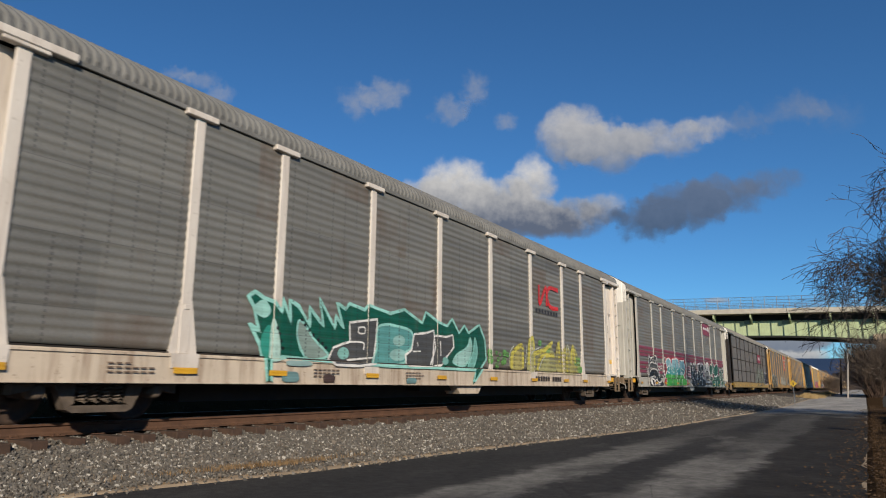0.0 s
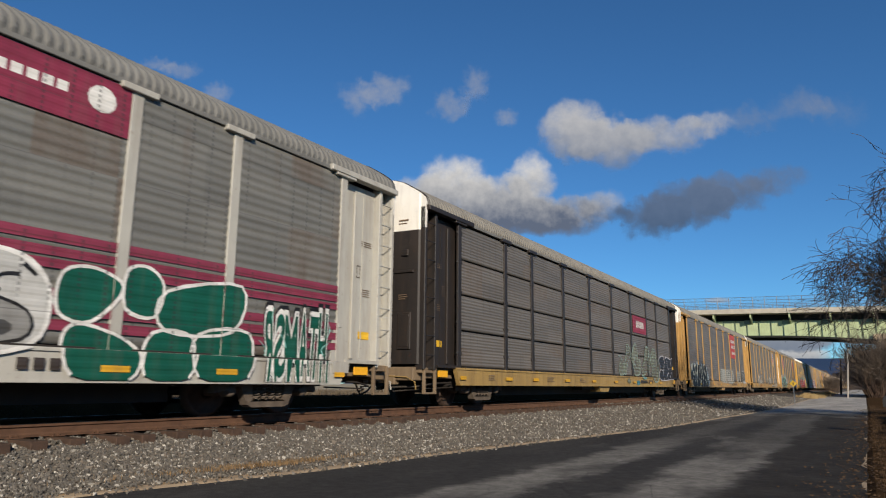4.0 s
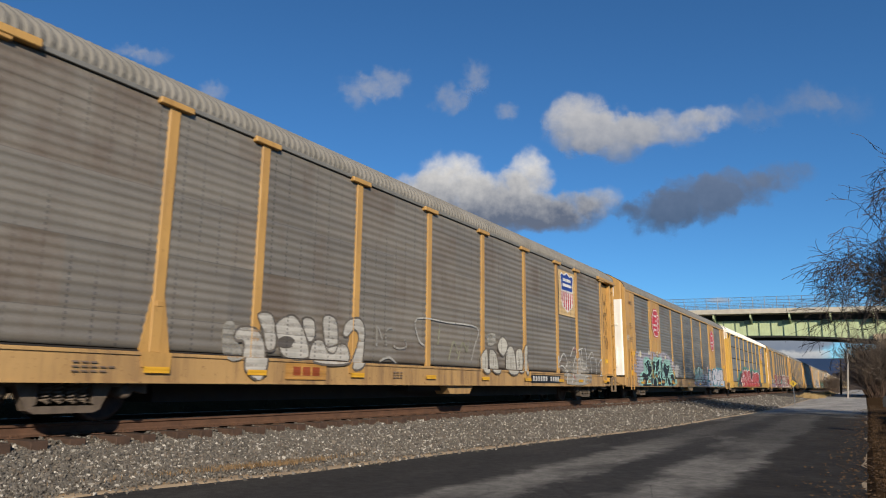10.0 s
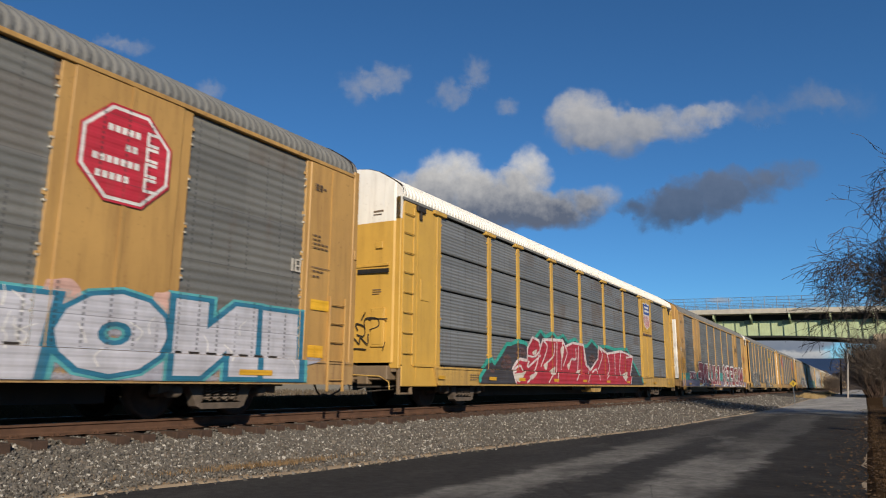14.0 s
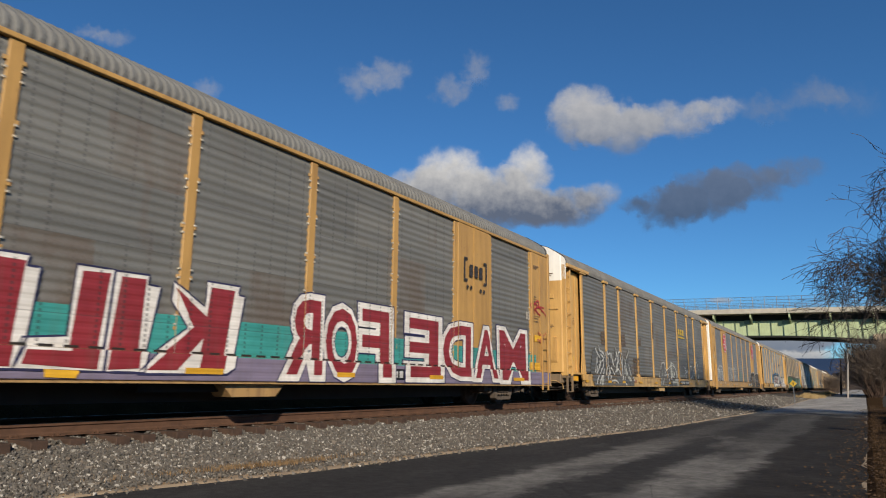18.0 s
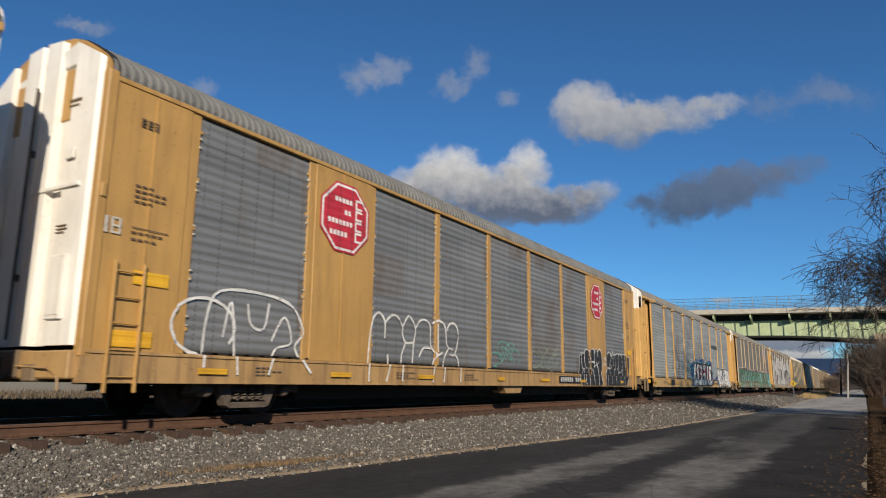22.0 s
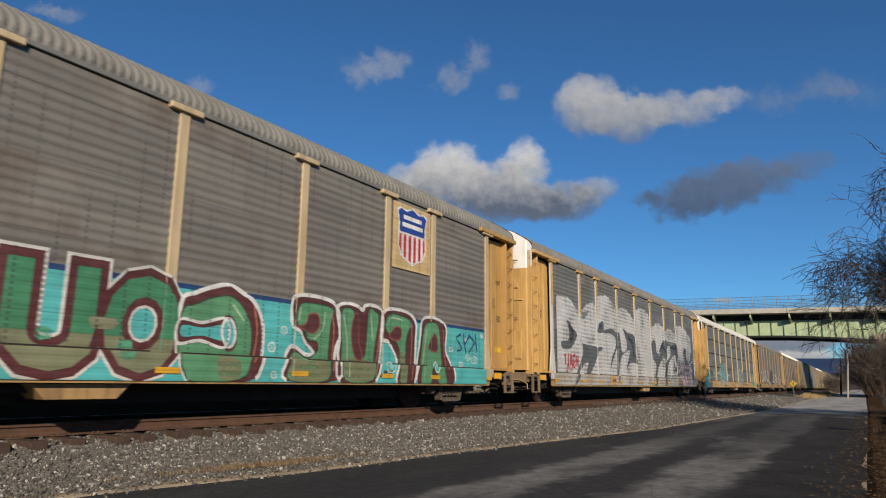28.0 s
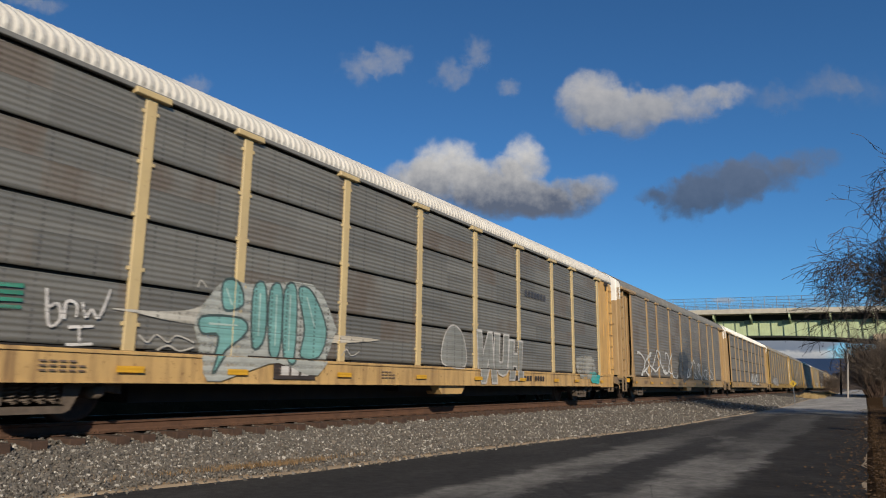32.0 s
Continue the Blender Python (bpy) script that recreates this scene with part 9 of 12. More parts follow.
        F([(14.38, 1.97), (15.35, 2.04), (15.33, 1.78), (15.03, 1.70), (14.82, 1.54), (15.16, 1.44), (15.12, 1.18), (15.21, 0.69), (14.05, 0.67), (14.12, 1.00), (14.52, 1.05), (14.72, 1.23), (14.40, 1.25), (14.44, 1.41), (14.85, 1.60), (14.48, 1.65)], (0.72, 0.72, 0.69), 3, BLK, 0.05, soft=False, label="white spray letter with black edge")
        F([(16.21, 2.01), (16.16, 1.79), (15.95, 1.06), (15.73, 0.68), (15.28, 0.68), (15.51, 1.05), (15.78, 1.53), (15.79, 1.91)], (0.72, 0.72, 0.69), 3, BLK, 0.05, soft=False, label="white spray letter with black edge")
        F([(16.34, 1.55), (16.65, 1.95), (17.16, 2.07), (17.30, 1.71), (16.89, 1.76), (17.12, 1.35), (17.01, 0.70), (15.88, 0.68), (16.11, 1.03), (16.43, 1.08)], (0.72, 0.72, 0.69), 3, BLK, 0.05, soft=False, label="white spray letter with black edge")
        T((0.20, 0.42, 0.26), 0.05, 5, [[(11.13, 0.68), (11.20, 0.95), (11.47, 1.13), (11.79, 1.33)], [(12.55, 1.89), (12.89, 1.91)], [(13.41, 1.75), (13.96, 1.87)], [(13.34, 1.49), (13.90, 1.46), (13.73, 1.13)], [(12.73, 0.83), (12.48, 1.12)], [(14.04, 0.79), (14.54, 0.85)], [(14.68, 1.80), (15.00, 1.87)], [(15.87, 0.89), (16.25, 0.84)]], "thin green accents")
        L(blob(rng, 11.72, 12.21, 0.96, 1.12, 24, 0.15), (0.38, 0.39, 0.38), 5, label="grey painted shading", thin=0.1)
        L(blob(rng, 14.73, 15.39, 0.97, 1.15, 24, 0.15), (0.38, 0.39, 0.38), 5, label="grey painted shading", thin=0.1)
        L(blob(rng, 14.06, 14.58, 0.96, 1.07, 24, 0.15), (0.38, 0.39, 0.38), 5, label="grey painted shading", thin=0.1)
        L(blob(rng, 13.19, 13.54, 0.70, 0.86, 24, 0.15), (0.46, 0.32, 0.16), 5.5, label="bare patch", thin=0.1)
        T(BLK, 0.035, 3, [[(10.37, 1.72), (10.45, 1.86), (10.60, 1.83), (10.55, 1.71), (10.39, 1.71)], [(10.66, 1.75), (10.71, 1.87), (10.81, 1.77), (10.89, 1.89), (10.99, 1.79), (11.07, 1.87)]], "black handwritten tag")
        T((0.62, 0.62, 0.60), 0.05, 2.5, [[(10.78, 0.66), (10.92, 1.00), (11.08, 1.20)], [(11.50, 2.14), (11.71, 2.17)], [(13.38, 2.11), (13.84, 2.14)], [(14.71, 2.09), (15.10, 2.10)], [(17.65, 2.07), (17.74, 1.74)]], "pale thin strokes")
    elif i == 11:
        shield_sign(car, st, 20.75, 22.05, 3.35, 4.65)
        rng = random.Random(11)
        L(rect(1.7, 25.1, 0.58, 2.0), (0.09, 0.42, 0.41), 0, label="turquoise painted band")
        L(rect(1.7, 25.1, 2.0, 2.08), (0.02, 0.05, 0.14), 0, label="dark blue upper edge")
        for word, a, b in (("OU", 12.35, 15.05), ("CH", 8.9, 12.2), ("OUTS", 1.8, 8.4)):
            sh = letters(rng, word, a, b, 0.68, 2.12, 0.05, 0.05, 0.0, 0.03)
            lay_letters(car, st, sh, [(0.13, (0.62, 0.60, 0.55), 2), (0.105, (0.10, 0.03, 0.03), 3), (0.04, (0.06, 0.22, 0.11), 4), (0.041, (0.20, 0.21, 0.12), 5, 1.2)], "green bubble letter with brown shadow")
        for k in range(14):
            L(ngon(rng.uniform(2, 25), rng.uniform(0.8, 1.9), 0.07, 0.07, 8), (0.5, 0.6, 0.58), 1, label="pale painted dot")
        for a, b in ((8.8, 14.0), (2.0, 8.0)):
            for k in range(int((b - a) * 1.6)):
                y, z = rng.uniform(a, b), rng.uniform(0.85, 1.75)
                L(blob(rng, y, y + rng.uniform(0.2, 0.45), z, z + rng.uniform(0.10, 0.3), 14, 0.35), rng.choice(((0.10, 0.34, 0.20), (0.24, 0.24, 0.15), (0.26, 0.36, 0.22), (0.16, 0.12, 0.08))), 5.4, label="mottled paint inside the letter", thin=0.3)
        F([(15.00, 1.75), (15.27, 1.96), (15.61, 2.10), (15.94, 2.17), (16.23, 2.07), (16.50, 1.94), (16.71, 1.64), (16.76, 1.20), (16.68, 0.81), (16.42, 0.61), (15.16, 0.59)], (0.10, 0.032, 0.03), 2.5, (0.66, 0.65, 0.62), 0.07, label="brown shadow of a bubble letter")
        F([(15.02, 1.60), (15.29, 1.79), (15.63, 1.93), (15.97, 1.99), (16.25, 1.83), (16.44, 1.56), (16.49, 1.23), (16.43, 0.90), (16.23, 0.64), (15.15, 0.62)], (0.10, 0.27, 0.135), 4, (0.05, 0.06, 0.04), 0.03, label="green bubble letter")
        F([(16.16, 1.39), (16.15, 1.20), (16.07, 1.09), (15.96, 1.08), (15.86, 1.18), (15.80, 1.35), (15.81, 1.53), (15.89, 1.65), (16.00, 1.66), (16.11, 1.56)], (0.10, 0.032, 0.03), 5)
        F([(16.11, 1.39), (16.10, 1.25), (16.04, 1.16), (15.96, 1.15), (15.88, 1.23), (15.83, 1.36), (15.84, 1.50), (15.90, 1.60), (15.98, 1.61), (16.06, 1.53)], (0.09, 0.42, 0.41), 6, (0.66, 0.65, 0.62), 0.05)
        F([(14.98, 1.16), (15.40, 1.22), (15.92, 1.14), (15.92, 1.60), (15.42, 1.50), (15.00, 1.52)], (0.10, 0.032, 0.03), 5.2, (0.66, 0.65, 0.62), 0.05, label="brown gap in the open letter")
        F([(15.06, 1.26), (15.45, 1.30), (15.90, 1.24), (15.90, 1.50), (15.45, 1.42), (15.06, 1.44)], (0.09, 0.42, 0.41), 6.2, label="turquoise inside the open letter")
        F([(17.43, 1.99), (17.54, 2.17), (17.97, 2.22), (18.51, 2.18), (18.72, 2.05), (18.86, 1.76), (18.79, 1.17), (18.75, 0.64), (17.30, 0.62), (17.30, 0.98), (17.47, 1.24), (17.84, 1.10), (18.07, 1.13), (17.89, 1.28), (17.78, 1.38), (17.67, 1.52), (17.48, 1.62)], (0.10, 0.032, 0.03), 2.5, (0.66, 0.65, 0.62), 0.07, label="brown shadow of a bubble letter")
        F([(17.55, 1.84), (17.68, 2.05), (18.11, 2.08), (18.61, 2.02), (18.54, 1.73), (18.49, 1.15), (18.43, 0.64), (17.38, 0.63), (17.39, 0.94), (17.54, 1.14), (17.91, 1.04), (18.18, 1.19), (18.14, 1.35), (17.90, 1.38), (17.80, 1.53), (17.60, 1.61)], (0.10, 0.27, 0.135), 4, (0.05, 0.06, 0.04), 0.03, label="green bubble letter")
        F([(17.59, 1.61), (17.81, 1.66), (17.91, 1.86), (18.14, 1.87), (18.21, 1.67), (18.05, 1.51), (17.85, 1.54)], (0.10, 0.032, 0.03), 5, (0.24, 0.09, 0.06), 0.03, label="brown inside of a bubble letter")
        F([(18.73, 2.05), (18.99, 2.18), (19.34, 2.17), (19.57, 2.09), (19.62, 2.19), (19.91, 2.23), (20.26, 2.11), (20.24, 1.51), (19.98, 0.62), (18.80, 0.61), (18.71, 1.22), (18.84, 1.52)], (0.10, 0.032, 0.03), 2.5, (0.66, 0.65, 0.62), 0.07, label="brown shadow of a bubble letter")
        F([(18.86, 1.99), (19.11, 2.10), (19.29, 1.96), (19.22, 1.49), (19.41, 1.13), (19.65, 1.14), (19.70, 1.47), (19.77, 2.11), (19.97, 2.12), (20.13, 1.97), (19.99, 1.30), (19.88, 0.66), (18.95, 0.65), (18.90, 1.29)], (0.10, 0.27, 0.135), 4, (0.05, 0.06, 0.04), 0.03, label="green bubble letter")
        F([(19.28, 1.96), (19.41, 1.96), (19.44, 1.45), (19.56, 1.18), (19.52, 1.04), (19.29, 1.16), (19.18, 1.61)], (0.10, 0.032, 0.03), 5, (0.24, 0.09, 0.06), 0.03, label="brown inside of a bubble letter")
        F([(20.27, 2.06), (20.55, 2.22), (21.25, 2.20), (21.60, 2.00), (21.61, 1.61), (21.48, 0.60), (20.77, 0.59), (20.85, 1.08), (20.52, 1.46), (20.23, 1.56)], (0.10, 0.032, 0.03), 2.5, (0.66, 0.65, 0.62), 0.07, label="brown shadow of a bubble letter")
        F([(20.35, 1.85), (20.56, 2.11), (21.15, 2.08), (21.42, 1.95), (21.21, 1.58), (21.17, 0.66), (20.88, 0.66), (20.93, 1.35), (20.50, 1.65)], (0.10, 0.27, 0.135), 4, (0.05, 0.06, 0.04), 0.03, label="green bubble letter")
        F([(20.55, 1.62), (20.77, 1.83), (20.99, 1.80), (20.96, 1.58), (20.72, 1.53)], (0.10, 0.032, 0.03), 5, (0.24, 0.09, 0.06), 0.03, label="brown inside of a bubble letter")
        F([(21.88, 2.07), (22.24, 2.18), (22.73, 2.13), (23.02, 1.95), (22.99, 1.40), (23.28, 1.02), (23.22, 0.57), (21.66, 0.56), (21.69, 1.11), (21.80, 1.62)], (0.10, 0.032, 0.03), 2.5, (0.66, 0.65, 0.62), 0.07, label="brown shadow of a bubble letter")
        F([(21.97, 1.89), (22.25, 2.06), (22.59, 2.01), (22.71, 1.69), (22.82, 1.00), (22.94, 0.61), (22.54, 0.61), (22.46, 0.95), (22.26, 0.91), (22.19, 0.60), (21.76, 0.60), (21.85, 1.26)], (0.10, 0.27, 0.135), 4, (0.05, 0.06, 0.04), 0.03, label="green bubble letter")
        F([(22.17, 1.43), (22.39, 1.78), (22.57, 1.68), (22.56, 1.37)], (0.10, 0.032, 0.03), 5, (0.24, 0.09, 0.06), 0.03, label="brown inside of a bubble letter")
        F([(22.58, 0.98), (22.56, 0.91), (22.51, 0.86), (22.45, 0.86), (22.39, 0.90), (22.36, 0.97), (22.38, 1.05), (22.43, 1.10), (22.50, 1.10), (22.55, 1.05)], (0.09, 0.42, 0.41), 6, (0.66, 0.65, 0.62), 0.03)
        T((0.34, 0.44, 0.27), 0.04, 4.6, [[(17.65, 1.97), (17.62, 1.72)], [(18.06, 1.40), (18.30, 1.59), (18.36, 1.94)], [(18.93, 1.95), (19.06, 1.42), (19.09, 0.71)], [(19.84, 2.02), (19.93, 1.48)], [(20.48, 1.93), (20.66, 2.03), (21.05, 2.00)], [(22.09, 1.87), (21.98, 1.34), (21.88, 0.69)], [(17.49, 1.04), (17.45, 0.68)], [(16.03, 1.85), (16.29, 1.60)]], "pale green highlights")
        T((0.45, 0.17, 0.10), 0.03, 5.6, [[(16.50, 1.86), (16.60, 1.43), (16.52, 0.90)], [(18.53, 1.96), (18.64, 1.62), (18.58, 0.81)], [(20.20, 1.97), (20.12, 1.30), (19.96, 0.72)], [(21.42, 1.95), (21.43, 1.38), (21.35, 0.68)], [(22.87, 1.94), (22.88, 1.39), (23.05, 0.93)]], "thin orange-brown lines")
        F([(17.49, 1.07), (17.85, 0.98), (18.36, 1.03), (18.39, 0.65), (17.42, 0.64)], (0.19, 0.205, 0.11), 4.5, thin=0.15, label="olive paint inside the letter")
        F([(18.98, 1.06), (19.85, 1.03), (19.80, 0.66), (19.02, 0.65)], (0.19, 0.205, 0.11), 4.5, thin=0.15, label="olive paint inside the letter")
        F([(20.90, 1.21), (21.16, 1.23), (21.15, 0.68), (20.92, 0.67)], (0.19, 0.205, 0.11), 4.5, thin=0.15, label="olive paint inside the letter")
        F([(15.75, 1.00), (16.19, 0.93), (16.18, 0.66), (15.80, 0.63)], (0.19, 0.205, 0.11), 4.5, thin=0.15, label="olive paint inside the letter")
        T((0.56, 0.64, 0.62), 0.03, 2, [[(17.35, 1.51), (17.33, 1.47), (17.29, 1.44), (17.24, 1.44), (17.20, 1.48), (17.19, 1.52), (17.22, 1.57), (17.28, 1.58), (17.32, 1.56), (17.35, 1.51)]])
        F([(17.31, 1.51), (17.30, 1.49), (17.29, 1.47), (17.26, 1.47), (17.24, 1.48), (17.23, 1.50), (17.24, 1.52), (17.25, 1.54), (17.28, 1.54), (17.30, 1.53)], (0.30, 0.54, 0.52), 2)
        T((0.56, 0.64, 0.62), 0.03, 2, [[(17.07, 1.20), (17.05, 1.14), (17.00, 1.11), (16.94, 1.12), (16.90, 1.16), (16.89, 1.22), (16.93, 1.26), (16.99, 1.28), (17.04, 1.25), (17.07, 1.20)]])
        F([(17.02, 1.20), (17.02, 1.17), (17.00, 1.15), (16.97, 1.15), (16.95, 1.17), (16.94, 1.19), (16.94, 1.22), (16.96, 1.23), (16.99, 1.23), (17.01, 1.22)], (0.30, 0.54, 0.52), 2)
        T((0.56, 0.64, 0.62), 0.03, 2, [[(17.05, 0.71), (17.04, 0.67), (17.00, 0.65), (16.96, 0.66), (16.92, 0.69), (16.92, 0.73), (16.95, 0.77), (16.99, 0.77), (17.03, 0.75), (17.05, 0.71)]])
        F([(17.02, 0.71), (17.01, 0.69), (17.00, 0.68), (16.98, 0.68), (16.96, 0.69), (16.95, 0.71), (16.95, 0.73), (16.97, 0.74), (16.99, 0.74), (17.01, 0.73)], (0.30, 0.54, 0.52), 2)
        T((0.56, 0.64, 0.62), 0.03, 2, [[(23.36, 1.46), (23.34, 1.41), (23.28, 1.39), (23.21, 1.39), (23.16, 1.42), (23.16, 1.47), (23.20, 1.50), (23.27, 1.51), (23.34, 1.50), (23.36, 1.46)]])
        F([(23.31, 1.45), (23.30, 1.43), (23.27, 1.42), (23.24, 1.42), (23.22, 1.43), (23.20, 1.45), (23.21, 1.47), (23.24, 1.48), (23.27, 1.48), (23.30, 1.47)], (0.30, 0.54, 0.52), 2)
        T((0.56, 0.64, 0.62), 0.03, 2, [[(24.28, 1.28), (24.25, 1.23), (24.18, 1.20), (24.09, 1.21), (24.03, 1.25), (24.03, 1.30), (24.08, 1.34), (24.17, 1.35), (24.25, 1.33), (24.28, 1.28)]])
        F([(24.21, 1.28), (24.20, 1.26), (24.17, 1.24), (24.13, 1.24), (24.10, 1.25), (24.09, 1.27), (24.10, 1.30), (24.13, 1.31), (24.17, 1.31), (24.20, 1.30)], (0.30, 0.54, 0.52), 2)
        T((0.56, 0.64, 0.62), 0.03, 2, [[(24.66, 1.23), (24.62, 1.17), (24.52, 1.13), (24.41, 1.14), (24.34, 1.19), (24.34, 1.25), (24.41, 1.30), (24.52, 1.32), (24.62, 1.29), (24.66, 1.23)]])
        F([(24.57, 1.23), (24.56, 1.20), (24.52, 1.18), (24.47, 1.18), (24.43, 1.19), (24.41, 1.22), (24.42, 1.25), (24.46, 1.27), (24.52, 1.27), (24.56, 1.25)], (0.30, 0.54, 0.52), 2)
        T((0.56, 0.64, 0.62), 0.03, 2, [[(23.89, 1.09), (23.86, 1.05), (23.80, 1.03), (23.72, 1.03), (23.67, 1.06), (23.67, 1.11), (23.72, 1.14), (23.79, 1.15), (23.86, 1.13), (23.89, 1.09)]])
        F([(23.83, 1.09), (23.82, 1.07), (23.79, 1.06), (23.76, 1.06), (23.73, 1.07), (23.72, 1.09), (23.73, 1.11), (23.76, 1.12), (23.79, 1.12), (23.82, 1.11)], (0.30, 0.54, 0.52), 2)
        T((0.56, 0.64, 0.62), 0.03, 2, [[(20.73, 0.94), (20.69, 0.86), (20.59, 0.82), (20.48, 0.83), (20.41, 0.89), (20.40, 0.97), (20.47, 1.03), (20.58, 1.05), (20.68, 1.01), (20.73, 0.94)]])
        F([(20.64, 0.94), (20.63, 0.90), (20.59, 0.88), (20.54, 0.88), (20.49, 0.90), (20.48, 0.93), (20.49, 0.96), (20.53, 0.99), (20.58, 0.99), (20.62, 0.97)], (0.30, 0.54, 0.52), 2)
        T((0.02, 0.06, 0.16), 0.06, 3, [[(24.57, 1.91), (24.65, 1.44)], [(24.52, 1.72), (24.18, 1.88)], [(24.55, 1.70), (24.20, 1.41)], [(23.92, 1.90), (23.96, 1.60), (24.06, 1.41)], [(24.27, 1.89), (23.99, 1.62)], [(23.78, 1.87), (23.54, 1.76), (23.71, 1.61), (23.80, 1.48), (23.58, 1.43)]], "dark blue handwritten letters")
    elif i == 12:
        rng = random.Random(13)
        for a, b, z0, z1 in ((1.95, 4.2, 3.6, 3.3), (4.2, 6.2, 3.1, 3.75), (6.3, 8.9, 4.1, 3.9), (9.0, 11.8, 3.85, 3.55), (11.9, 14.6, 4.05, 4.0), (14.7, 17.5, 3.4, 3.65), (17.5, 20.2, 3.45, 3.4), (20.3, 24.3, 4.0, 3.5)):
            top = [(a + (b - a) * k / 14, z0 + (z1 - z0) * k / 14 + 0.28 * math.sin(math.pi * k / 14) + 0.16 * noise.noise((a + k * 0.7, 1.0, 0.0))) for k in range(15)]
            L([((p[0], 1.03), (q[0], 1.03), q, p) for p, q in zip(top[:-1], top[1:])], (0.58, 0.57, 0.55), 1, label="silver-white painted shape", thin=0.12)
        L(sum((rect(p - 0.097, p + 0.097, 3.0 + 0.3 * math.sin(p), 4.84) for p in POSTS[:8]), []) + sum((rect(p - 0.097, p + 0.097, 1.03, 4.84) for p in POSTS[8:]), []), (0.60, 0.38, 0.125), 0.5, label="bare yellow part of the posts")
        L(rect(1.5, 25.0, 0.6, 0.996), (0.46, 0.43, 0.39), 1.2, label="pale grey painted sill", thin=0.25)
        L(rect(7.62, 8.44, 0.60, 0.985), (0.55, 0.34, 0.11), 2.0, label="bare yellow patch on the sill")
        L(sum((rect(7.84 + k * 0.17, 7.97 + k * 0.17, 0.74, 0.87) for k in range(3)), []), (0.26, 0.07, 0.03), 3.0, "sign", "faded red-brown mark in three blocks")
        L(sum((rect(18.2 + k * 0.26, 18.38 + k * 0.26, 2.75, 3.0) for k in range(8)), []), (0.06, 0.07, 0.08), 4, "sign", "row of dark marks")
        F([(2.92, 2.84), (3.10, 2.89), (3.45, 2.66), (3.87, 2.52), (3.93, 2.36), (3.73, 2.18), (3.37, 1.94), (2.97, 1.85), (2.40, 1.87), (2.37, 2.11), (2.93, 2.16), (3.14, 2.33), (3.08, 2.64)], (0.105, 0.11, 0.11), 2, thin=0.1, label="dark grey painted swash")
        F([(4.44, 2.22), (4.58, 2.14), (5.49, 2.11), (6.14, 2.09), (6.35, 1.95), (6.10, 1.58), (5.43, 1.09), (5.04, 1.00), (4.96, 1.13), (5.11, 1.44), (4.57, 1.34), (4.21, 1.11), (3.89, 0.80), (3.58, 0.62), (3.43, 0.63), (4.08, 1.25), (4.40, 1.64), (4.58, 1.87)], (0.105, 0.11, 0.11), 2, thin=0.1, label="dark grey painted swash")
        F([(6.32, 2.81), (6.69, 3.09), (7.10, 3.18), (7.12, 2.78), (6.63, 2.67), (6.35, 2.69)], (0.105, 0.11, 0.11), 2, thin=0.1, label="dark grey painted swash")
        F([(7.10, 2.79), (8.16, 2.97), (8.77, 2.86), (9.29, 2.86), (9.47, 2.46), (9.63, 2.05), (10.30, 2.16), (10.37, 2.57), (9.89, 3.08), (10.56, 2.95), (11.75, 2.83), (11.92, 1.79), (12.51, 1.57), (10.93, 1.63), (10.17, 1.26), (10.83, 2.15), (9.61, 1.88), (9.18, 1.36), (8.85, 0.70), (8.77, 1.02), (8.94, 2.15), (8.26, 1.61), (7.92, 1.31), (8.13, 1.76), (8.69, 2.20), (8.66, 2.60), (7.95, 2.74), (7.21, 2.70)], (0.105, 0.11, 0.11), 2, thin=0.1, label="dark grey painted swash")
        F([(6.30, 2.06), (6.86, 2.12), (6.84, 1.99), (6.36, 1.94)], (0.105, 0.11, 0.11), 2, thin=0.1, label="dark grey painted swash")
        F([(14.73, 2.76), (15.58, 2.85), (15.75, 2.17), (16.35, 2.10), (17.63, 3.06), (18.23, 2.74), (17.03, 2.02), (16.08, 1.62), (15.25, 0.56), (14.80, 0.56), (15.57, 1.59), (14.85, 1.99)], (0.105, 0.11, 0.11), 2, thin=0.1, label="dark grey painted swash")
        F([(4.50, 3.33), (4.98, 3.37), (5.31, 3.47), (5.00, 3.18), (4.55, 3.06)], (0.20, 0.215, 0.21), 2, thin=0.1)
        T((0.45, 0.03, 0.035), 0.085, 4, [[(3.97, 1.66), (3.97, 1.21)], [(3.77, 1.66), (3.85, 1.26)], [(3.83, 1.44), (3.97, 1.43)], [(3.68, 1.68), (3.46, 1.62), (3.51, 1.43), (3.68, 1.43)], [(3.51, 1.43), (3.50, 1.25), (3.68, 1.25)], [(3.40, 1.24), (3.24, 1.71), (3.17, 1.27)], [(3.18, 1.42), (3.34, 1.40)], [(3.00, 1.72), (3.00, 1.28), (2.87, 1.31)], [(2.75, 1.62), (2.57, 1.65)], [(2.67, 1.64), (2.69, 1.30)]], "red hand-painted words")
        T((0.40, 0.05, 0.05), 0.045, 4, [[(3.42, 1.09), (3.39, 1.25), (3.31, 1.12)], [(3.24, 1.08), (3.20, 1.25)], [(3.14, 1.08), (3.10, 1.22), (3.02, 1.08)], [(2.95, 1.22), (2.87, 1.06)], [(2.81, 1.21), (2.80, 1.08), (2.69, 1.08)]], "thin red scrawl")
        T((0.045, 0.047, 0.05), 0.22, 3, [[(3.17, 2.71), (3.53, 2.46), (3.24, 2.13)], [(10.57, 2.77), (11.30, 2.49), (11.41, 1.85)], [(6.51, 2.95), (6.89, 2.94)]], "darker painted core", thin=0.2)
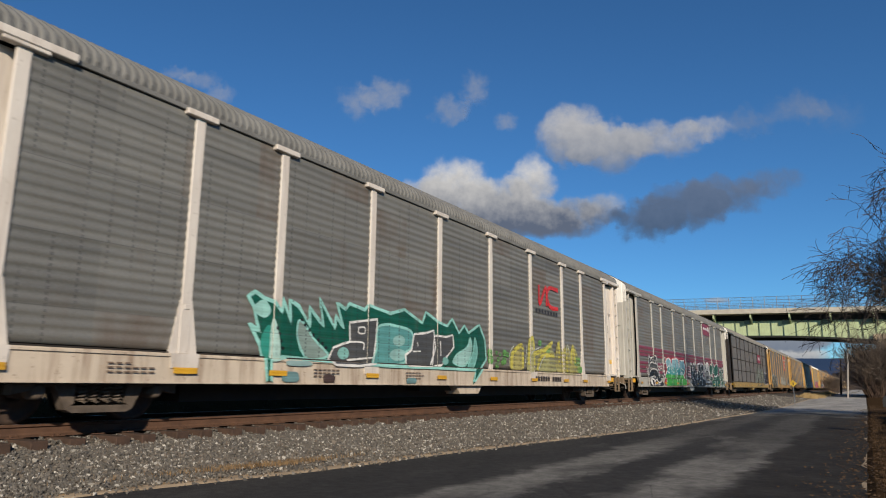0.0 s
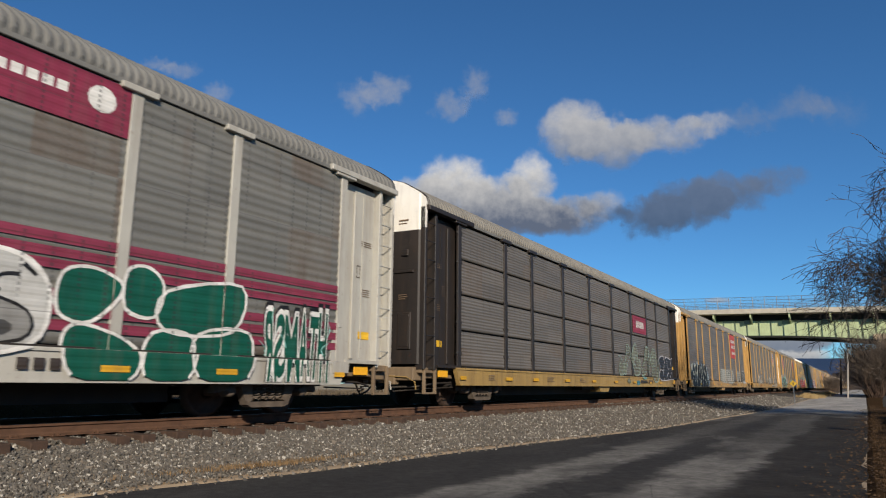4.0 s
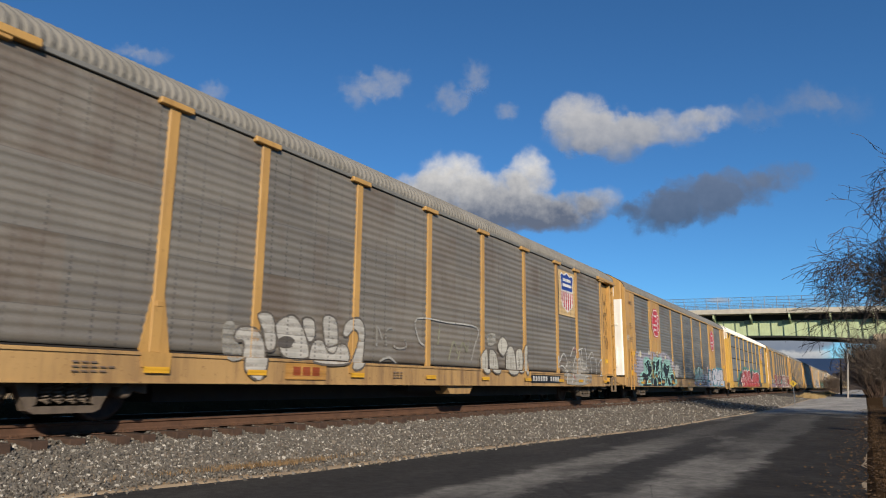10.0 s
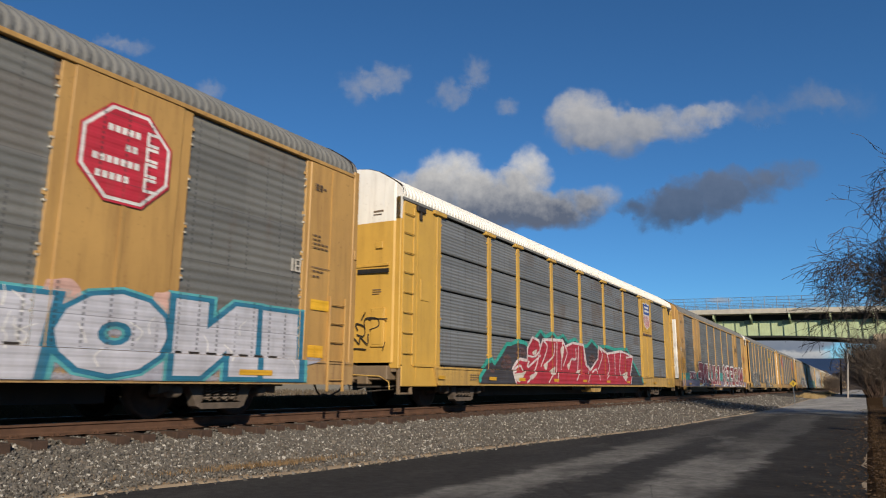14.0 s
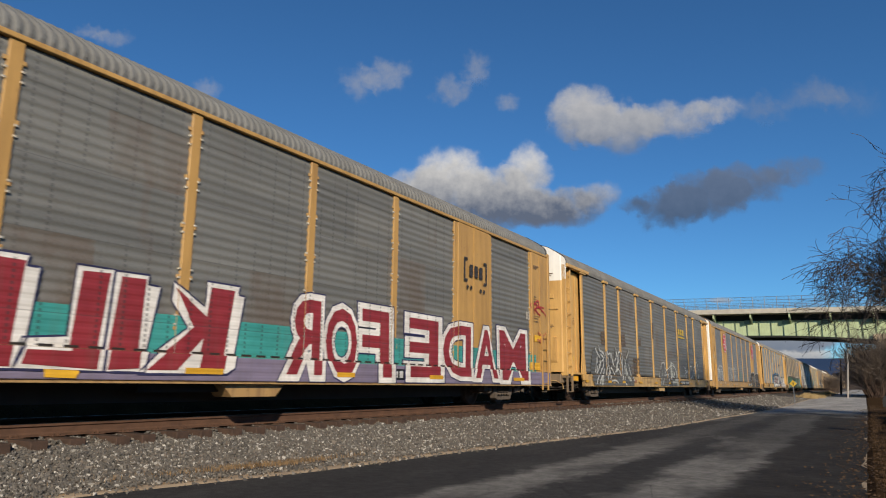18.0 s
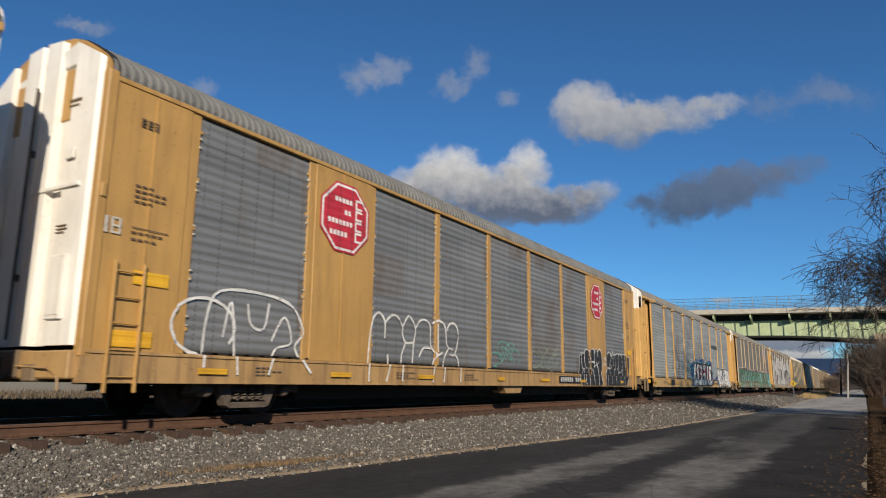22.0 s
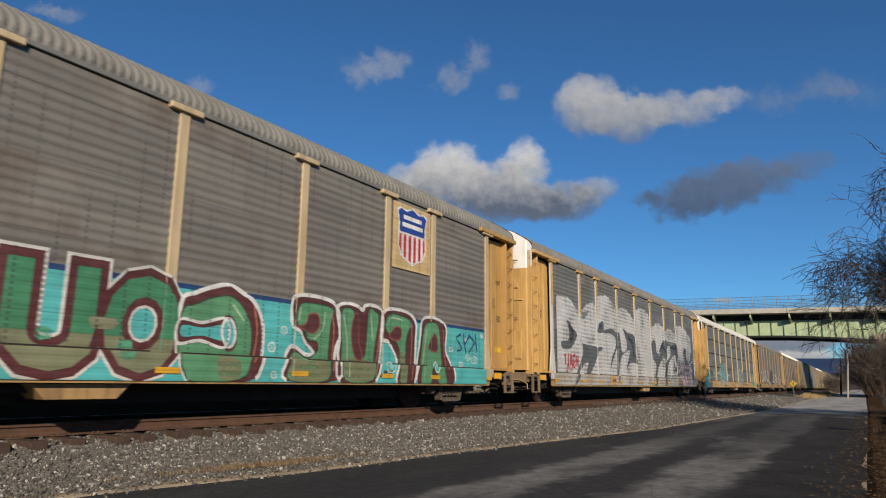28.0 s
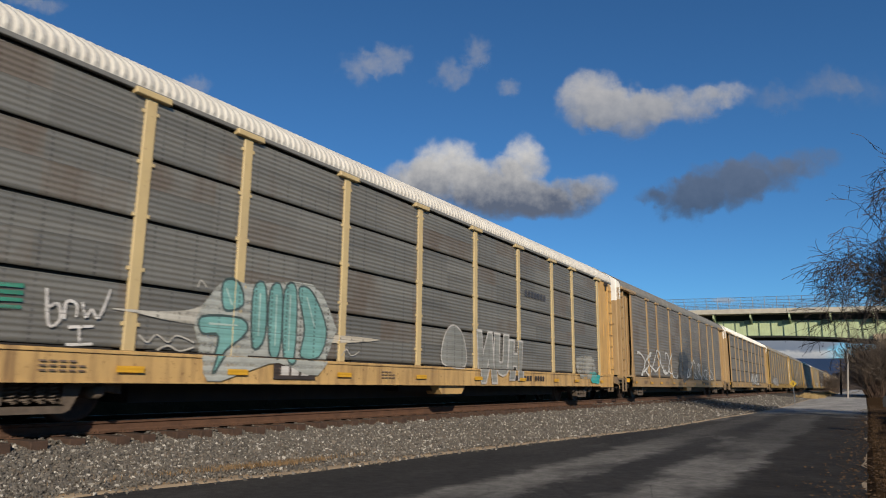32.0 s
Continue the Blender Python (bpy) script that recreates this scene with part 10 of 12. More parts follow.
        F([(16.37, 2.46), (17.00, 2.82), (17.43, 3.02), (17.90, 2.52), (17.97, 2.16), (17.55, 1.85), (18.01, 1.98), (18.75, 2.23), (18.77, 2.82), (19.20, 2.81), (20.43, 2.92), (20.52, 1.77), (20.25, 1.66), (20.00, 2.30), (19.77, 1.62), (19.39, 1.66), (19.53, 2.24), (19.09, 2.15), (18.32, 1.83), (18.06, 1.54), (17.64, 1.11), (17.50, 0.64), (16.91, 0.63), (17.25, 1.13), (17.47, 1.49), (17.35, 1.88), (17.00, 2.19), (16.64, 2.31), (16.41, 1.87), (16.04, 1.57), (15.68, 1.44), (15.64, 1.73), (16.20, 1.91), (16.36, 2.20)], (0.105, 0.11, 0.11), 2.4, thin=0.08, label="dark grey painted swash")
        F([(15.52, 2.26), (15.85, 2.27), (16.34, 2.06), (16.12, 1.71), (15.62, 1.48)], (0.105, 0.11, 0.11), 2.2, thin=0.1)
        F([(22.17, 2.75), (22.82, 2.76), (22.79, 2.23), (23.53, 1.89), (24.36, 2.82), (24.22, 2.11), (23.35, 1.84), (22.51, 1.85), (22.22, 1.93)], (0.105, 0.11, 0.11), 2.4, thin=0.08, label="dark grey painted swash")
        F([(19.61, 2.25), (19.91, 2.25), (19.86, 1.72), (19.70, 1.65)], (0.52, 0.52, 0.50), 3.4, thin=0.1)
        F([(16.97, 1.93), (17.01, 2.16), (17.47, 1.97), (17.36, 1.78)], (0.52, 0.52, 0.50), 3.4, thin=0.1)
        T((0.035, 0.036, 0.04), 0.16, 3.6, [[(16.56, 2.51), (17.24, 2.91)], [(16.95, 2.70), (17.48, 2.51), (17.78, 2.19)], [(18.86, 2.72), (19.57, 2.67), (20.34, 2.72)], [(20.14, 2.69), (20.11, 1.95)], [(17.63, 1.69), (17.51, 0.99)]], "darker painted core", thin=0.2)
        F([(17.85, 3.52), (18.46, 3.58), (19.88, 3.52), (20.00, 3.22), (18.82, 3.15), (17.93, 3.13)], (0.42, 0.435, 0.43), 2.6, thin=0.08, label="pale painted strip")
        F([(21.09, 1.75), (21.39, 1.93), (21.65, 1.88), (21.93, 1.97), (21.98, 1.66), (21.78, 1.33), (21.95, 1.03), (21.85, 0.59), (21.05, 0.58), (21.33, 1.08), (21.51, 1.32), (21.19, 1.51)], (0.58, 0.42, 0.42), 5.0, (0.035, 0.02, 0.025), 0.045, label="pink bubble letter with dark edge")
        F([(22.10, 1.74), (22.38, 1.86), (22.68, 1.80), (22.65, 1.05), (22.45, 0.58), (21.81, 0.58), (22.04, 1.11)], (0.58, 0.42, 0.42), 6.2, (0.035, 0.02, 0.025), 0.045, label="pink bubble letter with dark edge")
        F([(22.63, 1.61), (23.06, 1.87), (23.39, 1.68), (23.15, 1.48), (23.39, 1.07), (23.13, 0.56), (22.45, 0.58), (22.56, 0.96), (22.88, 1.31)], (0.58, 0.42, 0.42), 5.0, (0.035, 0.02, 0.025), 0.045, label="pink bubble letter with dark edge")
        F([(23.34, 1.57), (23.65, 1.79), (24.08, 1.59), (23.95, 0.83), (23.56, 0.55), (23.13, 0.56), (23.32, 1.07)], (0.58, 0.42, 0.42), 6.2, (0.035, 0.02, 0.025), 0.045, label="pink bubble letter with dark edge")
        T((0.035, 0.02, 0.025), 0.035, 8, [[(21.60, 1.32), (21.57, 1.01)], [(22.33, 1.61), (22.31, 1.20)], [(22.89, 1.06), (22.98, 0.81)], [(23.66, 1.52), (23.61, 1.08)], [(21.80, 1.02), (21.70, 0.71)]], "dark thin lines")
        F([(20.72, 1.22), (20.55, 1.47), (20.62, 1.60), (20.75, 1.53), (20.87, 1.67), (20.95, 1.40)], (0.58, 0.42, 0.42), 5, (0.035, 0.02, 0.025), 0.04, label="small pink heart")
        T((0.03, 0.03, 0.03), 0.045, 5, [[(20.78, 1.87), (20.93, 1.87), (20.94, 1.76)], [(20.78, 1.87), (20.81, 1.79), (20.62, 1.74)], [(20.78, 1.87), (20.65, 1.81), (20.51, 1.89)], [(20.78, 1.87), (20.66, 1.92), (20.76, 2.02)], [(20.78, 1.87), (20.83, 1.96), (21.03, 1.95)]], "black painted swirl")
        T((0.03, 0.03, 0.03), 0.045, 5, [[(20.46, 1.23), (20.60, 1.22), (20.61, 1.11)], [(20.46, 1.23), (20.49, 1.14), (20.32, 1.10)], [(20.46, 1.23), (20.35, 1.18), (20.21, 1.25)], [(20.46, 1.23), (20.36, 1.28), (20.45, 1.37)], [(20.46, 1.23), (20.51, 1.31), (20.70, 1.29)]], "black painted swirl")
        T((0.03, 0.03, 0.03), 0.045, 5, [[(21.11, 1.30), (21.27, 1.29), (21.28, 1.18)], [(21.11, 1.30), (21.15, 1.21), (20.95, 1.17)], [(21.11, 1.30), (20.98, 1.24), (20.84, 1.32)], [(21.11, 1.30), (21.00, 1.35), (21.10, 1.45)], [(21.11, 1.30), (21.17, 1.38), (21.38, 1.37)]], "black painted swirl")
        T((0.03, 0.03, 0.03), 0.045, 5, [[(24.09, 1.82), (24.31, 1.82), (24.32, 1.68)], [(24.09, 1.82), (24.13, 1.72), (23.85, 1.66)], [(24.09, 1.82), (23.90, 1.75), (23.69, 1.84)], [(24.09, 1.82), (23.92, 1.88), (24.07, 2.00)], [(24.09, 1.82), (24.17, 1.93), (24.48, 1.92)]], "black painted swirl")
        F([(19.28, 1.46), (19.35, 1.57), (19.50, 1.55), (19.51, 1.31), (19.34, 1.28)], (0.03, 0.03, 0.03), 5)
        F([(20.21, 1.53), (20.17, 1.45), (20.07, 1.40), (19.94, 1.39), (19.84, 1.43), (19.79, 1.50), (19.82, 1.58), (19.92, 1.63), (20.05, 1.64), (20.16, 1.60)], (0.03, 0.03, 0.03), 5)
        T((0.04, 0.04, 0.04), 0.04, 5, [[(17.72, 1.17), (17.83, 1.06), (17.92, 1.18), (18.07, 1.07), (18.17, 1.17)], [(18.28, 1.17), (18.34, 1.05), (18.45, 1.17), (18.59, 1.07)], [(18.85, 1.17), (18.96, 1.05), (19.02, 1.18), (19.23, 1.06)], [(19.39, 1.20), (19.53, 1.06), (19.70, 1.21), (20.08, 1.09)], [(19.77, 1.36), (19.67, 1.49), (20.15, 1.44)]], "black handwritten line")
    elif i == 13:
        rng = random.Random(14)
        L(sum((stroke([(2.4, 1.45 + 0.09 * k), (2.85, 1.47 + 0.09 * k)], 0.05) for k in range(4)), []), (0.05, 0.26, 0.18), 1, label="green spray strokes", thin=0.3)
        outline_text(car, st, 134, "HUN", 14.9, 17.8, 0.75, 1.95, (0.50, 0.48, 0.45), 0.08, 0.035, (0.25, 0.255, 0.235))
        L(blob(rng, 22.6, 24.7, 0.8, 1.7, 30, 0.2), (0.36, 0.35, 0.31), 1, label="pale painted patch", thin=0.3)
        L(sum((rect(18.1 + k * 0.25, 18.28 + k * 0.25, 3.35, 3.55) for k in range(7)), []), (0.06, 0.06, 0.07), 1, "sign", "row of dark marks")
        L(blob(rng, 24.0, 25.0, 0.65, 1.1, 24, 0.3), (0.04, 0.36, 0.34), 1)
        F([(5.50, 1.58), (6.05, 2.27), (6.55, 2.23), (8.15, 2.44), (8.85, 1.75), (8.86, 1.48), (8.34, 0.72), (7.29, 0.92), (6.64, 0.78), (5.76, 0.58), (5.59, 1.15)], (0.40, 0.42, 0.39), 1, thin=0.2, label="pale painted halo")
        F([(4.03, 1.58), (4.88, 1.61), (5.46, 1.71), (5.84, 1.92), (6.08, 1.87), (5.75, 1.50), (5.10, 1.48), (4.50, 1.54)], (0.50, 0.48, 0.42), 0.6, thin=0.15, label="pale painted spike")
        F([(8.74, 1.51), (10.43, 1.51), (8.83, 1.36)], (0.52, 0.47, 0.38), 0.6)
        F([(5.98, 2.17), (6.17, 2.28), (6.35, 2.18), (6.44, 1.89), (6.21, 1.75), (6.02, 1.79)], (0.17, 0.36, 0.34), 2, (0.06, 0.09, 0.09), 0.04, label="teal spray letter with dark edge")
        F([(5.61, 1.60), (6.40, 1.64), (6.57, 1.43), (6.13, 1.08), (5.83, 0.70), (5.97, 1.30), (5.63, 1.34)], (0.17, 0.36, 0.34), 2, (0.06, 0.09, 0.09), 0.04, label="teal spray letter with dark edge")
        F([(6.66, 2.16), (6.94, 2.25), (6.99, 1.37), (6.71, 1.18)], (0.17, 0.36, 0.34), 2, (0.06, 0.09, 0.09), 0.04, label="teal spray letter with dark edge")
        F([(7.05, 2.17), (7.35, 2.25), (7.37, 1.13), (7.11, 1.12)], (0.17, 0.36, 0.34), 2, (0.06, 0.09, 0.09), 0.04, label="teal spray letter with dark edge")
        F([(7.41, 2.21), (7.72, 2.29), (7.75, 1.05), (7.47, 1.05)], (0.17, 0.36, 0.34), 2, (0.06, 0.09, 0.09), 0.04, label="teal spray letter with dark edge")
        F([(7.78, 2.29), (8.16, 2.29), (8.61, 1.63), (8.44, 1.08), (7.92, 1.06), (7.99, 1.59)], (0.17, 0.36, 0.34), 2, (0.06, 0.09, 0.09), 0.04, label="teal spray letter with dark edge")
        T((0.42, 0.55, 0.51), 0.03, 4, [[(6.82, 2.11), (6.83, 1.37)], [(7.22, 2.13), (7.24, 1.22)], [(7.57, 2.17), (7.59, 1.15)], [(8.01, 2.18), (8.27, 1.62)], [(5.75, 1.50), (6.34, 1.51)], [(6.06, 2.11), (6.20, 1.84)]], "pale thin lines")
        T((0.62, 0.60, 0.57), 0.045, 2, [[(3.13, 1.75), (3.21, 1.28), (3.35, 1.37), (3.30, 1.56), (3.19, 1.51)], [(3.40, 1.37), (3.41, 1.60), (3.55, 1.58), (3.56, 1.41)], [(3.63, 1.62), (3.69, 1.42), (3.77, 1.53), (3.88, 1.43), (4.02, 1.84)], [(3.46, 1.04), (3.83, 1.07)], [(3.62, 1.28), (3.65, 1.06)], [(3.47, 1.27), (3.82, 1.31)]], "white handwritten tag")
        T((0.46, 0.44, 0.39), 0.03, 2, [[(4.52, 1.24), (4.67, 1.14), (4.81, 1.26), (5.02, 1.16), (5.17, 1.27), (5.50, 1.18)], [(4.83, 1.03), (5.03, 1.11), (5.24, 1.04), (5.50, 1.11)], [(5.49, 2.05), (5.54, 2.17), (5.66, 2.07)], [(9.09, 1.12), (9.25, 1.26), (9.43, 1.13), (9.69, 1.23)]], "small pale scrawl")
        F([(13.05, 1.09), (13.13, 1.76), (13.57, 2.08), (14.10, 1.82), (14.22, 1.06)], (0.24, 0.245, 0.225), 1, (0.50, 0.48, 0.45), 0.04, label="pale outlined spray shape")
    elif i == 14:
        scrawl(car, st, 141, 2.2, 10.5, 1.0, 2.6, (0.60, 0.60, 0.58), 12, 0.12, 0.6)
        L(blob(random.Random(15), 11.0, 13.5, 0.9, 2.6, 30, 0.3), (0.08, 0.08, 0.08), 1)
        scrawl(car, st, 142, 13.0, 22.0, 0.9, 2.2, (0.58, 0.58, 0.56), 12, 0.11, 0.6)
    else:
        piece(car, st, 150 + i, "SAUN", 4.0 + (i % 4) * 3, 9.0 + (i % 4) * 3, 0.8, 1.8, (0.50, 0.50, 0.48), (0.08, 0.08, 0.08), None, None, 0.06, 0.04)
    if i == 4:
        end_scrawl(car, True, (0.06, 0.04, 0.03), 401, 2.1, 4.5, 4)
    elif i == 3:
        end_scrawl(car, False, (0.55, 0.53, 0.48), 301, 1.3, 2.5, 4, 0.07)
        end_scrawl(car, True, (0.07, 0.05, 0.04), 302, 1.9, 2.3, 1)
        end_scrawl(car, True, (0.30, 0.06, 0.04), 303, 3.2, 3.9, 2)
    elif i == 13:
        on_end_panel(car, [(0.04, 1.19), (0.40, 1.26), (0.65, 1.28), (0.83, 1.45), (1.10, 1.49), (1.46, 1.35), (1.64, 1.09), (1.65, 0.75), (1.44, 0.48), (1.12, 0.40), (0.14, 0.41)], (0.05, 0.42, 0.43), BLK, 0.07, 0, "turquoise bubble shape with black edge")
        on_end_panel(car, [(0.49, 1.51), (0.60, 1.64), (0.80, 1.70), (0.98, 1.64), (0.96, 1.50), (0.79, 1.40), (0.58, 1.41)], (0.05, 0.42, 0.43), BLK, 0.06, 1, "turquoise bubble dot with black edge")
        on_end_panel(car, [(0.34, 0.99), (0.78, 1.01), (0.98, 1.08), (1.17, 0.90), (0.98, 0.69), (1.11, 0.95), (0.89, 0.97), (0.35, 0.89)], BLK, None, 0.04, 2, "black inner stroke")
    elif i == 6:
        on_end_door(car, st, [[(0.17, 1.78), (0.19, 1.96), (0.37, 1.80), (0.35, 1.61), (0.17, 1.50)], [(0.51, 1.79), (0.44, 1.95), (0.70, 1.87), (0.68, 1.66), (0.48, 1.70)], [(0.70, 1.87), (0.72, 2.06), (1.05, 2.05), (1.10, 1.88), (0.85, 1.80)], [(0.60, 2.03), (0.71, 2.21), (0.66, 2.12)], [(0.38, 1.43), (0.40, 1.61), (0.56, 1.48), (0.59, 1.63), (0.80, 1.47), (0.81, 1.71)], [(0.21, 1.25), (0.39, 1.37), (0.77, 1.35)], [(0.81, 2.05), (1.35, 2.03)], [(1.23, 1.34), (1.30, 1.51)]], (0.03, 0.025, 0.02), 0.03, "black handwritten tag on the end door")
        on_end_door(car, st, [[(0.44, 3.18), (1.36, 3.16)]], (0.02, 0.02, 0.02), 0.11, "black strip on the end door")
    elif i == 8:
        end_scrawl(car, True, (0.16, 0.11, 0.07), 801, 3.0, 3.5, 2, 0.02)
    data_marks(car, st, i, i in (4, 8, 12, 9, 7))
    if st.kind == "A":
        end_marks(car, st), end_marks(car, st, True)


for i, car in enumerate(TRAIN):
    decorate(i, car, STYLES[i] if i < len(STYLES) else STYLES[(16, 17, 2, 16, 15, 17, 2)[i % 7]])


# ---- sleepers, stones, weeds ----
def sleeper_geo():
    return Geo().cbox(-1.30, 1.42, -0.115, 0.115, -0.36, -0.176, 0.012)


for k in range(150):
    y = 2.4 + k * 0.545 + random.uniform(-0.05, 0.05)
    dx = random.uniform(-0.05, 0.07)
    part("sleeper", shared(("sleeper",), sleeper_geo, M_TIE), None, track, "", pose(dx, y, random.uniform(-0.012, 0.0), 0, 0, random.uniform(-1.2, 1.2)))
    if k < 60:
        for sx in (-0.755, 0.755):
            part("tie_plate", shared(("tie_plate",), lambda: Geo().cbox(-0.18, 0.18, -0.09, 0.09, -0.175, -0.160, 0.004).box(0.085, 0.105, -0.05, -0.03, -0.16, -0.135).box(0.085, 0.105, 0.03, 0.05, -0.16, -0.135), M_RUST), None, track, "", (sx, y, 0))


def stone_mat():
    n = Nodes("ballast_stone")
    isl = n.add("ShaderNodeNewGeometry").outputs["Random Per Island"]
    cr = n.add("ShaderNodeValToRGB")
    e = cr.color_ramp.elements
    e[0].position, e[0].color = 0.0, (0.035, 0.032, 0.029, 1)
    e[1].position, e[1].color = 1.0, (0.62, 0.60, 0.56, 1)
    for pos, c in ((0.38, (0.075, 0.07, 0.064, 1)), (0.64, (0.12, 0.112, 0.10, 1)), (0.80, (0.12, 0.088, 0.062, 1)), (0.90, (0.24, 0.23, 0.21, 1))):
        x = e.new(pos)
        x.color = c
    n.put(isl, cr.inputs[0])
    g = n.noise(70, 3)
    col = n.mix(0.25, cr.outputs[0], n.mix(g, (0.04, 0.037, 0.033), (0.42, 0.40, 0.37)))
    col = n.mix(1.0, col, (0.86, 0.845, 0.815), "MULTIPLY")
    n.bump(g, 0.3)
    return n.done(col, 0.85, 0, 0.25)


def bed_z(x, y):
    """Height of the stone bed at a place between track and road."""
    L = road_left(y)
    xs = (TX - 1.75, TX - 1.3, TX + 1.1, TX + 1.45, (TX + 1.45) * 0.45 + (L - 0.25) * 0.55, L - 0.28, L - 0.05)
    return np.interp(x, xs, (-0.25, -0.215, -0.23, -0.32, -0.53, ROAD_Z + 0.03, ROAD_Z + 0.02))


def stones(name, count, place, s0, s1, mat):
    """Many broken stones joined: six jittered corners each."""
    rng = np.random.default_rng(5)
    base = np.array([(1, 0, 0), (-1, 0, 0), (0, 1, 0), (0, -1, 0), (0, 0, 1), (0, 0, -1)], float)
    tri = np.array([(0, 2, 4), (2, 1, 4), (1, 3, 4), (3, 0, 4), (2, 0, 5), (1, 2, 5), (3, 1, 5), (0, 3, 5)])
    P = np.array([place(rng) for _ in range(count)])
    S = rng.uniform(s0, s1, (count, 1, 1)) * rng.uniform(0.45, 1.5, (count, 1, 3))
    V = base[None] * S + rng.normal(0, 0.28, (count, 6, 3)) * S
    A = rng.normal(size=(count, 3, 3))
    Q = np.linalg.qr(A)[0]
    V = np.einsum("nij,nkj->nki", Q, V) + P[:, None, :]
    F = (tri[None] + 6 * np.arange(count)[:, None, None]).reshape(-1, 3)
    me = bpy.data.meshes.new(name)
    me.from_pydata(V.reshape(-1, 3).tolist(), [], F.tolist())
    me.materials.append(mat)
    me.update()
    return new(name, me)


M_STONE = stone_mat()


def near_stone(rng):
    y = 2.5 + 26 * rng.random() ** 1.5
    L = road_left(y) - 0.30
    x = rng.uniform(TX + 0.85, L) if rng.random() < 0.96 else L + 0.2 * rng.random() ** 2
    if x < TX + 1.32 and rng.random() < 0.75:
        x += 0.5
    return x, y, float(bed_z(x, y)) + rng.uniform(-0.005, 0.03)


def far_stone(rng):
    y = 28 + 60 * rng.random() ** 1.3
    L = road_left(y) - 0.1
    x = rng.uniform(TX + 0.85, L)
    return x, y, float(bed_z(x, y)) + rng.uniform(0, 0.03)


def back_stone(rng):
    y = 6 + 40 * rng.random()
    x = rng.uniform(TX - 4.2, TX - 0.85)
    z = np.interp(x, (-14.7, -14.3, -13.2, TX - 1.75, TX - 1.3), (-0.26, -0.40, -0.48, -0.25, -0.215))
    return x, y, float(z) + rng.uniform(0, 0.03)


def strewn_stone(rng):
    y = 4 + 22 * rng.random() ** 1.4
    x = road_left(y) - 0.1 + abs(rng.normal(0, 0.16))
    return x, y, ROAD_Z + 0.018


tagged(stones("ballast_near", 100000, near_stone, 0.011, 0.028, M_STONE), "grey crushed stone ballast beside the rail", "ballast", kind="stuff")
tagged(stones("ballast_far", 30000, far_stone, 0.022, 0.055, M_STONE), "grey crushed stone slope along the road", "ballast", kind="stuff")
# these stones take the colour darkened for the train's shade
tagged(stones("ballast_back", 5000, back_stone, 0.03, 0.06, M_SHADE_BED), "crushed stone behind the track, darkened where the train shades it", "ballast", kind="stuff")
tagged(stones("strewn_stones", 420, strewn_stone, 0.012, 0.03, M_STONE), "small stones strewn along the asphalt edge", "stones", kind="stuff")

M_STRAW = plain("straw_grass", (0.42, 0.30, 0.14), (0.26, 0.18, 0.08), 8.0, 0.9, 0.0, 0.1)
M_GREYWEED = plain("grey_brown_weed", (0.15, 0.115, 0.075), (0.07, 0.052, 0.034), 5.0, 0.9, 0.0, 0.1)
# dead weed for bank and verge, with shade put into its brown
M_SHADE_WEED = plain("shade_dark_dead_weed", (0.075, 0.043, 0.018), (0.035, 0.020, 0.009), 5.0, 0.9, 0.0, 0.1)
M_WEED = plain("brown_weed", (0.24, 0.155, 0.075), (0.13, 0.085, 0.045), 5.0, 0.9, 0.0, 0.1)


def blades(name, count, place, h0, h1, mat, wide=0.006, lean=0.5):
    """Many thin bent blades joined."""
    rng = random.Random(11)
    g = Geo()
    for _ in range(count):
        x, y, z = place(rng)
        h, a, l = rng.uniform(h0, h1), rng.uniform(0, 2 * math.pi), rng.uniform(0.1, lean)
        dx, dy = math.cos(a), math.sin(a)
        w = wide * rng.uniform(0.7, 1.4)
        px, py = -dy * w, dx * w
        m = (x + dx * l * h * 0.35, y + dy * l * h * 0.35, z + h * 0.6)
        t = (x + dx * l * h, y + dy * l * h, z + h * (1 - 0.3 * l))
        g.add([(x - px, y - py, z), (x + px, y + py, z), (m[0] + px * 0.7, m[1] + py * 0.7, m[2]), (m[0] - px * 0.7, m[1] - py * 0.7, m[2]), t], [(0, 1, 2, 3), (3, 2, 4)])
    me = bpy.data.meshes.new(name)
    me.from_pydata(g.v, [], g.f)
    me.materials.append(mat)
    return new(name, me)


def edge_grass(rng):
    y = rng.uniform(3.5, 30)
    return road_left(y) - 0.17 + rng.gauss(0, 0.05), y, ROAD_Z + 0.02


def patch_grass(rng):
    y = 7.6 + rng.gauss(0, 0.9)
    return road_left(y) - 0.45 + rng.gauss(0, 0.12), y, ROAD_Z + 0.04 + 0.06


def mound_weed(rng):
    y = 92 + 88 * rng.random()
    x = float(np.interp(y, (95, 175), (-5.6, -6.4))) + rng.gauss(0, 0.75)
    return x, y, -0.75 + max(-0.2, 0.35 * noise.noise((x * 0.9, y * 0.16, 2.0)) - 0.15 * abs(x + 5.9))


def back_weed(rng):
    y = 4 + 60 * rng.random() ** 1.6
    x = rng.uniform(-19.5, -14.0)
    return x, y, float(np.interp(x, (-20, -17.4, -15.7, -14.3, -13.2), (0.0, 0.13, 0.10, -0.40, -0.48))) - 0.02


def far_weed(rng):
    return rng.uniform(-36, -18.5), 4 + 70 * rng.random() ** 1.4, -0.1 + 0.06 * rng.random()


def verge_grass(rng):
    y = rng.uniform(5, 60)
    return road_right(y) + 0.15 + abs(rng.gauss(0, 0.8)), y, ROAD_Z + 0.02


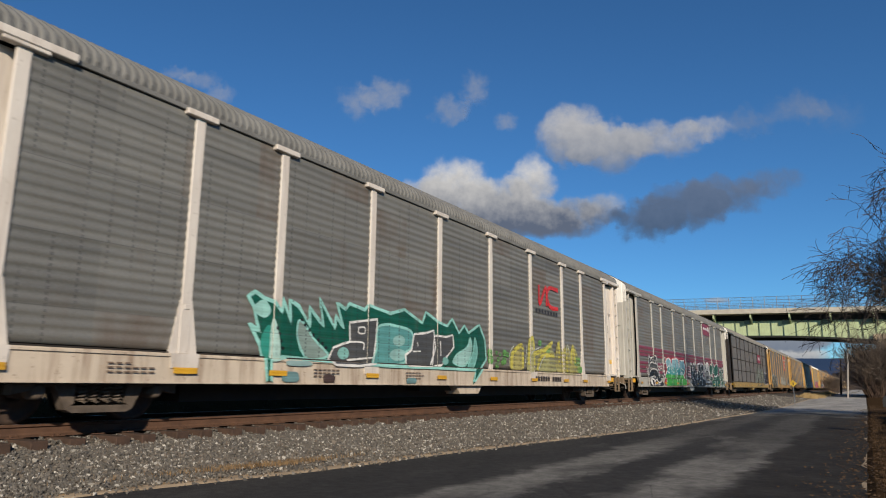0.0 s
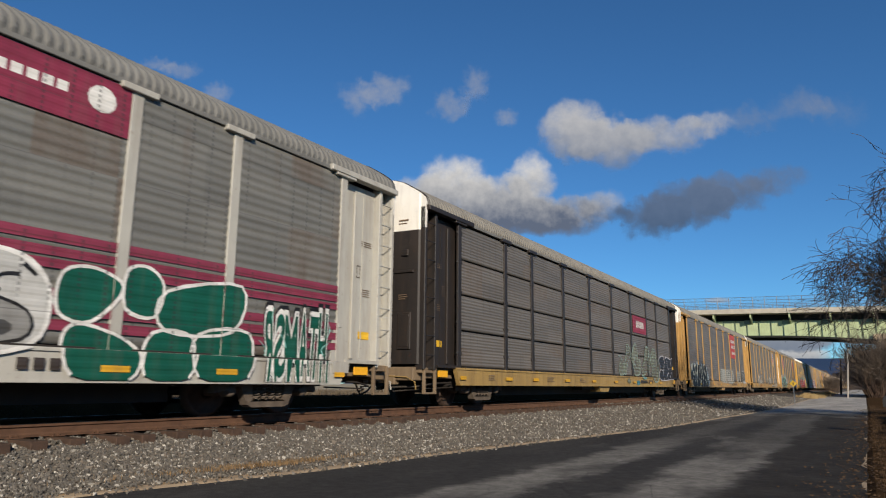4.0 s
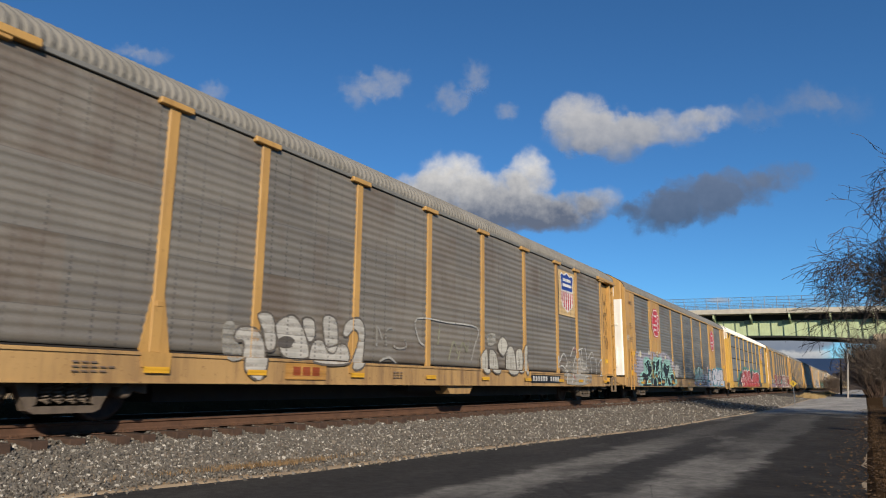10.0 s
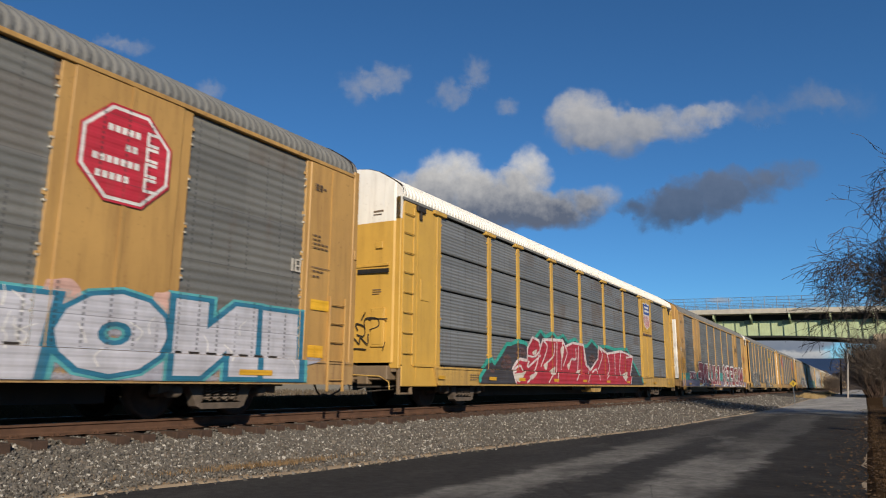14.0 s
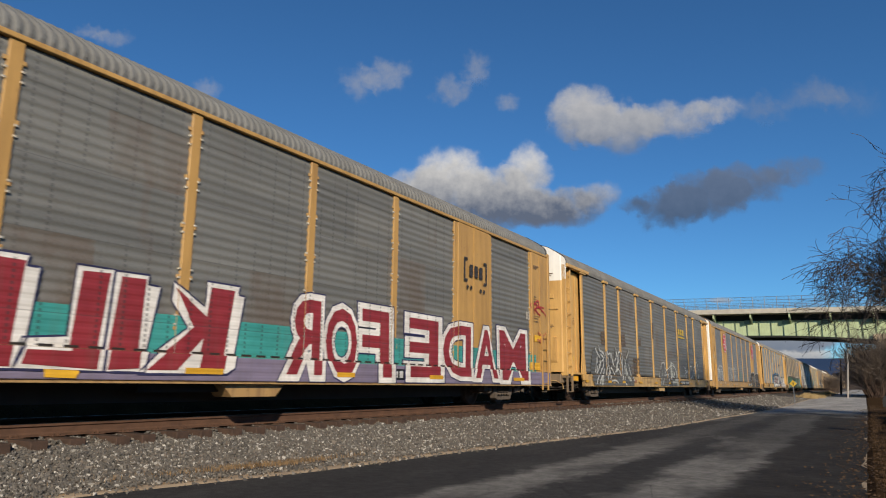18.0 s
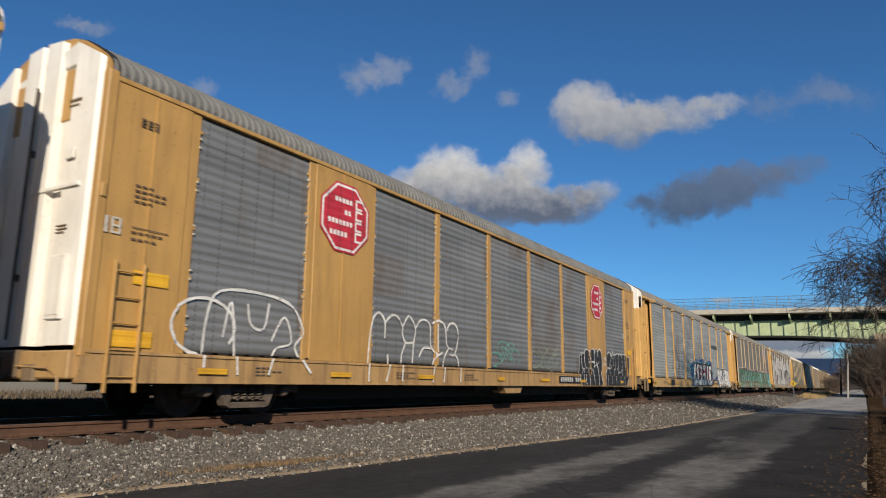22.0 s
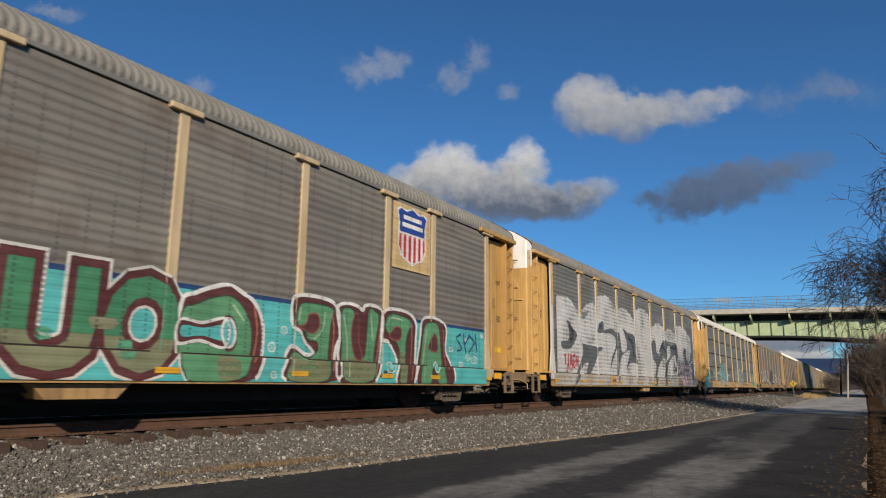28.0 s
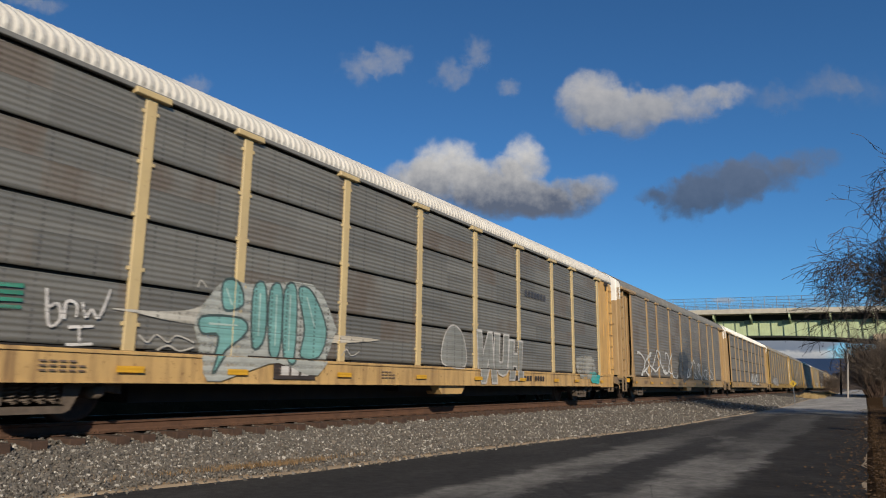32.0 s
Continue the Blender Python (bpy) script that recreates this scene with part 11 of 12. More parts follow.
def litter_mat():
    n = Nodes("fallen_leaf")
    isl = n.add("ShaderNodeNewGeometry").outputs["Random Per Island"]
    col = n.mix(isl, (0.024, 0.016, 0.010), (0.075, 0.046, 0.025))
    col = n.mix(n.math("MULTIPLY", n.noise(60, 3), 0.4), col, (0.07, 0.04, 0.02))
    return n.done(col, 0.85, 0.0, 0.2)


def leaf_litter():
    """Curled dead leaves along the verge, a few blown onto the road."""
    rng, g = random.Random(31), Geo()
    for _ in range(6500):
        y = 4 + 46 * rng.random() ** 1.4
        x = road_right(y) + (0.35 + rng.gauss(0, 0.45) if rng.random() < 0.98 else -abs(rng.gauss(0, 0.4)))
        z = ROAD_Z + (0.03 if x < road_right(y) else 0.05 + 0.05 * min(1.0, x - road_right(y)))
        a, l, w, c = rng.uniform(0, 6.28), rng.uniform(0.015, 0.036), rng.uniform(0.010, 0.022), rng.uniform(0.004, 0.02)
        u, v = (math.cos(a), math.sin(a)), (-math.sin(a), math.cos(a))
        g.add([(x - u[0] * l, y - u[1] * l, z + c), (x + v[0] * w, y + v[1] * w, z), (x + u[0] * l, y + u[1] * l, z + c), (x - v[0] * w, y - v[1] * w, z)], [(0, 1, 2), (0, 2, 3)])
    me = bpy.data.meshes.new("leaf_litter")
    me.from_pydata(g.v, [], g.f)
    me.materials.append(litter_mat())
    return new("leaf_litter", me)


tagged(leaf_litter(), "dead brown leaves along the road verge", "leaves", kind="stuff")
tagged(blades("edge_grass", 1600, edge_grass, 0.012, 0.035, M_WEED, 0.004, 1.6), "short dry grass along the asphalt edge", "grass", kind="stuff")
tagged(blades("grass_patch", 1500, patch_grass, 0.02, 0.09, M_WEED, 0.004, 1.4), "flattened brown grass on the stone slope", "grass", kind="stuff")
tagged(blades("weed_mound", 9000, mound_weed, 0.15, 0.75, M_STRAW, 0.02, 0.5), "tall straw-coloured weeds between road and track", "weeds", kind="stuff")
tagged(blades("back_weeds", 26000, back_weed, 0.02, 0.08, M_SHADE_WEED, 0.010, 1.8), "short dead grass on the bank beyond the track", "grass", kind="stuff")
tagged(blades("far_weeds", 20000, far_weed, 0.08, 0.36, M_GREYWEED, 0.016, 1.2), "dry brown weeds in the field beyond the track", "weeds", kind="stuff")
tagged(blades("verge_grass", 5000, verge_grass, 0.03, 0.12, M_SHADE_WEED, 0.006, 1.0), "brown grass and litter on the road verge", "grass", kind="stuff")


# ---- trees and bushes ----
M_BARK = plain("dark_bark", (0.055, 0.042, 0.034), (0.03, 0.024, 0.02), 9.0, 0.9, 0.0, 0.6)
M_TWIG = plain("brown_twigs", (0.10, 0.062, 0.042), (0.06, 0.04, 0.03), 9.0, 0.9, 0.0, 0.2)
M_TWIG2 = plain("grey_brown_twigs", (0.15, 0.115, 0.085), (0.085, 0.062, 0.045), 3.0, 0.9, 0.0, 0.2)


def grow(geo, rng, p, d, length, r, depth, droop, twist, fork, twig_geo=None, spread=0.75, up=0.0, thin=0.003):
    """One branch and all that springs from it: limbs rise, the last twigs hang."""
    steps = 5 if depth > 0 else 4
    pts, rs = [Vector(p)], [r]
    d = Vector(d).normalized()
    bend = up if depth > 2 else droop
    for k in range(steps):
        d = (d + Vector((rng.gauss(0, twist), rng.gauss(0, twist), rng.gauss(0, twist * 0.7) + bend * (0.4 + k / steps)))).normalized()
        pts.append(pts[-1] + d * length / steps)
        rs.append(max(r * (1 - 0.5 * (k + 1) / steps), thin))
    (geo if depth > 2 or twig_geo is None else twig_geo).tube(pts, rs, 7 if depth > 2 else (4 if depth > 1 else 3), False)
    if depth == 0:
        return
    for k in range(fork):
        f = rng.uniform(0.35, 1.0) if k else 1.0
        i = min(int(f * steps), steps - 1)
        q = pts[i].lerp(pts[i + 1], f * steps - i) if f < 1 else pts[-1]
        axis = Vector((rng.gauss(0, 1), rng.gauss(0, 1), rng.gauss(0, 0.5))).normalized()
        nd = (d + axis * spread).normalized()
        grow(geo, rng, q, nd, length * rng.uniform(0.6, 0.88), max(rs[i] * 0.62, thin), depth - 1, droop, twist, fork, twig_geo, spread, up, thin)


def bare_tree(x, y, z, h, r, seed, label, lean=(0, 0), droop=-0.05, depth=5, fork=4, twist=0.16, bark=None, twig=None, spread=0.75, first=0.35, up=0.1, thin=0.004):
    rng = random.Random(seed)
    tree = tagged(new("tree"), label, "tree")
    tree.location = (x, y, z)
    trunk, crown = Geo(), Geo()
    grow(trunk, rng, (0, 0, -0.1), (lean[0], lean[1], 1), h * first, r, depth, droop, twist, fork, crown, spread, up, thin)
    part("trunk", smooth(fast_mesh("trunk", trunk, bark or M_BARK)), None, tree)
    part("crown", fast_mesh("crown", crown, twig or M_TWIG), None, tree)
    part("root_flare", Geo().lathe([(r * 1.9, -0.1), (r * 1.35, 0.08), (r * 1.02, 0.35)], (0, 0, 0), "z", 10), bark or M_BARK, tree)
    return tree


def fast_mesh(name, g, mat):
    me = bpy.data.meshes.new(name)
    me.from_pydata(g.v, [], g.f)
    me.materials.append(mat)
    me.update()
    return me


bare_tree(3.5, 31.0, ROAD_Z, 14.8, 0.22, 21, "tall bare tree with drooping dark twigs beside the road", (-0.06, 0.0), -0.10, 6, 4, 0.27, None, M_BARK, 0.72, 0.27, 0.06, 0.0095)
bare_tree(1.75, 34.0, ROAD_Z, 7.5, 0.11, 9, "slender bare tree at the road's edge", (0.08, 0.0), -0.02, 5, 4, 0.18, None, M_BARK, 0.45, 0.4, 0.08, 0.006)
bare_tree(4.7, 36.0, ROAD_Z, 13.0, 0.18, 17, "tall bare tree with drooping dark twigs beside the road", (-0.05, 0.0), -0.10, 6, 4, 0.27, None, M_BARK, 0.72, 0.27, 0.06, 0.0095)
M_LEAF = plain("dark_evergreen", (0.035, 0.055, 0.022), (0.02, 0.034, 0.016), 4.0, 0.8, 0.0, 0.2)


def evergreen(x, y, z, h, w, seed, label, count=2600, size=1.0, leaf=None):
    """A dense shrub of many small leaf clumps on a short trunk."""
    rng = random.Random(seed)
    t = tagged(new("shade_shrub"), label, "shrub")
    t.location = (x, y, z)
    part("trunk", Geo().tube([(0, 0, -0.1), (0.05, 0, h * 0.4), (0, 0.05, h * 0.85)], [0.12, 0.08, 0.02], 7), M_BARK, t)
    g = Geo()
    for _ in range(count):
        u = rng.random() ** 0.8
        zz = 0.15 + u * (h - 0.15)
        rad = w * (1 - u ** 7) * rng.uniform(0.35, 1.0) * (0.8 + 0.5 * noise.noise((seed, zz * 0.9, 0.0)))
        a = rng.uniform(0, 2 * math.pi)
        c = Vector((rad * math.cos(a), rad * math.sin(a), zz))
        p, q = Vector((rng.gauss(0, 1), rng.gauss(0, 1), rng.gauss(0, 1))).normalized(), Vector((rng.gauss(0, 1), rng.gauss(0, 1), rng.gauss(0, 1))).normalized()
        s = rng.uniform(0.10, 0.24) * size
        g.add([c - p * s, c + q * s * 0.6, c + p * s, c - q * s * 0.6], [(0, 1, 2, 3)])
    part("crown", fast_mesh("crown", g, leaf or M_LEAF), None, t)
    return t


# row of shrubs out of view, added to cast shade on verge and road edge
for k in range(84):
    evergreen(5.3 + random.uniform(-0.12, 0.12), -9.0 + k * 0.48 + random.uniform(-0.1, 0.1), ROAD_Z + 0.1, random.uniform(2.75, 2.95), random.uniform(1.1, 1.3), 200 + k, "unseen evergreen shrub added to shade the road's edge", 620)

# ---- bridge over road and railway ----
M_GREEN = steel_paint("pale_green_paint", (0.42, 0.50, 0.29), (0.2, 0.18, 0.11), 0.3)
# darker copy of the pale green, with shade put into its colour
M_GREEN_SHADE = steel_paint("shaded_green_paint", (0.16, 0.22, 0.15), (0.08, 0.07, 0.05), 0.4)
M_NEAR_BLACK = plain("near_black_steel", (0.020, 0.024, 0.019), (0.012, 0.014, 0.011), 3.0, 0.85)
M_CONC = plain("weathered_concrete", (0.46, 0.43, 0.36), (0.33, 0.30, 0.25), 1.2, 0.9, 0.0, 0.3, 25)
M_CONC2 = plain("tan_concrete", (0.50, 0.40, 0.28), (0.36, 0.28, 0.19), 1.2, 0.9, 0.0, 0.3, 25)
M_FENCE = plain("galvanised_fence", (0.16, 0.18, 0.20), (0.11, 0.12, 0.14), 8.0, 0.5, 0.5)
BY, BX0, BX1, BW = 138.0, -62.0, 14.0, 11.0


def bz(x):
    """Fall of the bridge from far side to near side of the road."""
    return -0.022 * (x + 18.3)


def under(x):
    """Lower edge of the girder: it deepens towards its pier."""
    return 9.92 + bz(x) - 0.010 * max(0.0, x + 12.0) ** 1.6


bridge = tagged(new("road_bridge"), "green steel girder road bridge with concrete deck and fence", "bridge")
bridge.location = (0, BY, 0)
xs = [float(x) for x in np.arange(BX0, BX1 + 0.1, 1.0)]
for k, yy in enumerate((0.0, 3.2, 6.4, 9.6)):
    g = Geo()
    g.prism([(x, under(x)) for x in xs] + [(x, 12.60 + bz(x)) for x in reversed(xs)], "y", yy, yy + 0.04)
    girder = part("girder", g, M_GREEN if k == 0 else M_GREEN_SHADE, bridge, "pale green plate girder" if k == 0 else "")
    fl = Geo()
    for a, b in zip(xs[:-1], xs[1:]):
        fl.add([(a, yy - 0.24, under(a)), (b, yy - 0.24, under(b)), (b, yy + 0.28, under(b)), (a, yy + 0.28, under(a)), (a, yy - 0.24, under(a) - 0.34), (b, yy - 0.24, under(b) - 0.34), (b, yy + 0.28, under(b) - 0.34), (a, yy + 0.28, under(a) - 0.34)],
              [(0, 1, 2, 3), (7, 6, 5, 4), (0, 4, 5, 1), (3, 2, 6, 7)])
    part("flange", fl, M_NEAR_BLACK, girder, "near-black lower flange")
    # near-black strip added where the deck's shade falls, above the girder
    upper = Geo()
    for a, b in zip(xs[:-1], xs[1:]):
        upper.add([(a, yy + 0.9, 12.5 + bz(a)), (b, yy + 0.9, 12.5 + bz(b)), (b, yy + 0.9, 13.8 + bz(b)), (a, yy + 0.9, 13.8 + bz(a)), (a, yy + 1.0, 12.5 + bz(a)), (b, yy + 1.0, 12.5 + bz(b)), (b, yy + 1.0, 13.8 + bz(b)), (a, yy + 1.0, 13.8 + bz(a))], [(0, 1, 2, 3), (7, 6, 5, 4), (0, 4, 5, 1)])
    part("deck_beam", upper, M_NEAR_BLACK, girder, "near-black strip standing in for the shade under the deck")
    if k == 0:
        x = BX0 + 0.6
        while x < BX1:
            part("stiffener", Geo().cbox(x - 0.06, x + 0.06, yy - 0.20, yy, under(x), 12.58 + bz(x), 0.01), M_GREEN_SHADE, girder)
            x += 2.02
x = BX0 + 1.4
while x < BX1:
    part("deck_bracket", Geo().prism([(-2.3, 13.78 + bz(x)), (-2.3, 12.95 + bz(x)), (0.0, 12.0 + bz(x)), (0.0, 13.78 + bz(x))], "x", x - 0.12, x + 0.12), M_GREEN, bridge)
    # dark box beside each bracket stands in for the bracket's cast shadow
    part("drain_box", Geo().cbox(x - 1.35, x - 0.15, -0.30, -0.02, 12.0 + bz(x), 12.75 + bz(x), 0.10), M_GREEN_SHADE, bridge)
    x += 6.36
g = Geo()
for a, b in zip(xs[:-1], xs[1:]):
    for z0, z1, y0, y1 in ((13.75, 14.0, -2.6, BW),):
        A, B = bz(a), bz(b)
        g.add([(a, y0, z0 + A), (b, y0, z0 + B), (b, y1, z0 + B), (a, y1, z0 + A), (a, y0, z1 + A), (b, y0, z1 + B), (b, y1, z1 + B), (a, y1, z1 + A)], [(0, 3, 2, 1), (4, 5, 6, 7), (0, 1, 5, 4), (2, 3, 7, 6)])
part("deck", g, M_CONC, bridge, "concrete deck slab")
for y0 in (-2.6, BW - 0.3):
    g = Geo()
    for a, b in zip(xs[:-1], xs[1:]):
        A, B = bz(a), bz(b)
        z0, z1, y1 = 14.0, 14.6, y0 + 0.28
        g.add([(a, y0, z0 + A), (b, y0, z0 + B), (b, y1, z0 + B), (a, y1, z0 + A), (a, y0, z1 + A), (b, y0, z1 + B), (b, y1, z1 + B), (a, y1, z1 + A)], [(0, 3, 2, 1), (4, 5, 6, 7), (0, 1, 5, 4), (2, 3, 7, 6)])
    part("parapet", g, M_CONC, bridge)
    x = BX0 + 0.5
    while x < BX1:
        part("fence_post", shared(("fence_post",), lambda: Geo().tube([(0, 0, 14.55), (0, 0, 16.8)], 0.05, 5), M_FENCE), None, bridge, "", (x, y0 + 0.14, bz(x)))
        x += 2.0
    for z in (15.05, 15.6, 16.15, 16.75):
        part("fence_rail", Geo().tube([(BX0, y0 + 0.14, z + bz(BX0)), (BX1, y0 + 0.14, z + bz(BX1))], 0.035, 5), M_FENCE, bridge)
    mesh_g = Geo()
    x = BX0
    while x < BX1:
        mesh_g.box(x, x + 0.018, y0 + 0.13, y0 + 0.145, 14.6 + bz(x), 16.75 + bz(x))
        x += 0.16
    part("fence_wire", fast_mesh("fence_wire", mesh_g, M_FENCE), None, bridge, "wire infill of the fence")
part("pier", Geo().cbox(3.2, 5.5, -0.4, BW - 0.6, -1.2, 9.4, 0.08).cbox(2.6, 6.2, -0.8, BW - 0.2, 8.6, 9.6, 0.08), M_CONC2, bridge, "tan concrete pier")
part("far_pier", Geo().cbox(-44.4, -42.4, 0, BW - 0.6, -1.2, 10.3, 0.08), M_CONC2, bridge, "tan concrete pier")

# ---- poles, sign, mailbox ----
M_POLEW = plain("pale_pole", (0.36, 0.33, 0.29), (0.26, 0.24, 0.21), 4.0, 0.8)
M_POLED = plain("dark_timber_pole", (0.05, 0.04, 0.032), (0.03, 0.025, 0.02), 4.0, 0.9)
pole = tagged(new("utility_pole"), "slim pale pole beside the road", "pole")
pole.location = (-1.6, 108.0, -0.75)
part("shaft", Geo().tube([(0, 0, -0.3), (0, 0, 6.6)], [0.12, 0.09], 10), M_POLEW, pole)
pole.rotation_euler = (0, radians(5.0), 0)
part("cap", Geo().lathe([(0.095, 6.58), (0.105, 6.63), (0.0, 6.68)], (0, 0, 0), "z", 10), M_POLEW, pole)
pole = tagged(new("utility_pole"), "dark timber utility pole farther along the track", "pole")
pole.location = (-3.4, 158.0, -0.75)
part("shaft", Geo().tube([(0, 0, -0.3), (0, 0, 7.0)], [0.19, 0.12], 10), M_POLED, pole)
pole.rotation_euler = (0, radians(4.0), 0)
part("cap", Geo().lathe([(0.125, 6.98), (0.135, 7.03), (0.0, 7.08)], (0, 0, 0), "z", 10), M_POLED, pole)

M_SIGN = plain("yellow_sign_face", (0.50, 0.33, 0.03), (0.42, 0.27, 0.03), 6.0, 0.45)
M_INK = plain("black_ink", (0.015, 0.015, 0.015), (0.025, 0.025, 0.025), 6.0, 0.6)
sign = tagged(new("warning_sign"), "yellow diamond warning sign on a steel post by the track", "road sign")
sign.location = (-4.44, 60.0, -0.68)
part("post", Geo().cbox(-0.03, 0.03, 0.0, 0.04, -0.2, 1.95, 0.005), M_FENCE, sign)
part("plate", Geo().prism([(0, 1.30), (0.26, 1.56), (0, 1.82), (-0.26, 1.56)], "y", -0.008, -0.002), M_SIGN, sign, "yellow diamond plate")
part("symbol", Geo().prism([(-0.03, 1.43), (0.03, 1.43), (0.03, 1.58), (0.08, 1.58), (0, 1.68), (-0.08, 1.58), (-0.03, 1.58)], "y", -0.014, -0.010), M_INK, sign, "black symbol")

box = tagged(new("mailbox"), "black metal mailbox on a timber post", "mailbox")
box.location = (0.66, 24.0, ROAD_Z + 0.03)
prof = [(-0.26, 0.72), (0.26, 0.72), (0.26, 0.90), (0.20, 1.0), (0.10, 1.04), (-0.10, 1.04), (-0.20, 1.0), (-0.26, 0.90)]
part("post", Geo().cbox(-0.05, 0.05, 0.1, 0.2, -0.15, 0.74, 0.008), M_POLED, box)
part("body", Geo().prism([(x * 0.55, z) for x, z in prof], "y", -0.05, 0.42), M_INK, box)
part("door", Geo().prism([(x * 0.57, z) for x, z in prof], "y", -0.065, -0.052), M_INK, box)
part("flag", Geo().cbox(0.15, 0.16, 0.0, 0.2, 0.86, 0.92, 0.003), M_SIGN, box)

# ---- far woods and hills ----
rng_w = random.Random(8)


def bush(x, y, z, h, w, seed, label, stems=26, mat=None):
    """A bare thicket: many stems that fork from the ground."""
    rng = random.Random(seed)
    b = tagged(new("bush"), label, "bush")
    b.location = (x, y, z)
    wood, twigs = Geo(), Geo()
    for _ in range(stems):
        a, o = rng.uniform(0, 2 * math.pi), rng.uniform(0, w * 0.45)
        grow(wood, rng, (o * math.cos(a), o * math.sin(a), -0.1), (0.25 * math.cos(a), 0.25 * math.sin(a), 1), h * rng.uniform(0.28, 0.45), 0.035, 3, 0.03, 0.16, 4, twigs, 0.5, 0.08, 0.012)
    part("stem_cluster", fast_mesh("stem_cluster", wood, M_TWIG), None, b)
    part("crown", fast_mesh("crown", twigs, mat or M_TWIG2), None, b)
    return b


for k in range(20):
    bush(2.4 + rng_w.uniform(-0.8, 1.2) + 1.1 * (k % 3), 111 + (k % 14) * 3.6 + 1.5 * (k // 14), -0.75, rng_w.uniform(6.0, 9.5), rng_w.uniform(2.4, 3.6), 40 + k, "bare brown thicket beside the road under the bridge", 42)
for k in range(5):
    bush(-6.3 - 0.5 * k, 205 + k * 22.0, -0.9, rng_w.uniform(4, 6.5), 4.0, 70 + k, "bare brown thicket far along the railway", 20)


def hill(name, y, x0, x1, z, seed, mat, label, rough=0.12, power=1.0):
    g, n = Geo(), 90
    for i in range(n + 1):
        x = x0 + (x1 - x0) * i / n
        u = i / n
        h = z * (math.sin(math.pi * u) ** power) * (1 + rough * noise.noise((x / (x1 - x0) * 9, seed, 0)) + rough * 0.35 * noise.noise((x / (x1 - x0) * 40, seed, 3)))
        g.v += [(x, y, -3.0), (x, y + 60, max(h, 0) * 0.55), (x, y + 160, max(h, 0))]
    for i in range(n):
        for j in range(2):
            a = i * 3 + j
            g.f.append((a, a + 3, a + 4, a + 1))
    return tagged(part(name, smooth(fast_mesh(name, g, mat))), label, "hills", kind="structure")


# the haze of distance is put into the ridge's blue
M_HILL = plain("haze_blue_hill", (0.028, 0.050, 0.105), (0.021, 0.040, 0.082), 0.004, 1.0, 0.0, 0.0, 0.03, 0.0)
M_HILL2 = plain("distant_brown_woods", (0.10, 0.078, 0.062), (0.055, 0.045, 0.04), 0.03, 1.0, 0.0, 0.0, 0.25, 0.0)
hill("backdrop_ridge", 3200, -2600, 1700, 124, 2.0, M_HILL, "dark blue wooded ridge in the distance", 0.05, 0.35)
hill("backdrop_woods", 620, -90, 40, 17, 7.0, M_HILL2, "bare brown woods beyond the railway", 0.5, 0.6)


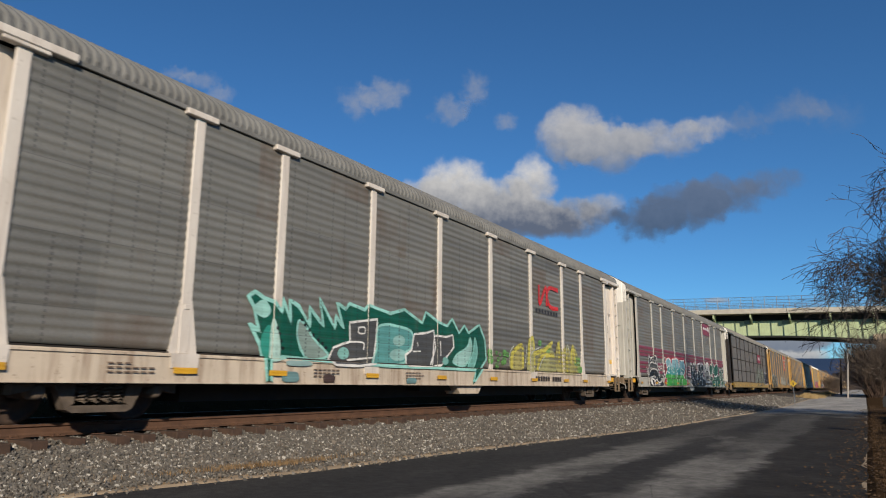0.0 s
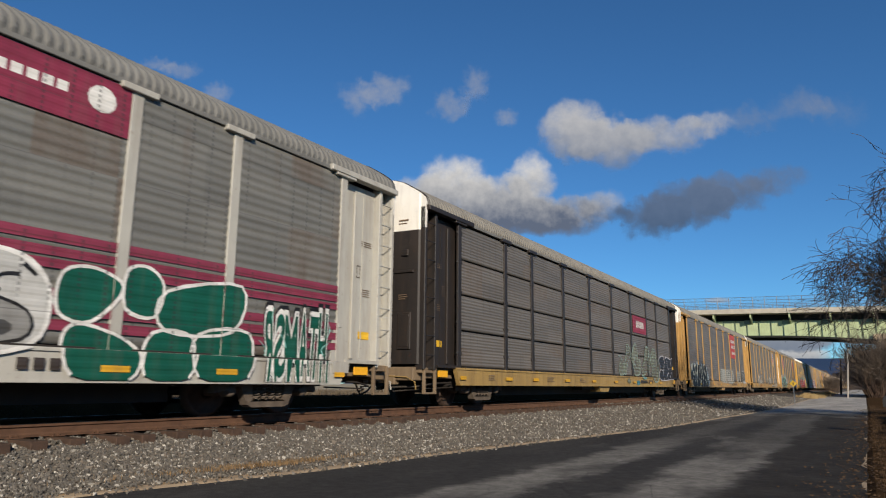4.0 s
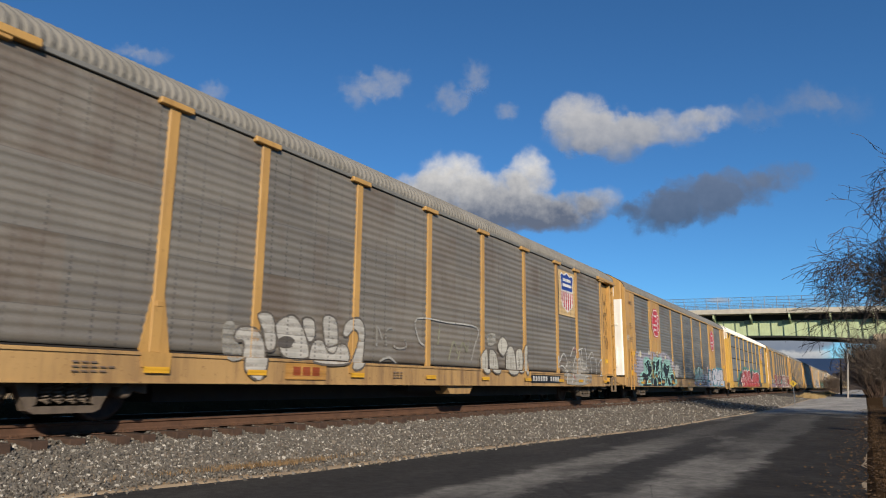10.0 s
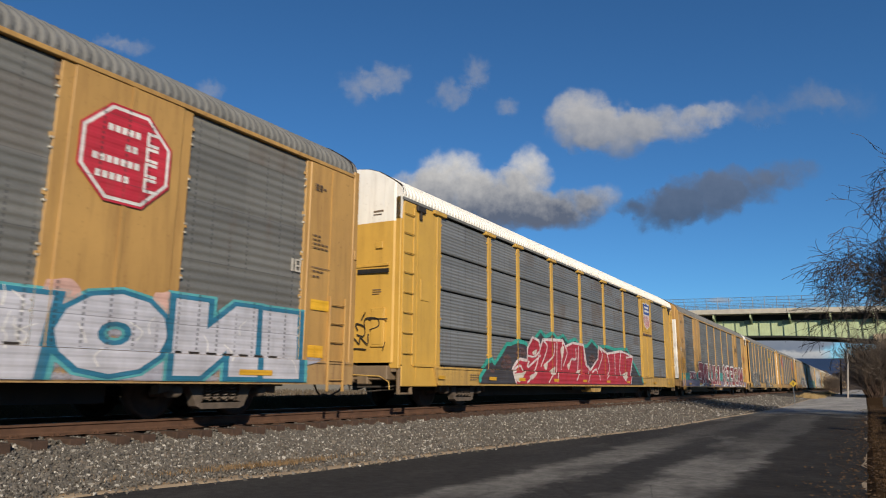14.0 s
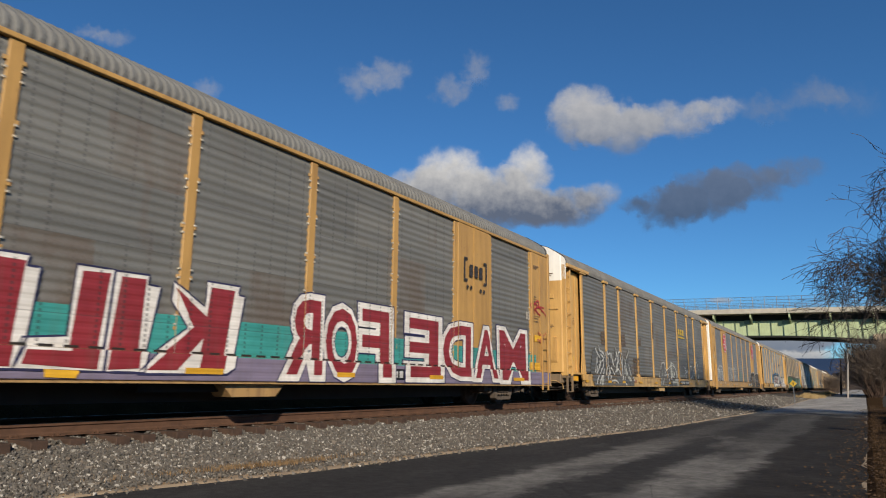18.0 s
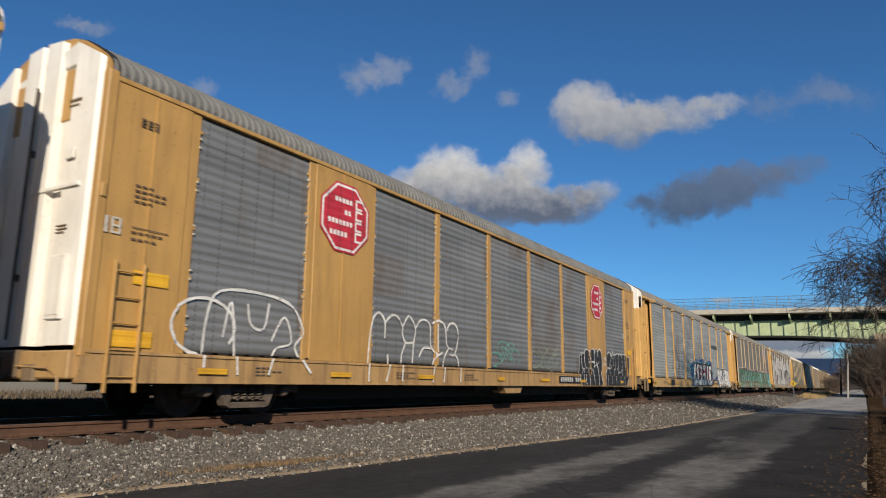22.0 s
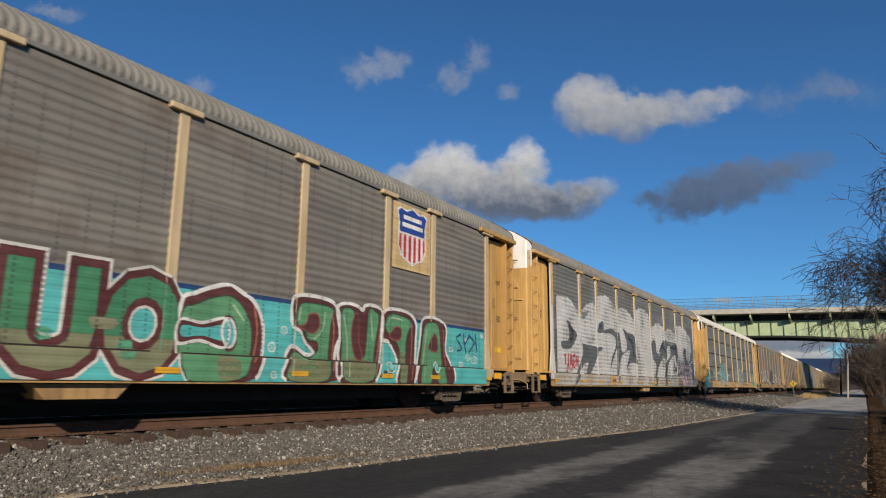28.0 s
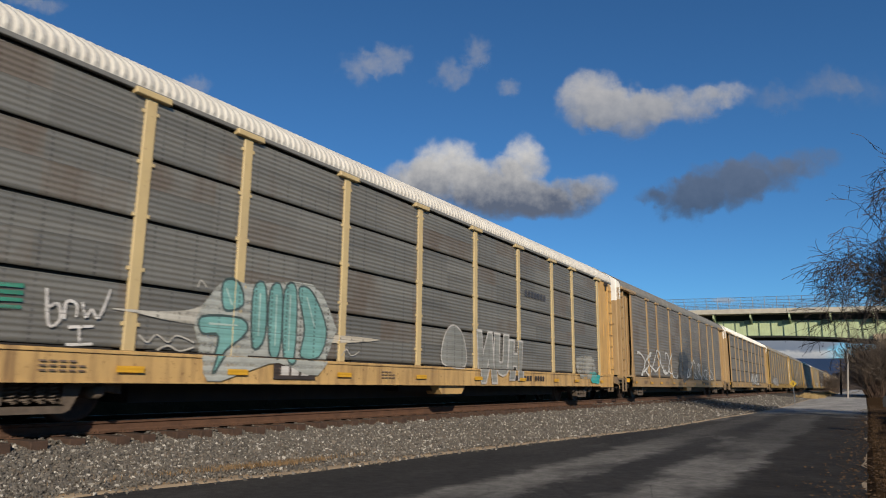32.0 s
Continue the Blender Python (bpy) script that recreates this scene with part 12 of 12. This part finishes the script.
# ---- clouds: thin sheets far off that drift slowly ----
def cloud_mat(name, lobes, lit, shade, density, ragged, seed, shade_low):
    n = Nodes(name)
    t = n.t
    sep = n.add("ShaderNodeSeparateXYZ")
    warp = n.add("ShaderNodeTexNoise")
    warp.inputs["Scale"].default_value, warp.inputs["Detail"].default_value = 2.2, 5
    shift = n.add("ShaderNodeVectorMath", operation="ADD")
    n.put(n.co, shift.inputs[0])
    shift.inputs[1].default_value = (seed, seed * 1.7, 0)
    n.put(shift.outputs[0], warp.inputs["Vector"])
    sub = n.add("ShaderNodeVectorMath", operation="SUBTRACT")
    n.put(warp.outputs["Color"], sub.inputs[0])
    sub.inputs[1].default_value = (0.5, 0.5, 0.5)
    sc = n.add("ShaderNodeVectorMath", operation="SCALE")
    n.put(sub.outputs[0], sc.inputs[0])
    sc.inputs["Scale"].default_value = ragged
    add = n.add("ShaderNodeVectorMath", operation="ADD")
    n.put(n.co, add.inputs[0]), n.put(sc.outputs[0], add.inputs[1])
    n.put(add.outputs[0], sep.inputs[0])
    x, y = sep.outputs["X"], sep.outputs["Y"]
    field = None
    for cx, cy, rx, ry, w in lobes:
        dx = n.math("DIVIDE", n.math("SUBTRACT", x, cx), rx)
        dy = n.math("DIVIDE", n.math("SUBTRACT", y, cy), ry)
        r2 = n.math("ADD", n.math("MULTIPLY", dx, dx), n.math("MULTIPLY", dy, dy))
        f = n.math("MULTIPLY", n.math("MAXIMUM", n.math("SUBTRACT", 1.0, r2), 0.0), w)
        field = f if field is None else n.math("ADD", field, f)
    fine = n.noise(4.0, 9, 0.66, shift.outputs[0])
    edge = n.math("SUBTRACT", n.math("MULTIPLY", field, 1.0), n.math("MULTIPLY", n.math("SUBTRACT", fine, 0.35), 0.9))
    alpha = n.add("ShaderNodeMapRange")
    alpha.interpolation_type = "SMOOTHSTEP"
    alpha.inputs["From Min"].default_value, alpha.inputs["From Max"].default_value = -0.28, 1.15 if density > 0.75 else 1.5
    alpha.inputs["To Max"].default_value = density
    n.put(edge, alpha.inputs["Value"])
    soft = n.add("ShaderNodeMapRange")
    soft.interpolation_type = "SMOOTHSTEP"
    soft.inputs["From Max"].default_value = 0.6 if density > 0.75 else 0.8
    n.put(field, soft.inputs["Value"])
    cover = n.math("MULTIPLY", alpha.outputs["Result"], soft.outputs["Result"])
    # undersides darker
    low = n.math("ADD", n.math("MULTIPLY", y, -1.0), n.math("MULTIPLY", n.math("SUBTRACT", n.noise(3.0, 6, 0.6, shift.outputs[0]), 0.5), 0.9))
    col = n.mix(n.ramp(low, shade_low - 0.6, shade_low + 0.6), lit, shade)
    em = n.add("ShaderNodeEmission")
    em.inputs["Strength"].default_value = 0.62
    n.put(col, em.inputs["Color"])
    tr = n.add("ShaderNodeBsdfTransparent")
    mx = n.add("ShaderNodeMixShader")
    n.put(cover, mx.inputs[0]), n.put(tr.outputs[0], mx.inputs[1]), n.put(em.outputs[0], mx.inputs[2])
    n.put(mx.outputs[0], t.nodes["Material Output"].inputs["Surface"])
    return n.m


CLOUDS = []


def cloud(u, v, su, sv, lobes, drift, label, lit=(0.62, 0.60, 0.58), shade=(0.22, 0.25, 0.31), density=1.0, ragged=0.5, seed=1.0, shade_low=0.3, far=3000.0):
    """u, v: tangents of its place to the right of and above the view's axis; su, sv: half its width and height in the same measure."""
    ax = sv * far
    g = Geo()
    k = su / sv
    g.add([(-k * 1.5, -1.6, 0), (k * 1.5, -1.6, 0), (k * 1.5, 1.6, 0), (-k * 1.5, 1.6, 0)], [(0, 1, 2, 3)])
    ob = part("cloud", g, cloud_mat("cloud_vapour", lobes, lit, shade, density, ragged, seed, shade_low))
    tagged(ob, label, "cloud")
    ob.scale = (ax, ax, ax)
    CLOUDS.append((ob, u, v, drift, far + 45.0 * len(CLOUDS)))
    return ob


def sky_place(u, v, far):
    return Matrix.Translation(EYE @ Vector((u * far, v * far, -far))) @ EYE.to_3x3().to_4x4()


WHITE, GREY = (0.66, 0.64, 0.62), (0.20, 0.235, 0.31)
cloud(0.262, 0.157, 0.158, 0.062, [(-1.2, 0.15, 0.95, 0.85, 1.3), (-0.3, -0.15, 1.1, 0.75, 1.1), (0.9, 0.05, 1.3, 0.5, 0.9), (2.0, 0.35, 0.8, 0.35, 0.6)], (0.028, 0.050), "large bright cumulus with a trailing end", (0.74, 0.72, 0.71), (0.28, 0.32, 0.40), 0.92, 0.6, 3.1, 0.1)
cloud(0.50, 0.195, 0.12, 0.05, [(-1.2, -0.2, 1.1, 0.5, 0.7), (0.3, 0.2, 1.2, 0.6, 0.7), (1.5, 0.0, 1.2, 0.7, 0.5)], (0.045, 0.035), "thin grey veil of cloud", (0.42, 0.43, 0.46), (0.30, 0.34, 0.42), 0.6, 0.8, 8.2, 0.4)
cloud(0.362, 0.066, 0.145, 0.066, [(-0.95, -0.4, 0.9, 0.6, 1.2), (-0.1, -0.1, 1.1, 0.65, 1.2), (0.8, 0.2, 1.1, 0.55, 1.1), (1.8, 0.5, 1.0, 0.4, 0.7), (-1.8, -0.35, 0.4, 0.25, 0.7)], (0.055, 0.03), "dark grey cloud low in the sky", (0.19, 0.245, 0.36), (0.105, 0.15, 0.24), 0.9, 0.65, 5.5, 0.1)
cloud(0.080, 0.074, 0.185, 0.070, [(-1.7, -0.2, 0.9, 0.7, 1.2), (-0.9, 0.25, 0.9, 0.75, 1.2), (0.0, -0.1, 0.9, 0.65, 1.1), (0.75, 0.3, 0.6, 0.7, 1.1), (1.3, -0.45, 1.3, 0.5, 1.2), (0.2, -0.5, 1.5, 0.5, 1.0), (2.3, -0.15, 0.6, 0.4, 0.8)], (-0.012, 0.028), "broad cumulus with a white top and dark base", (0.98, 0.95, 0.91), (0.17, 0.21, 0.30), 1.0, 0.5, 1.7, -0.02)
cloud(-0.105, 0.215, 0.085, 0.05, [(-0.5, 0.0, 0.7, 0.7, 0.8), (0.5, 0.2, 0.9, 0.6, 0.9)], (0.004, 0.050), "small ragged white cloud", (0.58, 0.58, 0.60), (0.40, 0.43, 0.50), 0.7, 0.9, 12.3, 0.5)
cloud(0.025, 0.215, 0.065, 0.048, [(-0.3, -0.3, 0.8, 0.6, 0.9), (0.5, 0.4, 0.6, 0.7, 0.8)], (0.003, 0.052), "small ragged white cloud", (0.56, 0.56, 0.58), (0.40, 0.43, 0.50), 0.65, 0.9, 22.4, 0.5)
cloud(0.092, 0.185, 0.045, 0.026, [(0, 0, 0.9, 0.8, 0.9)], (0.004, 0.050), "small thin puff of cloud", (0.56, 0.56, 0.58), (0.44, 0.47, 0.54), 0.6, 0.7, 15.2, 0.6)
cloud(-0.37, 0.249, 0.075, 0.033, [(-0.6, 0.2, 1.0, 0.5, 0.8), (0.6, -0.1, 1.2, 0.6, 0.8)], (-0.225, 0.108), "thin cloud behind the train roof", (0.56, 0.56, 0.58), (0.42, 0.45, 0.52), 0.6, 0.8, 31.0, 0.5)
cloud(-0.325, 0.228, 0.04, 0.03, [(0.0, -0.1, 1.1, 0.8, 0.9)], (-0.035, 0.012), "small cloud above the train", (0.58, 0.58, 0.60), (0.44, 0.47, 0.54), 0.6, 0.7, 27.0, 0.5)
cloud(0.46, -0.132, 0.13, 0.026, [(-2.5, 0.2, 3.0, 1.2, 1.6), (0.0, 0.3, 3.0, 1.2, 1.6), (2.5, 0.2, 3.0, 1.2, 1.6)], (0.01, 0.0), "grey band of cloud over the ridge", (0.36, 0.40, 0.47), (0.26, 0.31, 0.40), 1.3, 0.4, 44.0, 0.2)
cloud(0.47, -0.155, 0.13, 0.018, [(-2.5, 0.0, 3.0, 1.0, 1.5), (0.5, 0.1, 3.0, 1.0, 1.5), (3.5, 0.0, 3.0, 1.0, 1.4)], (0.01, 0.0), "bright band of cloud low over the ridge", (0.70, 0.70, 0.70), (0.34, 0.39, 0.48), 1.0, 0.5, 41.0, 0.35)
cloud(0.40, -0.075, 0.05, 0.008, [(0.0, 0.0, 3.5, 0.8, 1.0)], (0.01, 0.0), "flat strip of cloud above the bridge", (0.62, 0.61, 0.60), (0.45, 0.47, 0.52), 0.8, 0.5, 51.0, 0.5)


# ---- motion ----
def gone(t):
    """How far the train has come by t seconds."""
    return 0.00716 * t * t + 11.4186 * t - 2.68


def motions():
    for i, car in enumerate(TRAIN):
        walk(car, [(t, pose(TX, PITCH * i - gone(t), 0)) for t in [2.0 * k for k in range(17)]])
    for dy, sets in WHEELS.items():
        first = sets[0]
        walk(first, [(k / 30, pose(0, dy, 0.42, math.degrees(gone(k / 30) / 0.42) % 360)) for k in range(32 * 30 + 1)])
        keys = first.animation_data
        for ws in sets[1:]:
            ws.rotation_mode = "QUATERNION"
            ws.animation_data_create()
            ws.animation_data.action = keys.action
            ws.animation_data.action_slot = keys.action_slot

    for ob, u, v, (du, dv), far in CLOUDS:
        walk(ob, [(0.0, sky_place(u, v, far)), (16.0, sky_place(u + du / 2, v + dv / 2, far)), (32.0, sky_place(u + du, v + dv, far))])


motions()
